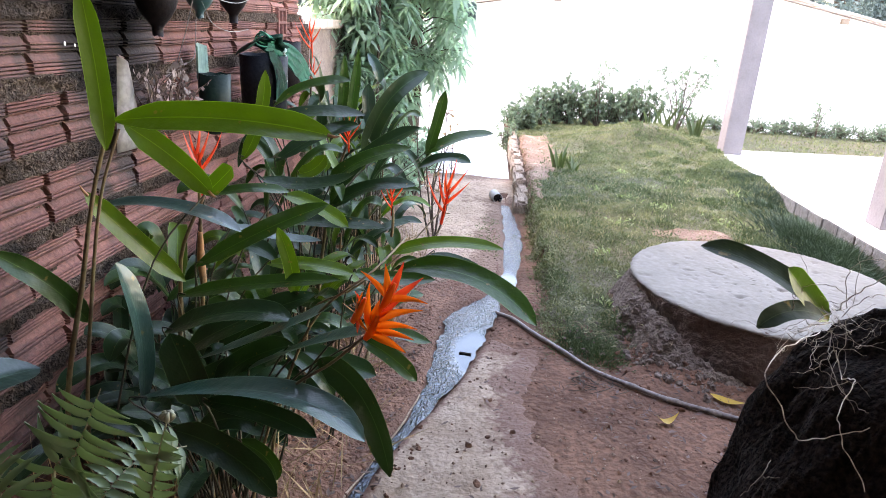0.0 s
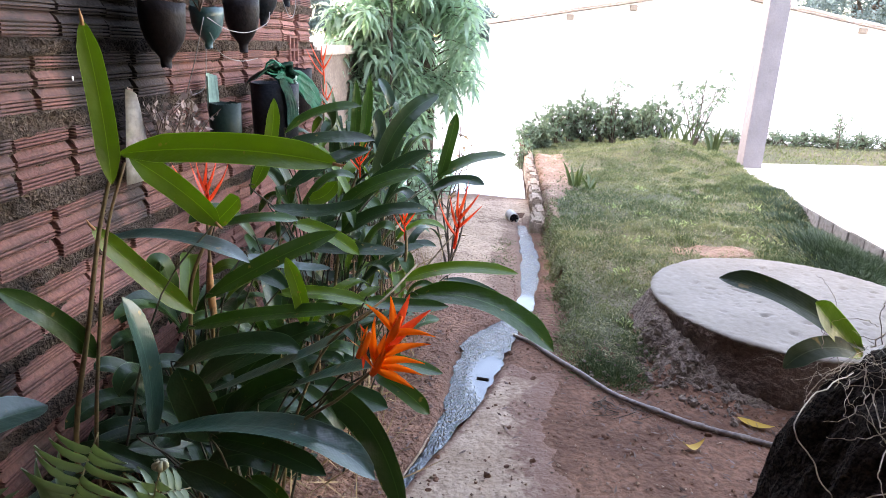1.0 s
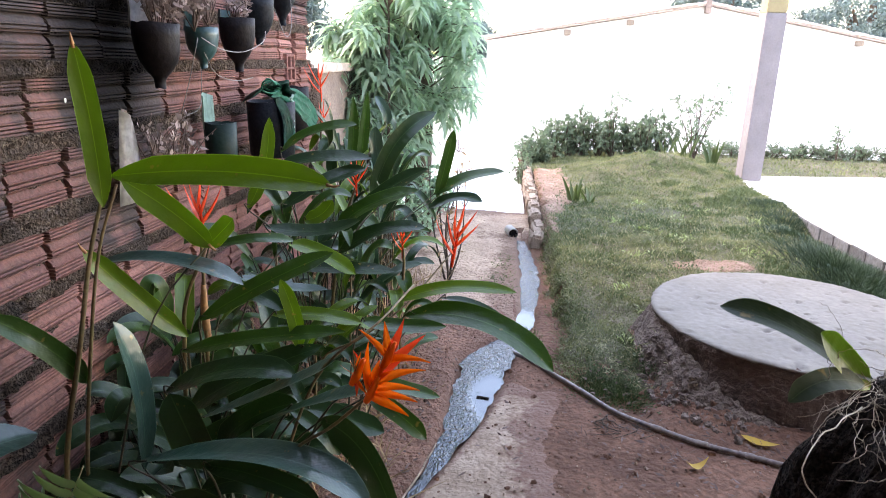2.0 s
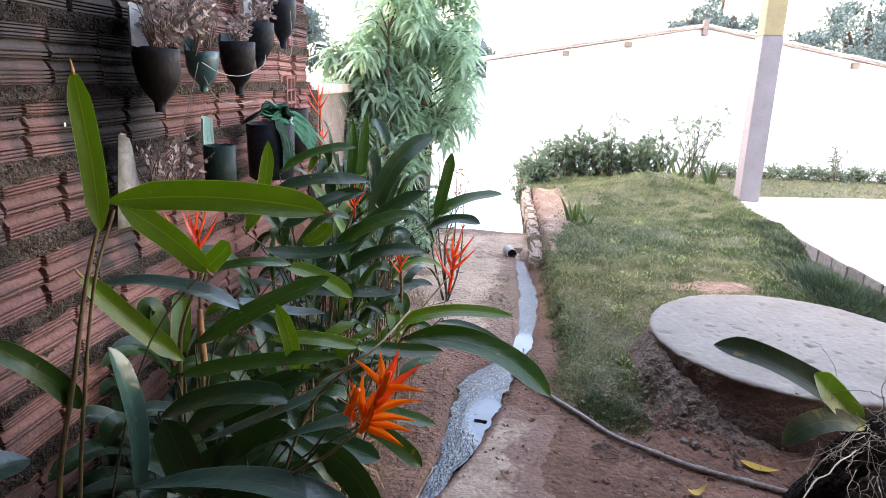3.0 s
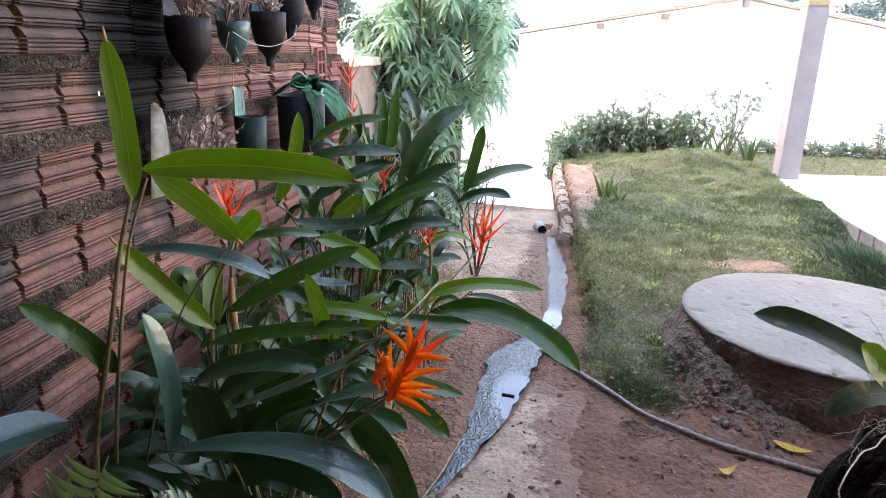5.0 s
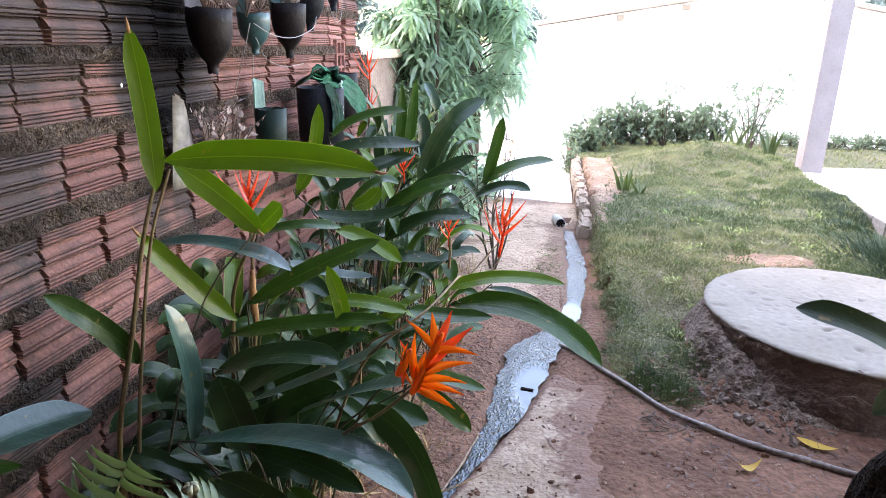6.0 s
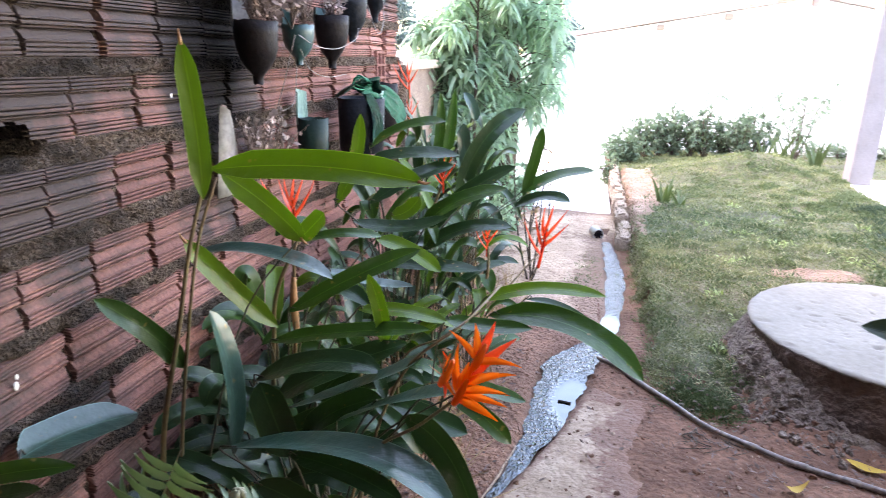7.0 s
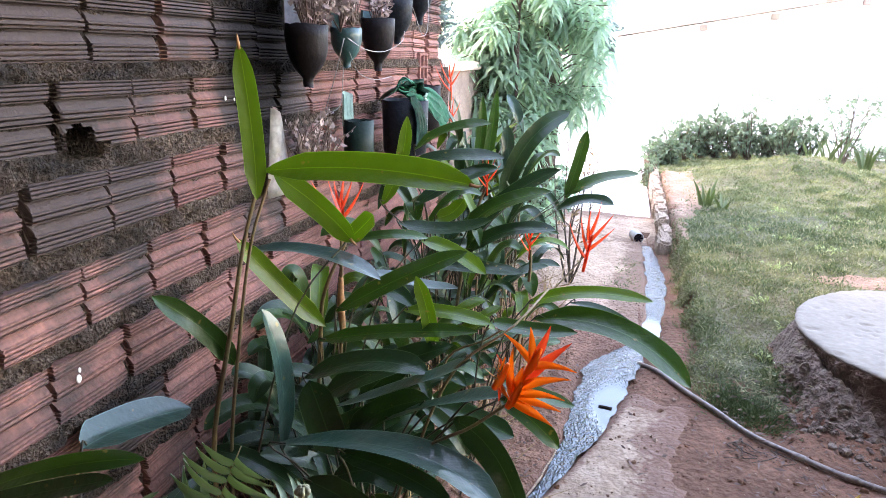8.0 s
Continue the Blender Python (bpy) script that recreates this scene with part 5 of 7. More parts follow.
inflorescence(path_plant, (-0.287, 2.900, 0.635), 0.12, (0.0, 0.0, 1.0), RED, 5)
middle_plant = heliconia(-0.600, 2.800, "dense dark green heliconia clump in the planted bed")
stem(middle_plant, [(-0.533, 2.800, 0.456), (-0.487, 2.800, 0.742), (-0.440, 2.800, 0.889)], 0.006)
leaf(middle_plant, (-0.509, 2.800, 0.677), (-0.380, 2.800, 0.885), (-0.184, 2.800, 0.961), 0.061, LEAF_DARK, (0.2, -0.6, 0.75))
leaf(middle_plant, (-0.482, 2.700, 0.747), (-0.425, 2.700, 0.859), (-0.200, 2.700, 0.904), 0.061, LEAF_MID, (0.1, -0.6, 0.8))
leaf(middle_plant, (-0.358, 3.000, 0.810), (-0.414, 3.000, 0.979), (-0.407, 3.000, 1.079), 0.050, LEAF_SHEEN, (0.2, -0.9, 0.2))
leaf(middle_plant, (-0.424, 3.000, 0.762), (-0.368, 2.950, 1.068), (-0.191, 3.100, 1.131), 0.066, LEAF_DARK, (0.4, -0.7, 0.5))
leaf(middle_plant, (-0.192, 3.200, 0.776), (-0.152, 3.200, 0.924), (-0.128, 3.200, 1.054), 0.046, LEAF_MID, (0.3, -0.9, 0.2))
leaf(middle_plant, (-0.204, 3.200, 0.788), (-0.073, 3.200, 0.889), (0.084, 3.200, 0.895), 0.059, LEAF_MID, (0.1, -0.5, 0.85))
leaf(middle_plant, (-0.226, 3.200, 0.727), (-0.106, 3.200, 0.814), (-0.002, 3.200, 0.767), 0.055, LEAF_DARK, (0.1, -0.5, 0.85))
leaf(middle_plant, (-0.708, 2.800, 0.998), (-0.597, 2.800, 1.106), (-0.433, 2.800, 1.104), 0.050, LEAF_MID, (0.1, -0.5, 0.85))
leaf(middle_plant, (-0.695, 2.700, 0.955), (-0.583, 2.700, 1.020), (-0.363, 2.700, 1.004), 0.058, LEAF_DARK, (0.1, -0.5, 0.85))
leaf(middle_plant, (-0.652, 2.600, 0.646), (-0.456, 2.600, 0.650), (-0.266, 2.600, 0.646), 0.055, LEAF_DARK, (0.1, -0.5, 0.85))
leaf(middle_plant, (-0.483, 2.700, 0.666), (-0.356, 2.700, 0.790), (-0.178, 2.700, 0.774), 0.061, LEAF_DARK, (0.1, -0.5, 0.85))
leaf(middle_plant, (-0.570, 2.600, 0.808), (-0.503, 2.600, 0.816), (-0.473, 2.600, 0.879), 0.049, LEAF_BRIGHT, (0.2, -0.8, 0.5))
leaf(middle_plant, (-0.645, 2.600, 0.842), (-0.496, 2.650, 0.962), (-0.382, 2.700, 0.969), 0.056, LEAF_DARK, (0.1, -0.6, 0.8))
leaf(middle_plant, (-0.667, 2.500, 0.809), (-0.493, 2.500, 0.772), (-0.358, 2.500, 0.844), 0.052, LEAF_DARK, (0.1, -0.5, 0.85))
leaf(middle_plant, (-0.720, 2.500, 0.861), (-0.641, 2.500, 0.976), (-0.635, 2.500, 1.146), 0.040, LEAF_BRIGHT, (0.3, -0.9, 0.3))
leaf(middle_plant, (-0.431, 3.400, 1.050), (-0.429, 3.400, 1.111), (-0.486, 3.400, 1.169), 0.041, LEAF_SHEEN, (0.3, -0.9, 0.3))
inflorescence(middle_plant, (-0.438, 2.800, 0.885), 0.11, (0.0, -0.1, 1.0), RED, 6)
far_plant = heliconia(-0.946, 4.000, "slender heliconia with red flower by the wall end")
stem(far_plant, [(-0.898, 4.000, 0.445), (-0.897, 4.000, 0.822), (-0.894, 4.000, 1.151)], 0.007)
inflorescence(far_plant, (-0.891, 4.000, 1.145), 0.17, (0.0, -0.1, 1.0), RED, 5)
inflorescence(far_plant, (-0.879, 4.000, 0.986), 0.12, (0.0, -0.1, 1.0), RED, 4)
leaf(far_plant, (-0.755, 4.000, 0.453), (-0.681, 4.000, 0.673), (-0.643, 4.000, 1.159), 0.055, LEAF_MID, (0.3, -0.9, 0.3))
leaf(far_plant, (-0.818, 4.000, 0.514), (-0.705, 4.000, 0.716), (-0.719, 4.000, 1.128), 0.055, LEAF_MID, (0.3, -0.9, 0.3))
low_plant = heliconia(-0.718, 1.150, "low heliconia with glossy leaves under the brick wall")
leaf(low_plant, (-0.949, 1.450, 0.582), (-0.948, 1.565, 0.583), (-0.888, 1.700, 0.543), 0.095, LEAF_SHEEN, (0.30, -0.12, 1.0))
leaf(low_plant, (-0.799, 1.120, 0.747), (-0.625, 1.105, 0.852), (-0.528, 1.150, 0.841), 0.026, LEAF_MID, (0.2, -0.6, 0.8))
leaf(low_plant, (-0.774, 1.100, 0.750), (-0.619, 1.100, 0.815), (-0.530, 1.100, 0.845), 0.025, LEAF_DARK, (0.2, -0.6, 0.8))
stem(low_plant, [(-0.967, 1.420, 0.464), (-0.963, 1.440, 0.528), (-0.949, 1.450, 0.582)], 0.005)


# dense smaller heliconias that fill the bed
def filler(x, y, tall, leaves, seed, label):
    g = random.Random(seed)
    p = heliconia(x, y, label)
    z0 = p.location.z
    for i in range(int(leaves * (1.9 if y > 2.3 else 1.5))):
        a = g.uniform(0, 2 * math.pi)
        h = tall * g.uniform(0.25, 1.0)
        reach = g.uniform(0.12, 0.30)
        bx, by = x + 0.06 * math.cos(a), y + 0.06 * math.sin(a)
        base = (bx, by, z0 + h * 0.72)
        tx, ty = min(bx + reach * math.cos(a), 0.02), by + reach * math.sin(a)
        tx = max(tx, -0.96) if y > 2.7 else min(max(tx, -0.96), -0.36 - 0.05 * (y < 2.2))
        tip = (tx, ty, z0 + h * g.uniform(0.75, 1.15))
        ctrl = ((bx + tx) / 2, (by + ty) / 2, z0 + h * g.uniform(1.0, 1.2))
        leaf(p, base, ctrl, tip, g.uniform(0.032, 0.062), g.choice([LEAF_DARK, LEAF_DARK, LEAF_DARK, LEAF_DARK, LEAF_MID, LEAF_MID, LEAF_MID, LEAF_BRIGHT] if y > 2.3 else [LEAF_DARK]), (math.cos(a) * -0.3 + 0.1, -0.35, 0.85))
    for i in range(1):
        a = g.uniform(0, 6.3)
        stem(p, [(x + 0.05 * math.cos(a), y + 0.05 * math.sin(a), z0 + 0.05), (x + 0.07 * math.cos(a), y + 0.07 * math.sin(a), z0 + tall * 0.7)], 0.005)
    return p


for i, (x, y, h, k) in enumerate(((-0.50, 1.95, 0.45, 8), (-0.78, 2.35, 0.62, 7), (-0.50, 2.35, 0.55, 8), (-0.48, 2.6, 0.50, 7), (-0.75, 2.75, 0.75, 8), (-0.52, 2.85, 0.72, 9),
                                  (-0.72, 3.15, 0.80, 9), (-0.50, 3.25, 0.80, 9), (-0.36, 3.05, 0.6, 6), (-0.72, 3.6, 0.9, 9), (-0.52, 3.7, 0.82, 8), (-0.75, 4.05, 0.9, 8), (-0.6, 4.3, 0.8, 8), (-0.60, 2.2, 0.4, 9), (-0.48, 1.78, 0.34, 9), (-0.52, 1.9, 0.34, 7), (-0.58, 2.12, 0.42, 9), (-0.72, 2.05, 0.45, 8), (-0.52, 2.42, 0.36, 7), (-0.62, 2.55, 0.5, 8), (-0.86, 4.42, 0.95, 8), (-0.72, 4.6, 0.9, 8), (-0.80, 2.02, 0.42, 7), (-0.80, 2.22, 0.46, 7), (-0.76, 1.92, 0.30, 6), (-0.82, 2.5, 0.55, 7))):
    filler(x - 0.08 * (y < 2.7), y, h, k, 40 + i, "leafy dark green heliconia crowded into the planted bed")

# dry stalks and litter in the bed
g = np.random.default_rng(21)
n = 1100
px, py = g.uniform(-0.95, -0.25, n), g.uniform(1.6, 4.3, n)
pts = np.column_stack([px, py, [ground_height(a, b) + 0.01 for a, b in zip(px, py)]])
blades("dry_stalks", pts, np.column_stack([g.normal(0, 0.5, n), g.normal(0, 0.5, n), g.uniform(0.2, 1.2, n)]), g.normal(0, 1, (n, 3)), g.uniform(0.04, 0.30, n), g.uniform(0.002, 0.007, n), STRAW, label="dry brown stalks and straw under the plants", category="dry stalks", kind="stuff")
n = 1800
px, py = g.uniform(-0.95, 1.3, n), g.uniform(1.7, 3.4, n)
pts = np.column_stack([px, py, [ground_height(a, b) + 0.012 for a, b in zip(px, py)]])
ok = np.array([abs(a - gutter_x(b)) > gutter_half(b) and g.random() < (0.9 if a < -0.15 or a > 0.45 else 0.12) for a, b in zip(px, py)])
m = int(ok.sum())
blades("leaf_litter", pts[ok], np.column_stack([g.normal(0, 1, m), g.normal(0, 1, m), g.uniform(-0.05, 0.2, m)]), np.column_stack([g.normal(0, 1, (m, 2)), g.normal(0, 0.2, m)]), g.uniform(0.012, 0.045, m), g.uniform(0.006, 0.014, m), DRY, label="crumbs of dry leaf and twig on the soil", category="leaf litter", kind="stuff")

# pebbles and clods
bm = bmesh.new()
gg = random.Random(4)
for i in range(700):
    x, y = gg.uniform(-0.6, 1.35), gg.uniform(1.8, 3.6)
    if i % 8 == 0:
        x, y = gg.uniform(0.55, 1.4), gg.uniform(2.75, 3.1)
    if i % 3 == 1:
        x, y = gg.uniform(-0.45, -0.08), gg.uniform(2.0, 3.5)
    if abs(x - gutter_x(y)) < gutter_half(y) * 1.1 or math.hypot(x - LID_X, y - LID_Y) < LID_R:
        continue
    s = gg.uniform(0.003, 0.011) 
    s *= 0.75 if gg.random() < 0.85 else 1.3
    made = bmesh.ops.create_icosphere(bm, subdivisions=1, radius=s, matrix=Matrix.Translation((x, y, ground_height(x, y) + s * 0.2)) @ Euler((gg.random() * 3, gg.random() * 3, 0)).to_matrix().to_4x4() @ Matrix.Diagonal((gg.uniform(0.7, 1.5), gg.uniform(0.7, 1.3), gg.uniform(0.5, 0.9), 1)))
    for v in made["verts"]:
        v.co += Vector((gg.uniform(-1, 1), gg.uniform(-1, 1), gg.uniform(-1, 1))) * s * 0.28
ob = part("pebbles", bm, SOIL, None)
tagged(ob, "small soil clods and pebbles on the bare ground", "pebbles", kind="stuff")


# bank of crumbled cement piled against the tank cover
def bank_z(x, y):
    a = math.degrees(math.atan2(y - LID_Y, x - LID_X)) % 360
    out = math.hypot(x - LID_X, y - LID_Y) - LID_R
    reach = 0.07 + 0.07 * smooth(170, 205, a) - 0.08 * smooth(212, 240, a) + 0.035 * n2(x, y, 9.0) + 0.025 * n2(x, y, 24.0)
    high = 0.135 - 0.065 * smooth(178, 198, a) - 0.055 * smooth(208, 232, a)
    up = smooth(reach, -0.02, out) * smooth(150, 168, a) * smooth(252, 236, a)
    crust = (0.030 * abs(n2(x, y, 15.0, 2.0)) + 0.022 * abs(n2(x, y, 34.0)) + 0.010 * n2(x, y, 70.0)) * smooth(0.0, 0.25, up) * smooth(172, 190, a)
    return max(ground_height(x, y), lawn_height(x, y) if on_lawn(x, y) else -1.0) - 0.02 + (0.02 + high) * up + crust


bank_v, bank_f, arc, deep = [], [], np.radians(np.linspace(150, 252, 190)), np.linspace(-0.03, 0.24, 42)
for r in deep:
    for a in arc:
        x, y = LID_X + (LID_R + r) * math.cos(a), LID_Y + (LID_R + r) * math.sin(a)
        bank_v.append((x, y, bank_z(x, y)))
for j in range(len(deep) - 1):
    for i in range(len(arc) - 1):
        q = j * len(arc) + i
        bank_f.append((q, q + 1, q + len(arc) + 1, q + len(arc)))
put("rubble_bank", mesh_of("rubble_bank", bank_v, bank_f, RUBBLE, True), label="crumbled cement and earth banked against the tank cover", kind="structure")

# loose lumps on the bank and at its foot
bm = bmesh.new()
for i in range(230):
    a, r = math.radians(gg.uniform(188, 238)), LID_R + 0.02 + 0.16 * gg.random() ** 0.9
    x, y = LID_X + r * math.cos(a), LID_Y + r * math.sin(a)
    s = 0.004 + 0.015 * gg.random() ** 2.5
    made = bmesh.ops.create_icosphere(bm, subdivisions=2 if s > 0.009 else 1, radius=s, matrix=Matrix.Translation((x, y, max(bank_z(x, y), ground_height(x, y)) + s * 0.2)) @ Euler((gg.random() * 3, gg.random() * 3, gg.random() * 3)).to_matrix().to_4x4() @ Matrix.Diagonal((1.3, 1.0, 0.8, 1)))
    for v in made["verts"]:
        v.co += Vector((noise.noise(v.co * 70), noise.noise(v.co * 70 + Vector((9, 0, 0))), noise.noise(v.co * 70 + Vector((0, 9, 0))))) * s * 0.55 + Vector((gg.uniform(-1, 1), gg.uniform(-1, 1), gg.uniform(-1, 1))) * s * 0.18
ob = part("lumps", bm, RUBBLE, None)
tagged(ob, "loose lumps of crumbled cement and earth", "rubble", kind="stuff")

# dead straw and thin roots at the lawn's worn corner
g = np.random.default_rng(52)
for cx, cy, rx, ry, m in ((0.60, 3.22, 0.06, 0.05, 150), (0.68, 3.10, 0.05, 0.04, 120), (0.55, 3.42, 0.05, 0.06, 110), (0.72, 3.28, 0.04, 0.05, 80)):
    px, py = g.normal(cx, rx, m), g.normal(cy, ry, m)
    blades("straw", np.column_stack([px, py, [max(bank_z(a, b), lawn_height(a, b), ground_height(a, b)) + 0.002 for a, b in zip(px, py)]]), np.column_stack([g.normal(0, 1, m), g.normal(0, 1, m), g.uniform(0.0, 0.5, m)]), g.normal(0, 1, (m, 3)), g.uniform(0.02, 0.06, m), 0.003, STRAW_GRASS, droop=0.1,
           label="dead bleached straw at the lawn's worn corner", category="straw", kind="stuff")
for i in range(9):
    x, y = g.uniform(0.46, 0.66), g.uniform(2.80, 2.92)
    turn, ln = g.uniform(-2.0, -0.3), g.uniform(0.06, 0.12)
    pts = [(x + ln * t * math.cos(turn + 0.9 * t * g.normal()), y + ln * t * math.sin(turn), ground_height(x, y) + 0.006 + 0.02 * t * (1 - t) * g.random()) for t in (0, 0.35, 0.7, 1.0)]
    tube("root", pts, [0.0030, 0.0012], BARK, label="thin dark root lying on the soil", category="root", group="roots on the soil", sides=5, count=8)

# crumbs of earth strewn over path and bed
g = np.random.default_rng(33)
n = 6000
cx, cy = g.uniform(-0.9, 1.5, n), g.uniform(1.6, 4.6, n)
ok = np.array([abs(a - gutter_x(b)) > gutter_half(b) * 1.15 and math.hypot(a - LID_X, b - LID_Y) > LID_R and not on_lawn(a, b) and n2(a, b, 3.0, 7.0) > g.uniform(-0.7, 0.5) for a, b in zip(cx, cy)])
cx, cy = cx[ok], cy[ok]
n = len(cx)
size = g.gamma(2.0, 0.0011, n) + 0.0012
at = np.column_stack([cx, cy, [ground_height(a, b) + 0.006 for a, b in zip(cx, cy)]])
dirs = np.array([(1, 0, 0), (-1, 0, 0), (0, 1, 0), (0, -1, 0), (0, 0, 0.8), (0, 0, -0.8)])
cv = (at[:, None, :] + dirs[None] * size[:, None, None] * g.uniform(0.6, 1.5, (n, 6, 1)) + g.normal(0, 0.0006, (n, 6, 3))).reshape(-1, 3)
tri = np.array([(0, 2, 4), (2, 1, 4), (1, 3, 4), (3, 0, 4), (2, 0, 5), (1, 2, 5), (3, 1, 5), (0, 3, 5)])
cf = (np.arange(n)[:, None, None] * 6 + tri[None]).reshape(-1, 3)
CRUMB = foliage("earth_crumb", (0.07, 0.042, 0.032), (0.36, 0.25, 0.19), 0.9, 0.0, False, (1, 1, 1), 0.1, 0.1)
put("crumbs", mesh_of("crumbs", cv, [tuple(q) for q in cf.tolist()], CRUMB), label="fine crumbs of earth strewn over the path", category="crumbs", kind="stuff")

# a chip of dark wood lying in the calm water
chip = part("wood_chip", box_bm(-0.026, 0.026, -0.008, 0.008, -0.002, 0.002, 0.001), FIBRE, None)
chip.matrix_basis = pose(0.040, 2.985, -0.0115, 0, 0, -10)
tagged(chip, "dark wood chip floating in the shallow water", "wood chip")

# fallen yellow leaves
def fallen(x, y, turn, size, curl):
    ob = put("fallen_leaf", None, label="yellow fallen leaf lying on the soil", category="fallen leaf", group="fallen leaves")
    verts, faces, uvs = [], [], []
    for i in range(9):
        s = i / 8
        w = size * 0.17 * math.sin(math.pi * s ** 0.8) + 0.0006
        for u in (-1, 0, 1):
            verts.append((size * (s - 0.5), u * w, 0.004 + curl * (s - 0.5) ** 2 * size + 0.25 * abs(u) * w))
            uvs.append((u, s))
    for i in range(8):
        for j in range(2):
            a = i * 3 + j
            faces.append((a, a + 1, a + 4, a + 3))
    put("blade", mesh_of("blade", verts, faces, YELLOW_LEAF, True, uvs), ob)
    ob.matrix_basis = pose(x, y, ground_height(x, y) + 0.006, 0, 0, turn)


fallen(1.06, 2.755, -22, 0.13, 0.5)
fallen(0.782, 2.565, 20, 0.09, 1.6)

# weeds at the water's edge
for x, y, rr in ((0.13, 4.55, 0.06), (0.10, 4.75, 0.06), (0.16, 4.30, 0.05), (0.14, 4.95, 0.05), (0.22, 3.60, 0.05), (0.27, 3.58, 0.04), (0.06, 4.45, 0.06)):
    m = 60
    px, py = g.normal(x, rr * 0.7, m), g.normal(y, rr, m)
    blades("weed", np.column_stack([px, py, [ground_height(a, b) for a, b in zip(px, py)]]), np.column_stack([g.normal(0, 0.8, m), g.normal(0, 0.8, m), np.ones(m)]), g.normal(0, 1, (m, 3)), g.uniform(0.015, 0.05, m), 0.005, GRASS, droop=0.3,
           label="small green weeds along the gutter", category="weed", kind="stuff")
# dry rootlets and straw caught along the pipe
for x, y in ((0.50, 2.97), (0.56, 2.88), (0.60, 2.80), (0.53, 2.78), (0.72, 2.66), (1.05, 2.74), (1.15, 2.72), (0.40, 2.72)):
    m = 18
    px, py = g.normal(x, 0.02, m), g.normal(y, 0.02, m)
    blades("straw_tuft", np.column_stack([px, py, [ground_height(a, b) + 0.006 for a, b in zip(px, py)]]), np.column_stack([g.normal(0.3, 0.8, m), g.normal(-0.4, 0.8, m), g.uniform(0.0, 0.35, m)]), g.normal(0, 1, (m, 3)), g.uniform(0.02, 0.08, m), 0.0028, DRY, droop=0.1,
           label="dry rootlets and straw beside the pipe", category="straw", kind="stuff")

# hose across the soil
hz = lambda x, y: ground_height(x, y) + 0.013
hose_pts = [(0.17, 3.46), (0.25, 3.32), (0.335, 3.20), (0.455, 3.03), (0.56, 2.89), (0.695, 2.785), (0.83, 2.71), (0.985, 2.657), (1.21, 2.592), (1.6, 2.52), (2.1, 2.45)]
hose = put("hose", None, label="dirty grey garden pipe lying across the soil", category="hose")
v, f = tube_data([(x, y, hz(x, y)) for x, y in hose_pts], [0.0098, 0.0098], 10, 70)
put("pipe", mesh_of("pipe", v, f, HOSE, True), hose)
for x, y, dx, dy in ((0.695, 2.785, 0.88, -0.47), (0.985, 2.657, 0.95, -0.27), (0.84, 2.706, 0.93, -0.36)):
    v, f = tube_data([(x - dx * 0.02, y - dy * 0.02, hz(x, y)), (x, y, hz(x, y)), (x + dx * 0.02, y + dy * 0.02, hz(x, y))], [0.0115, 0.012, 0.0115], 10, 5)
    put("joint", mesh_of("joint", v, f, HOSE, True), hose)

# pale line along the lower gutter
pale_line_pts = [(gutter_x(y) - gutter_half(y) * 1.05 + 0.010 * n2(0.2, y, 9.0), y, ground_height(gutter_x(y) - gutter_half(y) * 1.25, y) + 0.001) for y in np.arange(1.75, 2.62, 0.03)]
tube("crust", pale_line_pts, [0.003, 0.0045, 0.002, 0.004, 0.003], STONE, label="thin pale line along the gutter edge", category="crust", sides=6, count=90)

# drain pipe that feeds the gutter
drain = put("drain_pipe", None, label="white plastic drain pipe with dark grated mouth", category="pipe")
drain.matrix_basis = pose(0.190, 5.50, 0.035, 0, 0, 14)
bm = bmesh.new()
ring = []
for r, y in ((0.040, 0.13), (0.040, 0.0), (0.034, 0.0), (0.034, 0.1)):
    ring.append([bm.verts.new((r * math.cos(2 * math.pi * i / 24), y, r * math.sin(2 * math.pi * i / 24))) for i in range(24)])
for p, q in zip(ring, ring[1:]):
    for i in range(24):
        bm.faces.new((p[i], p[(i + 1) % 24], q[(i + 1) % 24], q[i]))
part("pipe_wall", bm, PVC, drain, smooth=True)
for k in range(3):
    bm = box_bm(-0.0335, 0.0335, -0.003, 0.003, -0.006, 0.006)
    bmesh.ops.rotate(bm, verts=bm.verts[:], cent=(0, 0, 0), matrix=Matrix.Rotation(radians(60 * k), 3, "Y"))
    part("grate_bar", bm, POT_DARK, drain)
# shade inside the pipe is put in as a near-black disc
bm = bmesh.new()
bmesh.ops.create_cone(bm, cap_ends=True, segments=16, radius1=0.034, radius2=0.034, depth=0.01, matrix=Matrix.Translation((0, 0.05, 0)) @ Matrix.Rotation(math.pi / 2, 4, "X"))
part("mouth", bm, FIBRE, drain)

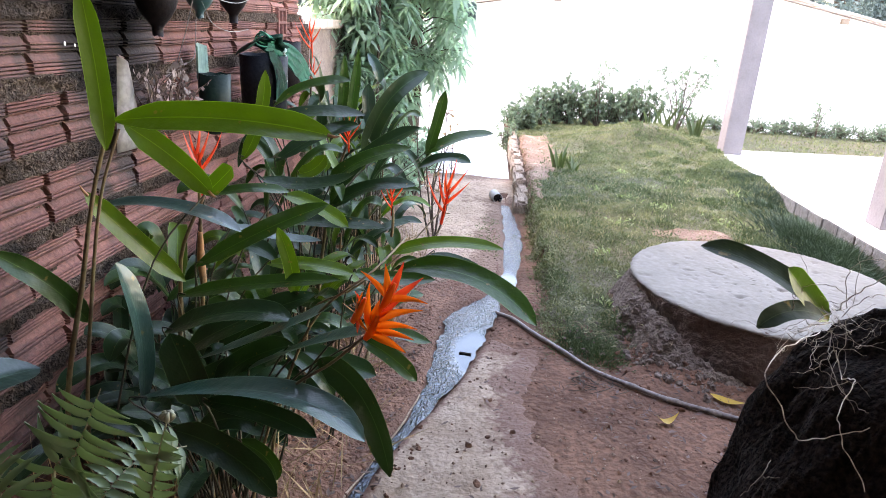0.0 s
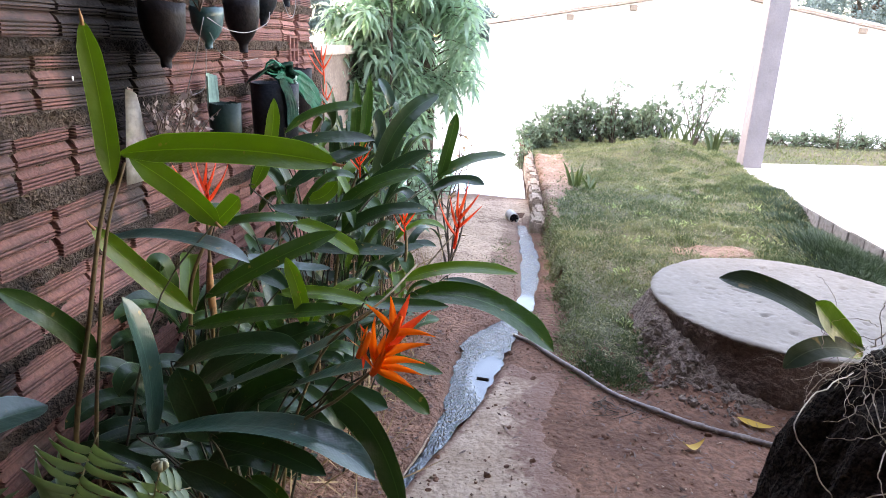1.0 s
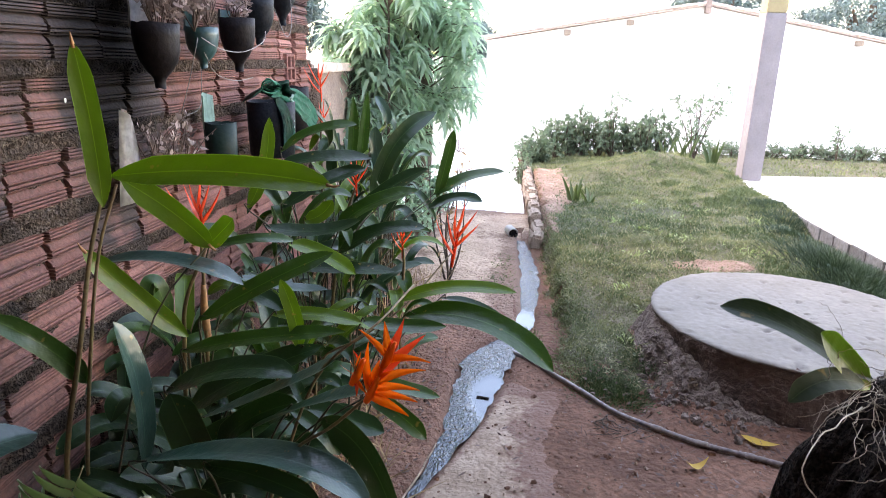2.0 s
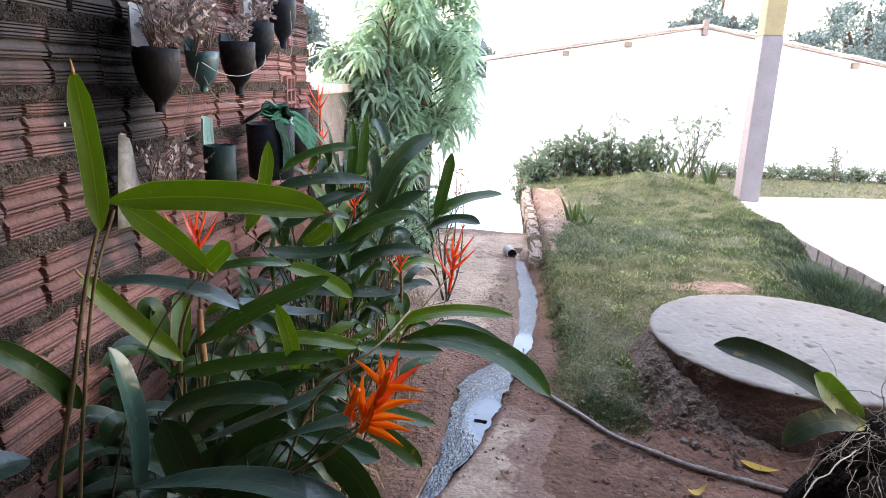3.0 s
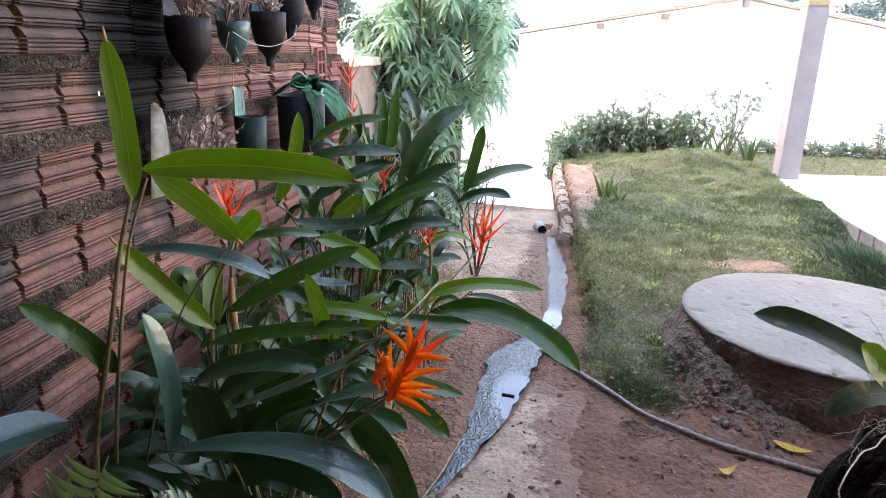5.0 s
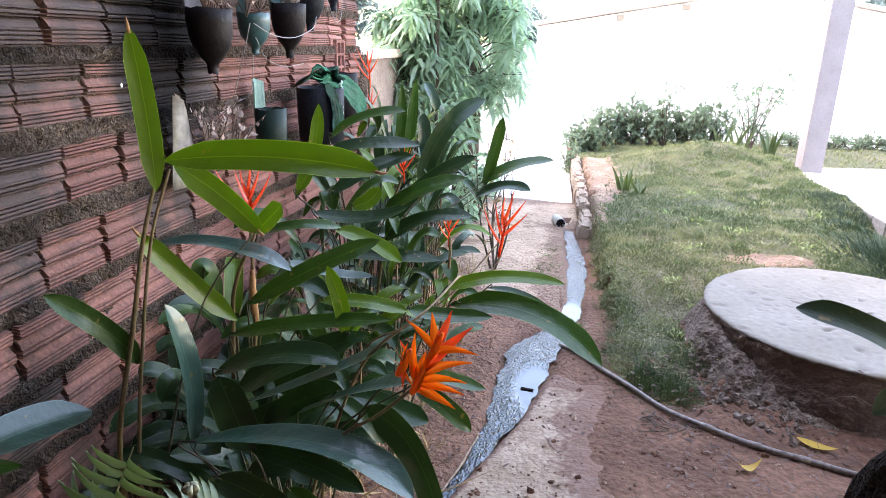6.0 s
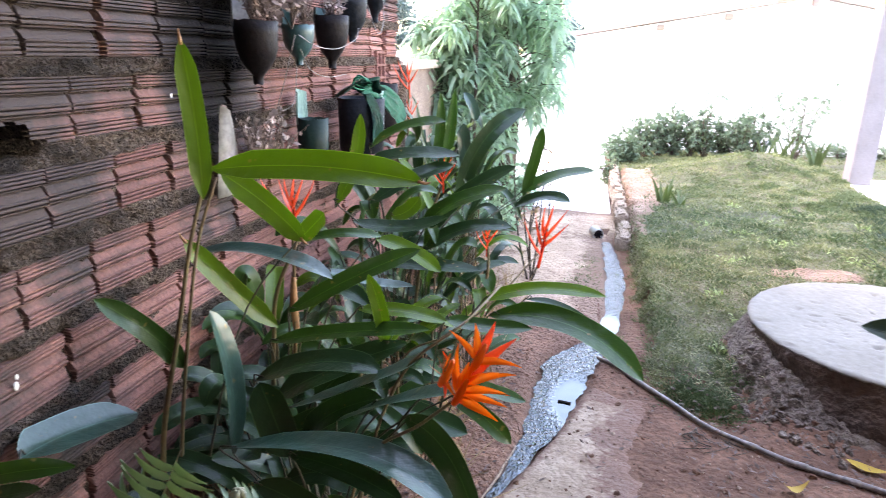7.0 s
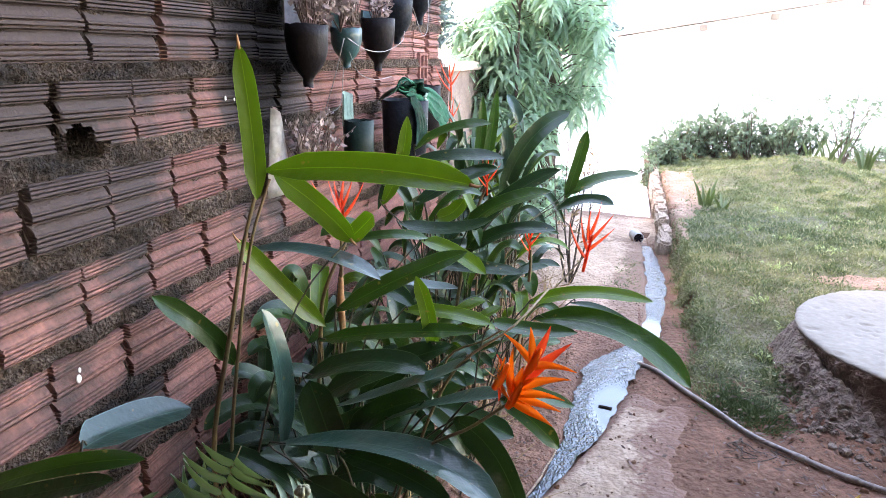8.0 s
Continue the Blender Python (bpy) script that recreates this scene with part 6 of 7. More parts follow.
# ---- planters on the wall ----
def cut_bottle(y, z_top, radius, height, material, label, x=-0.885, neck=True, back=0.0, back_material=None, tilt=0.0):
    """An upturned cut bottle: cylinder, shoulder and neck, open at the top, with soil inside."""
    ob = put("bottle_planter", None, label=label, category="planter", group="planters on the wall")
    bm, rows = bmesh.new(), []
    prof = [(1.0, 0.0), (0.98, -0.2), (0.94, -0.40), (0.82, -0.56), (0.60, -0.70), (0.36, -0.80), (0.25, -0.86), (0.23, -1.0)] if neck else [(1.0, 0), (0.97, -0.5), (0.93, -0.96), (0.8, -1.0)]
    inner = [(0.93, -0.25), (0.95, 0.0)]
    for r, z in [inner[0], inner[1]] + prof:
        rows.append([bm.verts.new((radius * r * (1 + 0.05 * n2(math.cos(2 * math.pi * i / 20), y + z, 3.0)) * math.cos(2 * math.pi * i / 20), radius * r * math.sin(2 * math.pi * i / 20), z * height + 0.006 * n2(i * 0.7, y, 2.0))) for i in range(20)])
    for p, q in zip(rows, rows[1:]):
        for i in range(20):
            bm.faces.new((p[i], q[i], q[(i + 1) % 20], p[(i + 1) % 20]))
    bm.faces.new(rows[-1])
    part("bottle", bm, material, ob, smooth=True)
    bm = bmesh.new()
    bmesh.ops.create_cone(bm, cap_ends=True, segments=18, radius1=radius * 0.9, radius2=radius * 0.9, depth=0.02, matrix=Matrix.Translation((0, 0, -0.2 * height)))
    part("soil", bm, SOIL, ob)
    if back:
        bm = bmesh.new()
        lo, hi = [], []
        for i in range(9):
            a = math.pi * (0.72 + 0.56 * i / 8)
            lo.append(bm.verts.new((radius * 1.02 * math.cos(a), radius * 1.02 * math.sin(a), -0.1 * height)))
            hi.append(bm.verts.new((radius * 0.9 * math.cos(a) - 0.004, radius * 0.9 * math.sin(a), back * (1 - 0.12 * abs(i - 4) / 4))))
        for i in range(8):
            bm.faces.new((lo[i], lo[i + 1], hi[i + 1], hi[i]))
        bmesh.ops.solidify(bm, geom=bm.faces[:], thickness=0.002)
        part("back_flap", bm, back_material or material, ob, "pale cut plastic flap", True)
    ob.matrix_basis = pose(x, y, z_top, 0, tilt, 0)
    return ob


def dry_plant(x, y, z, size, seed, material=None, leaves=60, label="withered brown succulent with thin stalks"):
    g = np.random.default_rng(seed)
    ob = put("dry_plant", None, label=label, category="plant", group="withered plants in the planters")
    ob.location = (x, y, z)
    vs, fs, tips = [], [], []
    for k in range(12):
        d = np.array((g.normal(0.12, 0.40), g.normal(0, 0.45), 1.0))
        d /= np.linalg.norm(d)
        e = d * size * g.uniform(0.6, 1.1)
        v, f = tube_data([(0, 0, -0.03), e * 0.5 + g.normal(0, 0.01, 3), e], [0.0022, 0.001], 5, 8, len(vs))
        vs += v
        fs += f
        tips += [e * s + g.normal(0, 0.006, 3) for s in g.uniform(0.3, 1.05, leaves // 5)]
    tagged(put("twigwork", mesh_of("twigwork", vs, fs, DRY, True), ob), kind="stuff")
    t = np.array(tips)
    m = len(t)
    b = blades("dry_foliage", t, g.normal(0, 1, (m, 3)) + np.array((0.2, 0, 0.2)), g.normal(0, 1, (m, 3)), g.uniform(0.014, 0.034, m), g.uniform(0.011, 0.021, m), material or WITHERED_LEAF, parent=ob)


cut_bottle(2.375, 1.405, 0.064, 0.175, POT_DARK, "dark cut bottle planter hung on the brick wall", x=-0.90, back=0.12, back_material=POT_PALE)
cut_bottle(2.66, 1.405, 0.052, 0.125, POT_TEAL, "teal cut bottle planter hung on the brick wall", x=-0.90, back=0.085)
cut_bottle(2.95, 1.45, 0.063, 0.185, POT_DARK, "dark cut bottle planter with a teal side", x=-0.90, back=0.03, back_material=POT_TEAL)
cut_bottle(3.17, 1.535, 0.060, 0.17, NAVY, "navy cut bottle planter hung on the brick wall", x=-0.90, back=0.12, back_material=POT_PALE)
cut_bottle(3.46, 1.66, 0.060, 0.21, NAVY, "navy cut bottle planter near the wall end", x=-0.90, back=0.1, back_material=POT_PALE)
shard = put("plastic_shard", None, label="pale grey cut plastic shard standing against the bricks", category="plastic shard")
bm = bmesh.new()
rows = [[bm.verts.new((-0.96 + 0.012 * math.sin(math.pi * i / 4) + 0.002 * k, 2.21 + 0.004 * k + (0.15 - 0.016 * k) * i / 4, 0.92 + 0.043 * k - 0.006 * (k == 6) * i)) for i in range(5)] for k in range(7)]
for p, q in zip(rows, rows[1:]):
    for i in range(4):
        bm.faces.new((p[i], p[i + 1], q[i + 1], q[i]))
bmesh.ops.solidify(bm, geom=bm.faces[:], thickness=0.002)
part("sheet", bm, POT_PALE, shard, smooth=True)
cut_bottle(2.75, 1.10, 0.055, 0.20, POT_GREEN, "dark green plastic pot with a mint green flap", x=-0.90, neck=False, back=0.10, back_material=POT_MINT)
cut_bottle(3.15, 1.15, 0.095, 0.22, NAVY, "navy bucket planter under a green plastic sheet", x=-0.86, neck=False)
for i, (x, y, z, s) in enumerate(((-0.885, 2.36, 1.39, 0.16), (-0.885, 2.45, 1.39, 0.14), (-0.885, 2.68, 1.44, 0.15), (-0.885, 2.93, 1.43, 0.14), (-0.885, 3.16, 1.50, 0.14), (-0.885, 2.58, 1.42, 0.13), (-0.91, 2.33, 1.02, 0.17), (-0.91, 2.42, 1.00, 0.16), (-0.91, 2.50, 1.0, 0.15))):
    dry_plant(x, y, z, s, 60 + i, leaves=60 if z > 1.2 else 28)

# green plastic over the bucket
cut_bottle(3.52, 1.19, 0.075, 0.20, POT_DARK, "black plastic pot behind the navy bucket", x=-0.89, neck=False)


def folded_strip(name, line, widths, across, material, label, seed, crumple=0.012):
    """A strip of plastic film laid in folds along a line."""
    c = spline(line, 26)
    w = np.interp(np.linspace(0, 1, 26), np.linspace(0, 1, len(widths)), widths)
    ac = np.array(across) / np.linalg.norm(across)
    bm, rows = bmesh.new(), []
    for i in range(26):
        row = []
        for k in range(11):
            u = k / 10 - 0.5
            p = c[i] + ac * w[i] * u
            fold = crumple * math.sin(k * 2.1 + 0.12 * i + seed) + crumple * 0.9 * n2(p[1] * 3 + seed, p[2] * 3, 9.0)
            row.append(bm.verts.new((p[0] + fold, p[1] + 0.5 * fold, p[2] + 0.7 * fold)))
        rows.append(row)
    for p, q in zip(rows, rows[1:]):
        for k in range(10):
            bm.faces.new((p[k], p[k + 1], q[k + 1], q[k]))
    bmesh.ops.solidify(bm, geom=bm.faces[:], thickness=0.002)
    ob = part(name, bm, material, None, smooth=True)
    return tagged(ob, label, "plastic sheet")


folded_strip("plastic_sheet", [(-0.83, 3.10, 1.185), (-0.795, 3.22, 1.165), (-0.755, 3.32, 1.10), (-0.74, 3.36, 1.045)], [0.05, 0.085, 0.10, 0.06], (0.25, 0.55, 0.75), NET_GREEN, "crumpled green plastic sheet hanging off the bucket", 1, 0.006)
folded_strip("plastic_sheet", [(-0.90, 3.04, 1.165), (-0.87, 3.09, 1.205), (-0.83, 3.16, 1.20), (-0.81, 3.21, 1.16)], [0.05, 0.11, 0.11, 0.05], (0.8, -0.5, 0.3), NET_DARK, "dark green crumpled plastic bunched on the bucket", 2, 0.02)
folded_strip("plastic_sheet", [(-0.80, 3.06, 1.17), (-0.775, 3.09, 1.10), (-0.77, 3.10, 1.03), (-0.785, 3.10, 0.97)], [0.03, 0.05, 0.06, 0.03], (0.3, 0.9, 0.1), NET_DARK, "dark green strip of plastic down the bucket side", 3, 0.006)
for i in range(3):
    pts = [(-0.835 + 0.025 * math.cos(a), 3.10 + 0.045 * math.cos(a + i), 1.205 + 0.022 * math.sin(a) + 0.006 * i) for a in np.linspace(0, 5.6, 7)]
    tube("rope", pts, [0.0035], NET_GREEN, label="loop of green plastic cord on the bucket", category="rope", count=24, sides=6)
knots = [(-0.775 + 0.004 * math.sin(q * 1.9), 3.155 + 0.010 * math.cos(q * 1.9), 1.175 - 0.0072 * q) for q in range(22)]
tube("rope", knots, [0.0045], POT_MINT, label="pale green twisted cord hanging down the bucket", category="rope", count=88, sides=6)

# wires slung between the planters
def wire(points, r, label="thin grey wire slung between planters"):
    tube("wire", points, [r], WIRE, label=label, category="wire", count=30, sides=6, group="wires on the wall")


wire([(-0.80, 2.44, 1.37), (-0.79, 2.55, 1.34), (-0.80, 2.75, 1.335), (-0.80, 2.93, 1.37), (-0.82, 3.02, 1.41)], 0.0013)
wire([(-0.80, 2.45, 1.33), (-0.80, 2.52, 1.27), (-0.80, 2.66, 1.245), (-0.80, 2.82, 1.25)], 0.0012)
wire([(-0.82, 2.46, 1.37), (-0.86, 2.47, 1.25), (-0.92, 2.52, 1.14), (-0.97, 2.66, 1.13), (-0.98, 2.78, 1.15), (-0.985, 2.82, 1.25), (-0.985, 2.83, 1.32)], 0.0014, "thin grey wire hanging against the bricks")
wire([(-0.82, 3.12, 1.5), (-0.81, 3.22, 1.40), (-0.83, 3.36, 1.45), (-0.85, 3.42, 1.6)], 0.0014)

# white bucket among the plants
bucket = put("bucket", None, label="dirty white plastic bucket among the plants", category="bucket")
bucket.location = (-0.62, 4.42, ground_height(-0.62, 4.42) - 0.004)
bm, rows = bmesh.new(), []
for r, z in ((0.07, 0.0), (0.085, 0.19), (0.092, 0.19), (0.092, 0.2), (0.083, 0.2), (0.07, 0.05)):
    rows.append([bm.verts.new((r * math.cos(2 * math.pi * i / 24), r * math.sin(2 * math.pi * i / 24), z)) for i in range(24)])
bm.faces.new(rows[0][::-1])
for p, q in zip(rows, rows[1:]):
    for i in range(24):
        bm.faces.new((p[i], p[(i + 1) % 24], q[(i + 1) % 24], q[i]))
bm.faces.new(rows[-1])
part("tub", bm, PVC, bucket, smooth=True)

# ---- fern ----
def frond(parent, pts, pinna, material, gap=0.016, single=False):
    c = spline(pts, 240)
    arc = np.concatenate([[0], np.cumsum(np.linalg.norm(np.diff(c, axis=0), axis=1))])
    c = np.column_stack([np.interp(np.linspace(0, arc[-1], 120), arc, c[:, q]) for q in range(3)])
    v, f = tube_data(pts, [0.0035, 0.002, 0.001], 6, 30)
    stalk = put("frond", mesh_of("frond", v, f, RACHIS, True), parent)
    d = np.gradient(c, axis=0)
    total = np.linalg.norm(np.diff(c, axis=0), axis=1).sum()
    bare_part = max(0.0, 1.0 - 0.42 / total)
    count = int(total * (1 - bare_part) / gap)
    up0 = np.array((0.12, -0.72, 0.65))
    vs, fs = [], []
    for k in range(count):
        s = 0.06 + 0.92 * k / count
        i = min(119, int((bare_part + (1 - bare_part) * s) * 119))
        t = d[i] / np.linalg.norm(d[i])
        side = np.cross(t, up0)
        side /= np.linalg.norm(side)
        up = np.cross(side, t)
        ln = pinna * min(1.0, 0.4 + s * 2.0) * min(1.0, 0.35 + (1.0 - s) / 0.12 * 0.65) * rnd.uniform(0.92, 1.05)
        if ln < 0.004:
            continue
        for sg in (-1, 1):
            a = c[i] + t * gap * 0.5 * (sg > 0)
            dr = side * sg + t * (0.22 + 0.1 * rnd.uniform(-1, 1)) + up * (0.18 + 0.15 * rnd.uniform(-1, 1))
            m = Matrix((dr * ln, t * gap, up * ln)).transposed().to_4x4()
            m.translation = Vector(a)
            if single:
                ob = new("pinna", PINNA)
                ob.parent = stalk
                ob.matrix_local = m
            else:
                b = len(vs)
                vs += [tuple(m @ v.co) for v in PINNA.vertices]
                fs += [tuple(b + q for q in p.vertices) for p in PINNA.polygons]
    if not single:
        tagged(put("frond_foliage", mesh_of("frond_foliage", vs, fs, material, True), stalk), kind="stuff")


def pinna_mesh():
    vs, fs = [], []
    for q, ww, drop in ((0.0, 0.20, 0.0), (0.07, 0.38, 0.03), (0.25, 0.40, 0.08), (0.5, 0.36, 0.05), (0.78, 0.22, -0.06), (1.0, 0.02, -0.20)):
        vs += [(q, -ww, drop + 0.05), (q, 0, drop), (q, ww, drop + 0.05)]
    for r in range(5):
        o = r * 3
        fs += [(o, o + 1, o + 4, o + 3), (o + 1, o + 2, o + 5, o + 4)]
    return mesh_of("pinna", vs, fs, FERN, True)


PINNA = pinna_mesh()
fern = put("fern", None, label="green sword fern with arching fronds at the bed edge", category="fern")
FX, FY = -0.50, 1.16
fern.location = (0, 0, 0)
frond(fern, [(FX, FY, 0.02), (-0.531, 1.220, 0.619), (-0.503, 1.245, 0.701), (-0.471, 1.270, 0.794)], 0.078, FERN, 0.016, True)
frond(fern, [(FX, FY, 0.02), (-0.328, 1.120, 0.731), (-0.311, 1.120, 0.807), (-0.295, 1.120, 0.864)], 0.027, FERN, 0.0165, True)
frond(fern, [(FX, FY, 0.02), (-0.515, 1.200, 0.547), (-0.483, 1.250, 0.610), (-0.463, 1.340, 0.625), (-0.427, 1.420, 0.594)], 0.06, FERN, 0.0165, True)
frond(fern, [(FX, FY, 0.02), (-0.549, 1.150, 0.592), (-0.561, 1.170, 0.658), (-0.622, 1.220, 0.706)], 0.06, FERN, 0.0165, False)
frond(fern, [(FX, FY, 0.02), (-0.60, 1.12, 0.50), (-0.66, 1.13, 0.60), (-0.70, 1.15, 0.66)], 0.065, FERN, 0.017, False)
frond(fern, [(FX, FY, 0.02), (-0.47, 1.10, 0.50), (-0.43, 1.12, 0.60), (-0.38, 1.16, 0.66)], 0.060, FERN, 0.017, False)

bud_at = (-0.295, 1.120, 0.863)
for k in range(5):
    a = 2 * math.pi * k / 5
    v, f = tube_data([(bud_at[0], bud_at[1], bud_at[2] - 0.004), (bud_at[0] + 0.006 * math.cos(a), bud_at[1] + 0.006 * math.sin(a), bud_at[2] + 0.004), (bud_at[0] + 0.002 * math.cos(a + 1), bud_at[1] + 0.002 * math.sin(a + 1), bud_at[2] + 0.009)], [0.0022, 0.0042, 0.0016], 7, 10)
    put("bud", mesh_of("bud", v, f, FERN_BUD_SKIN, True), fern, "pale curled frond tip")

# ---- orchid on its trunk ----
trunk = put("stump", None, label="dark fibrous tree fern stump with clinging roots", category="stump")
TX, TY = 0.60, 1.13
bm, rows, seg = bmesh.new(), [], 56
for r, z in ((0.30, 0.0), (0.285, 0.2), (0.268, 0.5), (0.252, 0.68), (0.235, 0.82), (0.205, 0.93), (0.17, 1.01), (0.12, 1.06), (0.05, 1.075)):
    row = []
    for i in range(seg):
        a = 2 * math.pi * i / seg
        rr = r * (1 + 0.05 * n2(math.cos(a) * 3, math.sin(a) * 3 + z * 4, 1.6)) + 0.014 * n2(math.cos(a) * 9, math.sin(a) * 9 + z * 22, 1.8) + 0.008 * rnd.uniform(-1, 1)
        row.append(bm.verts.new((rr * math.cos(a), rr * math.sin(a), z + 0.01 * rnd.uniform(-1, 1) * (z > 0))))
    rows.append(row)
for p, q in zip(rows, rows[1:]):
    for i in range(seg):
        bm.faces.new((p[i], p[(i + 1) % seg], q[(i + 1) % seg], q[i]))
bm.faces.new(rows[-1])
bm.faces.new(rows[0][::-1])
bmesh.ops.subdivide_edges(bm, edges=bm.edges[:], cuts=2, use_grid_fill=True)
for v in bm.verts:
    q = 0.010 * noise.noise(v.co * 30) + 0.006 * noise.noise(v.co * 80)
    v.co += Vector((v.co.x, v.co.y, 0.05)).normalized() * q
part("stump_body", bm, FIBRE, trunk)
g = np.random.default_rng(9)
n = 1500
a, z = g.uniform(0, 2 * math.pi, n), g.uniform(0.4, 1.07, n)
r = np.interp(z, [0.0, 0.5, 0.68, 0.82, 0.93, 1.01, 1.075], [0.30, 0.268, 0.252, 0.235, 0.205, 0.17, 0.06])
dirs = np.column_stack([np.cos(a), np.sin(a), g.normal(0.1, 0.8, n)]) + g.normal(0, 0.6, (n, 3))
blades("fibre_coat", np.column_stack([r * np.cos(a), r * np.sin(a), z]), dirs, g.normal(0, 1, (n, 3)), g.uniform(0.006, 0.016, n), 0.0016, FIBRE, parent=trunk)
trunk.location = (TX, TY, ground_height(TX, TY) - 0.02)


def root(plant, points, radius, seed):
    """A crooked bare root."""
    g = np.random.default_rng(seed)
    p = spline([np.array(q) - np.array(plant.location) for q in points], len(points) * 4)
    p[1:-1] += g.normal(0, 0.0009, (len(p) - 2, 3))
    tube("root", p, [radius * 0.55, radius * 0.35], ROOT_PALE if radius > 0.0008 else ROOT, plant, "pale bare root", sides=5, count=len(p) * 2)


orchid = put("orchid", None, label="small orchid with strap leaves and bare roots on the stump", category="orchid")
orchid.location = (0.391, 1.100, 1.065)
leaf(orchid, (0.396, 1.100, 1.072), (0.320, 1.105, 1.127), (0.270, 1.130, 1.122), 0.030, LEAF_MATTE, (0.2, -0.5, 0.85), False)
leaf(orchid, (0.395, 1.100, 1.065), (0.367, 1.095, 1.091), (0.330, 1.070, 1.126), 0.023, LEAF_BRIGHT, (0.3, -0.8, 0.3), False)
leaf(orchid, (0.384, 1.090, 1.073), (0.338, 1.070, 1.096), (0.306, 1.050, 1.073), 0.019, LEAF_MATTE, (0.1, -0.6, 0.7), False)
root(orchid, [(0.356, 1.040, 1.078), (0.297, 0.970, 1.096), (0.263, 0.930, 1.091), (0.276, 0.920, 1.070), (0.289, 0.910, 1.050), (0.310, 0.905, 1.059), (0.327, 0.900, 1.071)], 0.00099, 5)
root(orchid, [(0.350, 1.000, 1.081), (0.343, 0.970, 1.071), (0.341, 0.950, 1.080), (0.316, 0.920, 1.069), (0.311, 0.900, 1.059), (0.327, 0.885, 1.029)], 0.00090, 6)
root(orchid, [(0.335, 1.000, 1.085), (0.315, 0.970, 1.083), (0.313, 0.950, 1.082)], 0.00059, 7)
root(orchid, [(0.348, 1.000, 1.081), (0.319, 0.970, 1.076), (0.297, 0.960, 1.077)], 0.00054, 8)
root(orchid, [(0.335, 0.950, 1.079), (0.316, 0.950, 1.070), (0.302, 0.960, 1.065)], 0.00068, 9)
root(orchid, [(0.311, 0.980, 0.982), (0.295, 0.960, 0.978), (0.278, 0.950, 0.965)], 0.00063, 10)
root(orchid, [(0.295, 0.960, 0.978), (0.305, 0.950, 0.987)], 0.00049, 11)
root(orchid, [(0.372, 1.060, 1.089), (0.321, 1.020, 1.084), (0.289, 1.000, 1.088)], 0.00059, 12)
root(orchid, [(0.373, 1.060, 1.087), (0.330, 1.020, 1.088), (0.312, 1.000, 1.088)], 0.00049, 13)
root(orchid, [(0.376, 1.060, 1.093), (0.379, 1.040, 1.118), (0.374, 1.000, 1.151)], 0.00108, 14)
root(orchid, [(0.383, 1.060, 1.087), (0.373, 1.020, 1.121), (0.381, 1.000, 1.135)], 0.00072, 15)
root(orchid, [(0.385, 1.060, 1.096), (0.372, 1.050, 1.129), (0.370, 1.030, 1.152), (0.373, 1.000, 1.161)], 0.00072, 16)
root(orchid, [(0.383, 1.050, 1.103), (0.379, 1.050, 1.146), (0.380, 1.050, 1.172), (0.388, 1.050, 1.175)], 0.00049, 17)
root(orchid, [(0.372, 1.060, 1.080), (0.327, 1.020, 1.085), (0.304, 1.000, 1.077), (0.294, 0.980, 1.076)], 0.00072, 18)
root(orchid, [(0.368, 1.040, 1.088), (0.366, 1.015, 1.107), (0.352, 0.990, 1.120), (0.348, 0.965, 1.138)], 0.00037, 19)
root(orchid, [(0.367, 1.040, 1.082), (0.352, 1.015, 1.072), (0.328, 0.990, 1.077), (0.330, 0.965, 1.081)], 0.00023, 20)
root(orchid, [(0.391, 1.040, 1.103), (0.368, 1.015, 1.109), (0.367, 0.990, 1.109)], 0.00042, 21)
root(orchid, [(0.401, 1.040, 1.086), (0.381, 1.015, 1.092), (0.363, 0.990, 1.095), (0.355, 0.965, 1.125)], 0.00026, 22)
root(orchid, [(0.370, 1.040, 1.075), (0.370, 1.015, 1.066), (0.356, 0.990, 1.058), (0.345, 0.965, 1.058)], 0.00034, 23)
root(orchid, [(0.366, 1.040, 1.095), (0.370, 1.015, 1.083), (0.361, 0.990, 1.089)], 0.00046, 24)
root(orchid, [(0.407, 1.040, 1.080), (0.393, 1.015, 1.108), (0.386, 0.990, 1.123)], 0.00030, 25)
root(orchid, [(0.323, 1.030, 1.082), (0.320, 1.010, 1.095), (0.313, 0.990, 1.100), (0.293, 0.970, 1.108)], 0.00043, 26)
root(orchid, [(0.355, 1.030, 1.104), (0.342, 1.010, 1.116), (0.333, 0.990, 1.122), (0.328, 0.970, 1.117)], 0.00036, 27)
root(orchid, [(0.362, 1.030, 1.099), (0.340, 1.010, 1.098), (0.316, 0.990, 1.107), (0.302, 0.970, 1.108)], 0.00027, 28)
root(orchid, [(0.322, 1.030, 1.082), (0.308, 1.010, 1.075), (0.303, 0.990, 1.082), (0.290, 0.970, 1.086)], 0.00040, 29)
root(orchid, [(0.345, 1.030, 1.091), (0.336, 1.010, 1.085), (0.323, 0.990, 1.090), (0.313, 0.970, 1.100)], 0.00031, 30)
root(orchid, [(0.362, 1.030, 1.094), (0.347, 1.010, 1.106), (0.332, 0.990, 1.108), (0.310, 0.970, 1.108)], 0.00040, 31)
root(orchid, [(0.322, 1.030, 1.088), (0.310, 1.010, 1.087), (0.295, 0.990, 1.086), (0.286, 0.970, 1.100)], 0.00024, 32)

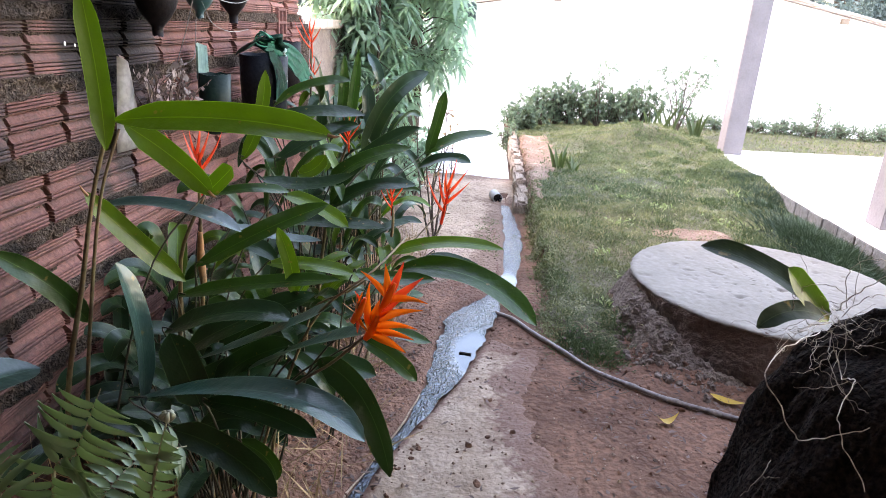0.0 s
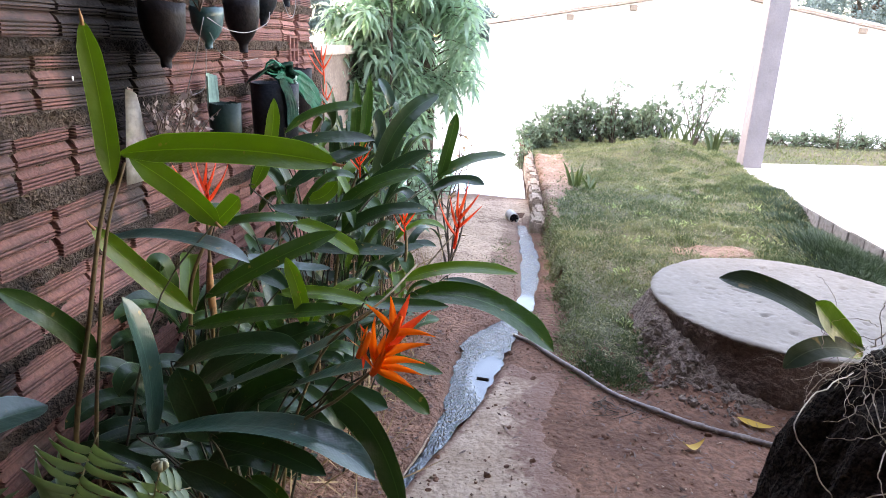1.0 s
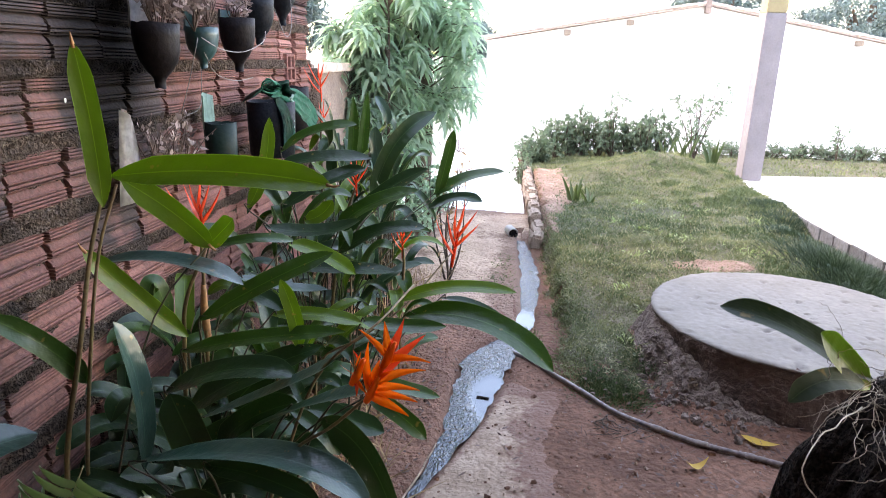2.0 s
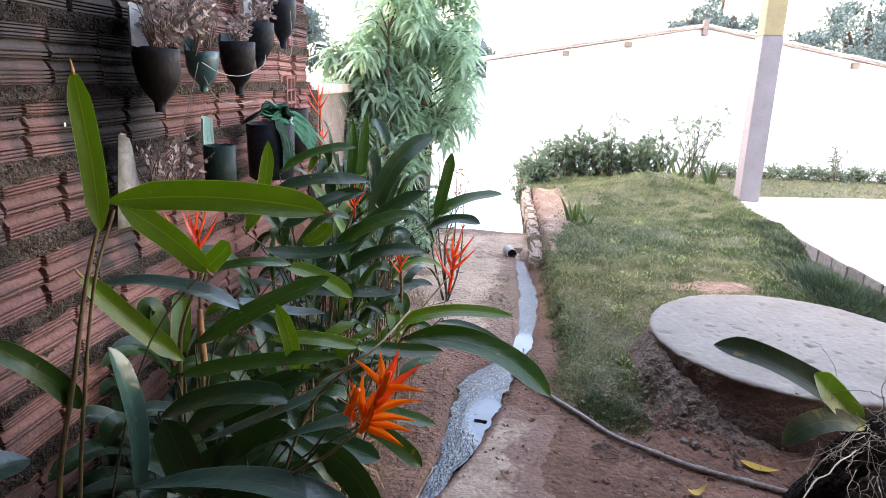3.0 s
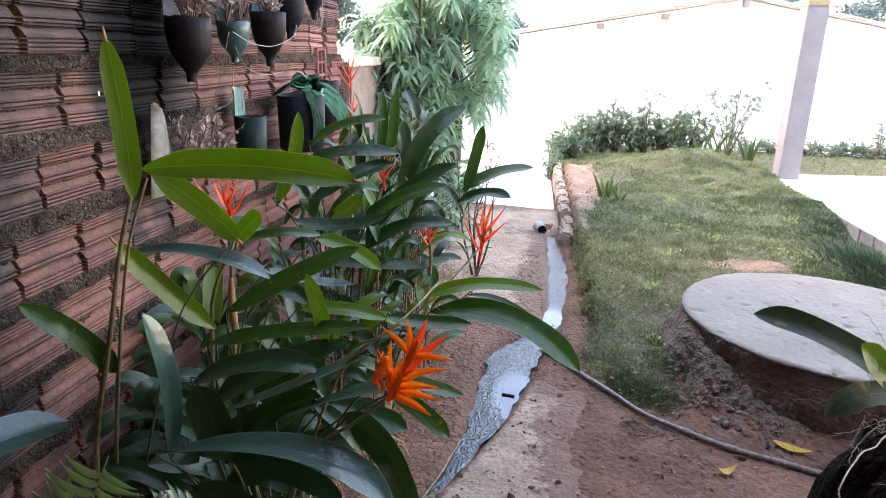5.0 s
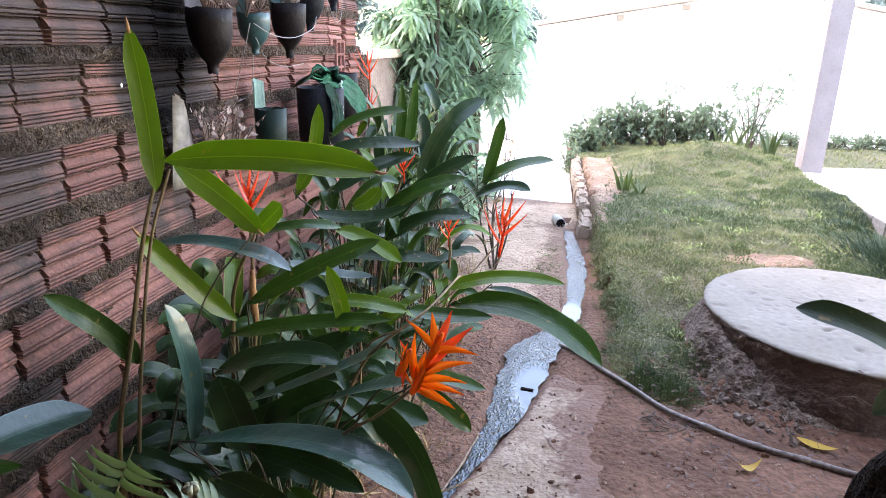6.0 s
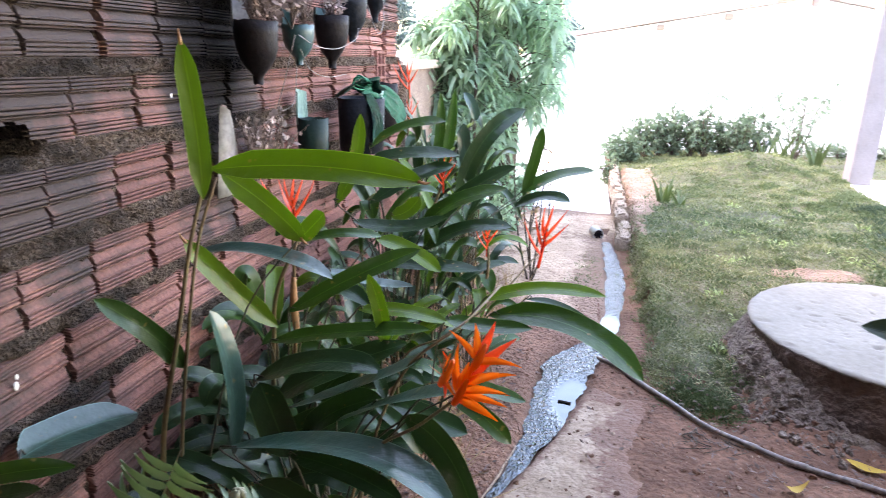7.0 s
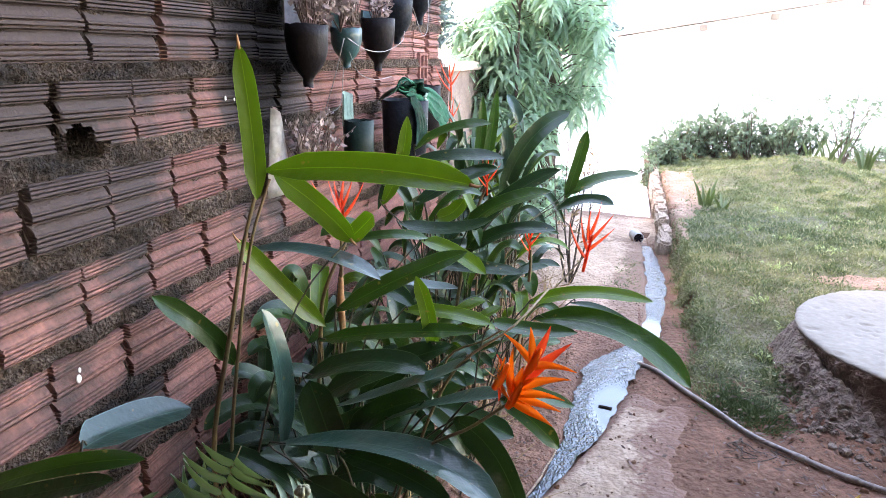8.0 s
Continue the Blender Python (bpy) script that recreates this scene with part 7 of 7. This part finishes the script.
g = np.random.default_rng(41)
for i in range(18):
    a0 = g.uniform(2.6, 4.9)
    z0 = g.uniform(0.90, 1.06)
    p = [np.array((0.395 + g.normal(0, 0.02), 1.08 + g.normal(0, 0.02), 1.075 + g.normal(0, 0.012)))]
    d = np.array((math.cos(a0) * 0.6, math.sin(a0) * 0.6, g.uniform(-0.7, 0.35)))
    for q in range(g.integers(3, 6)):
        d = d + g.normal(0, 0.45, 3)
        d /= np.linalg.norm(d)
        p.append(p[-1] + d * g.uniform(0.014, 0.03))
    root(orchid, p, float(g.uniform(0.0004, 0.00085)), 200 + i)


# ---- plants farther off ----
def tuft(name, x, y, z, count, tall, width, spread, material, label, category, seed):
    g = np.random.default_rng(seed)
    ob = put(name, None, label=label, category=category)
    ob.location = (x, y, z)
    for k in range(count):
        a, l = g.uniform(0, 6.28), tall * g.uniform(0.6, 1.0)
        d = np.array((math.cos(a) * spread, math.sin(a) * spread, 1.0))
        b = np.array((math.cos(a), math.sin(a), 0)) * width * 1.2
        vs, fs = [], []
        side = np.cross(d, (0, -1, 0.1))
        side /= np.linalg.norm(side)
        for i in range(7):
            s = i / 6
            w = width * 0.5 * (1 - s ** 2.2) + 0.001
            p = b + d * l * s + np.array((d[0], d[1], -0.3)) * l * 0.5 * s * s
            vs += [p - side * w, p + np.array((0, w * 0.5, 0)), p + side * w]
        for i in range(6):
            o = i * 3
            fs += [(o, o + 1, o + 4, o + 3), (o + 1, o + 2, o + 5, o + 4)]
        put("blade", mesh_of("blade", vs, fs, material, True), ob)
    return ob


tuft("sword_plant", 0.72, 6.25, lawn_height(0.72, 6.25) - 0.01, 6, 0.27, 0.03, 0.22, SWORD_LEAF, "clump of upright sword-shaped leaves on the lawn", "plant", 1)
tuft("sword_plant", 0.84, 6.15, lawn_height(0.84, 6.15) - 0.01, 5, 0.17, 0.022, 0.45, SWORD_LEAF, "small clump of sword-shaped leaves on bare soil", "plant", 2)
tuft("sword_plant", 2.55, 8.5, lawn_height(2.55, 8.5) - 0.01, 10, 0.42, 0.035, 0.25, SWORD_LEAF, "upright sword-leaved plant behind the pillar", "plant", 3)
for i, (x, y, h) in enumerate(((2.05, 8.1, 0.50), (2.18, 8.25, 0.48), (1.95, 8.3, 0.45))):
    tuft("sword_plant", x, y, lawn_height(x, y) - 0.01, 7, h * 0.8, 0.02, 0.25, SWORD_LEAF, "upright sword-leaved plant by the shrubs", "plant", 4 + i)


def shrub(x, y, tall, wide, leaves, leaf_len, material, label, seed, sparse=False, name="shrub", stems=9, z=None, twig=0.008):
    """Several bent stems with twigs; leaves sit along the twigs."""
    g = np.random.default_rng(seed)
    ob = put(name, None, label=label, category="shrub" if name == "shrub" else "tree")
    z0 = lawn_height(x, y) - 0.02 if z is None else z
    ob.location = (x, y, z0)
    vs, fs, pos, al = [], [], [], []
    for k in range(stems):
        a = g.uniform(0, 6.28)
        rr = g.uniform(0.25, 1.0)
        top = np.array((math.cos(a) * wide * rr, math.sin(a) * wide * rr * 0.8, tall * (g.uniform(0.75, 1.0) if sparse else g.uniform(0.6, 1.0) * (1.05 - 0.4 * rr))))
        mid = top * np.array((0.45, 0.45, 0.5)) + g.normal(0, 0.04 * tall, 3)
        root = np.array((g.normal(0, 0.05) * wide, g.normal(0, 0.05) * wide, 0.0))
        c = spline([root, mid, top], 14)
        v, f = tube_data([root, mid, top], [twig, twig * 0.6, twig * 0.25], 6, 12, len(vs))
        vs += v
        fs += f
        for t in range(9):
            s = int(g.integers(4, 14))
            d = g.normal(0, 1, 3) + np.array((0, 0, 0.5))
            d /= np.linalg.norm(d)
            e = c[s] + d * wide * g.uniform(0.15, 0.45)
            v, f = tube_data([c[s], (c[s] + e) / 2 + g.normal(0, 0.01, 3), e], [twig * 0.4, twig * 0.15], 4, 5, len(vs))
            vs += v
            fs += f
            m = max(1, leaves // (stems * 9))
            for q in range(m):
                u = g.uniform(0.2, 1.05)
                pos.append(c[s] + (e - c[s]) * u)
                al.append(d + g.normal(0, 0.8, 3))
    tagged(put("branchwork", mesh_of("branchwork", vs, fs, BARK, True), ob), kind="stuff")
    pos, al = np.array(pos), np.array(al)
    m = len(pos)
    blades("foliage", pos, al, g.normal(0, 1, (m, 3)), g.uniform(0.6, 1.1, m) * leaf_len, g.uniform(0.35, 0.5, m) * leaf_len, material, parent=ob, droop=0.15)
    return ob


for i in range(10):
    x = 0.38 + 0.175 * i
    shrub(x, 8.35 + 0.5 * smooth(0.3, 0.9, x) + rnd.uniform(-0.08, 0.08), 0.42 + 0.2 * smooth(0.3, 0.8, x) + rnd.uniform(-0.05, 0.06), 0.27, 2200, 0.045, SHRUB_LEAF, "leafy rounded green shrub at the lawn's far edge", 80 + i, stems=13)
shrub(2.32, 8.55, 0.95, 0.34, 800, 0.05, SHRUB_LEAF, "open taller shrub with thin bare stems", 95, True)
shrub(1.42, 8.75, 0.88, 0.16, 200, 0.05, SHRUB_LEAF, "thin shrub rising above its neighbours", 96, True, stems=4)
shrub(0.30, 7.75, 0.40, 0.18, 500, 0.04, SHRUB_LEAF, "small shrub spilling over the kerb", 97)
for i in range(20):
    shrub(2.85 + 0.24 * i, 9.4 + 0.06 * (i % 3), 0.21, 0.26, 450, 0.045, SHRUB_LEAF, "low clipped green shrub along the far lawn", 130 + i)
shrub(4.35, 9.35, 0.5, 0.2, 160, 0.05, SHRUB_LEAF, "thin young shrub above the low hedge", 120, True, stems=4)
shrub(-0.22, 4.4, 0.92, 0.20, 40, 0.04, STRAW, "bare reddish twiggy plant beside the path", 121, True, stems=6)
shrub(-0.62, 4.95, 0.62, 0.30, 1200, 0.06, HAZY_TREE_LEAF, "bushy light green undergrowth below the tree", 122)
shrub(-0.50, 5.5, 0.75, 0.30, 1200, 0.06, HAZY_TREE_LEAF, "bushy light green undergrowth below the tree", 123)


def drooping_tree(x, y, stems, seed, label):
    """A young tree whose branch ends carry hanging whorls of long narrow leaves; stems: foot x, y, top x, y, z, radius, lowest branch, reach, reach over the path, branches."""
    g = np.random.default_rng(seed)
    ob = put("tree", None, label=label, category="tree")
    ob.location = (x, y, 0)
    vs, fs, pos, al, ln = [], [], [], [], []
    for fx, fy, tx, ty, top, thick, low, reach_most, right, branches in stems:
        line = [np.array((fx, fy, -0.05)), np.array((fx * 0.6 + tx * 0.4 + 0.02, fy, top * 0.45)), np.array((tx, ty, top))]
        v, f = tube_data(line, [thick, thick * 0.8, thick * 0.25], 10, 24)
        put("trunk", mesh_of("trunk", v, f, BARK, True), ob)
        c0 = spline(line, 60)
        for k in range(branches):
            z = g.uniform(low, top)
            o = c0[int(np.argmin(abs(c0[:, 2] - z)))]
            a = g.uniform(0, 6.28)
            swell = math.sin(math.pi * min(1.0, 0.22 + 0.62 * (z - low) / (top - low)))
            reach = reach_most * swell * g.uniform(0.35, 1.0)
            e = o + np.array((min(math.cos(a) * reach, right), math.sin(a) * reach, g.uniform(0.0, 0.26)))
            mid = (o + e) / 2 + np.array((0, 0, 0.08))
            v, f = tube_data([o, mid, e], [0.008, 0.004, 0.002], 5, 8, len(vs))
            vs += v
            fs += f
            c = spline([o, mid, e], 12)
            for q in range(4):
                h = c[11 if q == 0 else int(g.integers(5, 11))] + g.normal(0, 0.02, 3)
                turn, size = g.uniform(0, 6.28), g.uniform(0.75, 1.15)
                for j in range(13):
                    b = turn + j * 2.4
                    up = 0.75 - 0.11 * j
                    pos.append(h + np.array((0, 0, -0.006 * j)))
                    al.append((math.cos(b), math.sin(b), up))
                    ln.append(size * g.uniform(0.11, 0.175))
    tagged(put("branchwork", mesh_of("branchwork", vs, fs, BARK, True), ob), kind="stuff")
    m = len(pos)
    ob2 = lances("crown", pos, al, np.array(ln), np.array(ln) * g.uniform(0.15, 0.21, m), HAZY_TREE_LEAF, g.uniform(0.35, 0.75, m), ob, seed)
    tagged(ob2, kind="stuff")


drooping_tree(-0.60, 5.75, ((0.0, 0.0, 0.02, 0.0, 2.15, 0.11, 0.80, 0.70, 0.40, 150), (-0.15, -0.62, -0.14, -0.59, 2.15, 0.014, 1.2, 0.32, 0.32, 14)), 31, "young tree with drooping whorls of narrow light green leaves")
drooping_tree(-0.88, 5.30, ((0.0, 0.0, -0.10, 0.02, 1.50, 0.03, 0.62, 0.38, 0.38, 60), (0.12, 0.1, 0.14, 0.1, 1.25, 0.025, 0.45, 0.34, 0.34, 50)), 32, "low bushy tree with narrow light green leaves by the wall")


def far_tree(x, y, tall, wide, seed, clumps=60):
    g = np.random.default_rng(seed)
    ob = put("tree", None, label="distant dark leafy tree beyond the walls", category="tree", group="distant trees")
    ob.location = (x, y, 0)
    vs, fs, pos = [], [], []
    for k in range(10):
        a = g.uniform(0, 6.28)
        e = np.array((math.cos(a) * wide * 0.6, math.sin(a) * wide * 0.6, tall * g.uniform(0.6, 0.95)))
        v, f = tube_data([(0, 0, tall * 0.2), e * np.array((0.4, 0.4, 0.7)), e], [0.12, 0.07, 0.03], 6, 8, len(vs))
        vs += v
        fs += f
    v, f = tube_data([(0, 0, -0.1), (0.1, 0, tall * 0.5), (0, 0.1, tall * 0.85)], [0.22, 0.16, 0.05], 9, 12, len(vs))
    put("trunk", mesh_of("trunk", vs + v, fs + f, BARK, True), ob)
    for k in range(clumps):
        a, r = g.uniform(0, 6.28), wide * math.sqrt(g.random())
        c = np.array((math.cos(a) * r, math.sin(a) * r, tall * (0.45 + 0.5 * g.random() * (1.1 - 0.5 * r / wide))))
        pos.append(c + g.normal(0, 0.22, (220, 3)) * np.array((1, 1, 0.7)) * wide * 0.45)
    pos = np.vstack(pos)
    m = len(pos)
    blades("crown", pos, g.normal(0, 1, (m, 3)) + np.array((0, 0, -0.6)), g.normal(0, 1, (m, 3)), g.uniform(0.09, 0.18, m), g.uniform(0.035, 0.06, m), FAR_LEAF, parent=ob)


far_tree(-4.5, 13.0, 3.3, 1.25, 1)
far_tree(-0.9, 20.0, 2.6, 0.9, 2)
far_tree(5.7, 20.0, 3.9, 1.3, 3)
far_tree(9.7, 20.0, 4.0, 1.8, 4)
far_tree(13.0, 23.0, 4.4, 2.2, 5)
far_tree(-8.5, 15.0, 4.0, 2.0, 6)

# last, the bricks of the wall
lay_bricks()
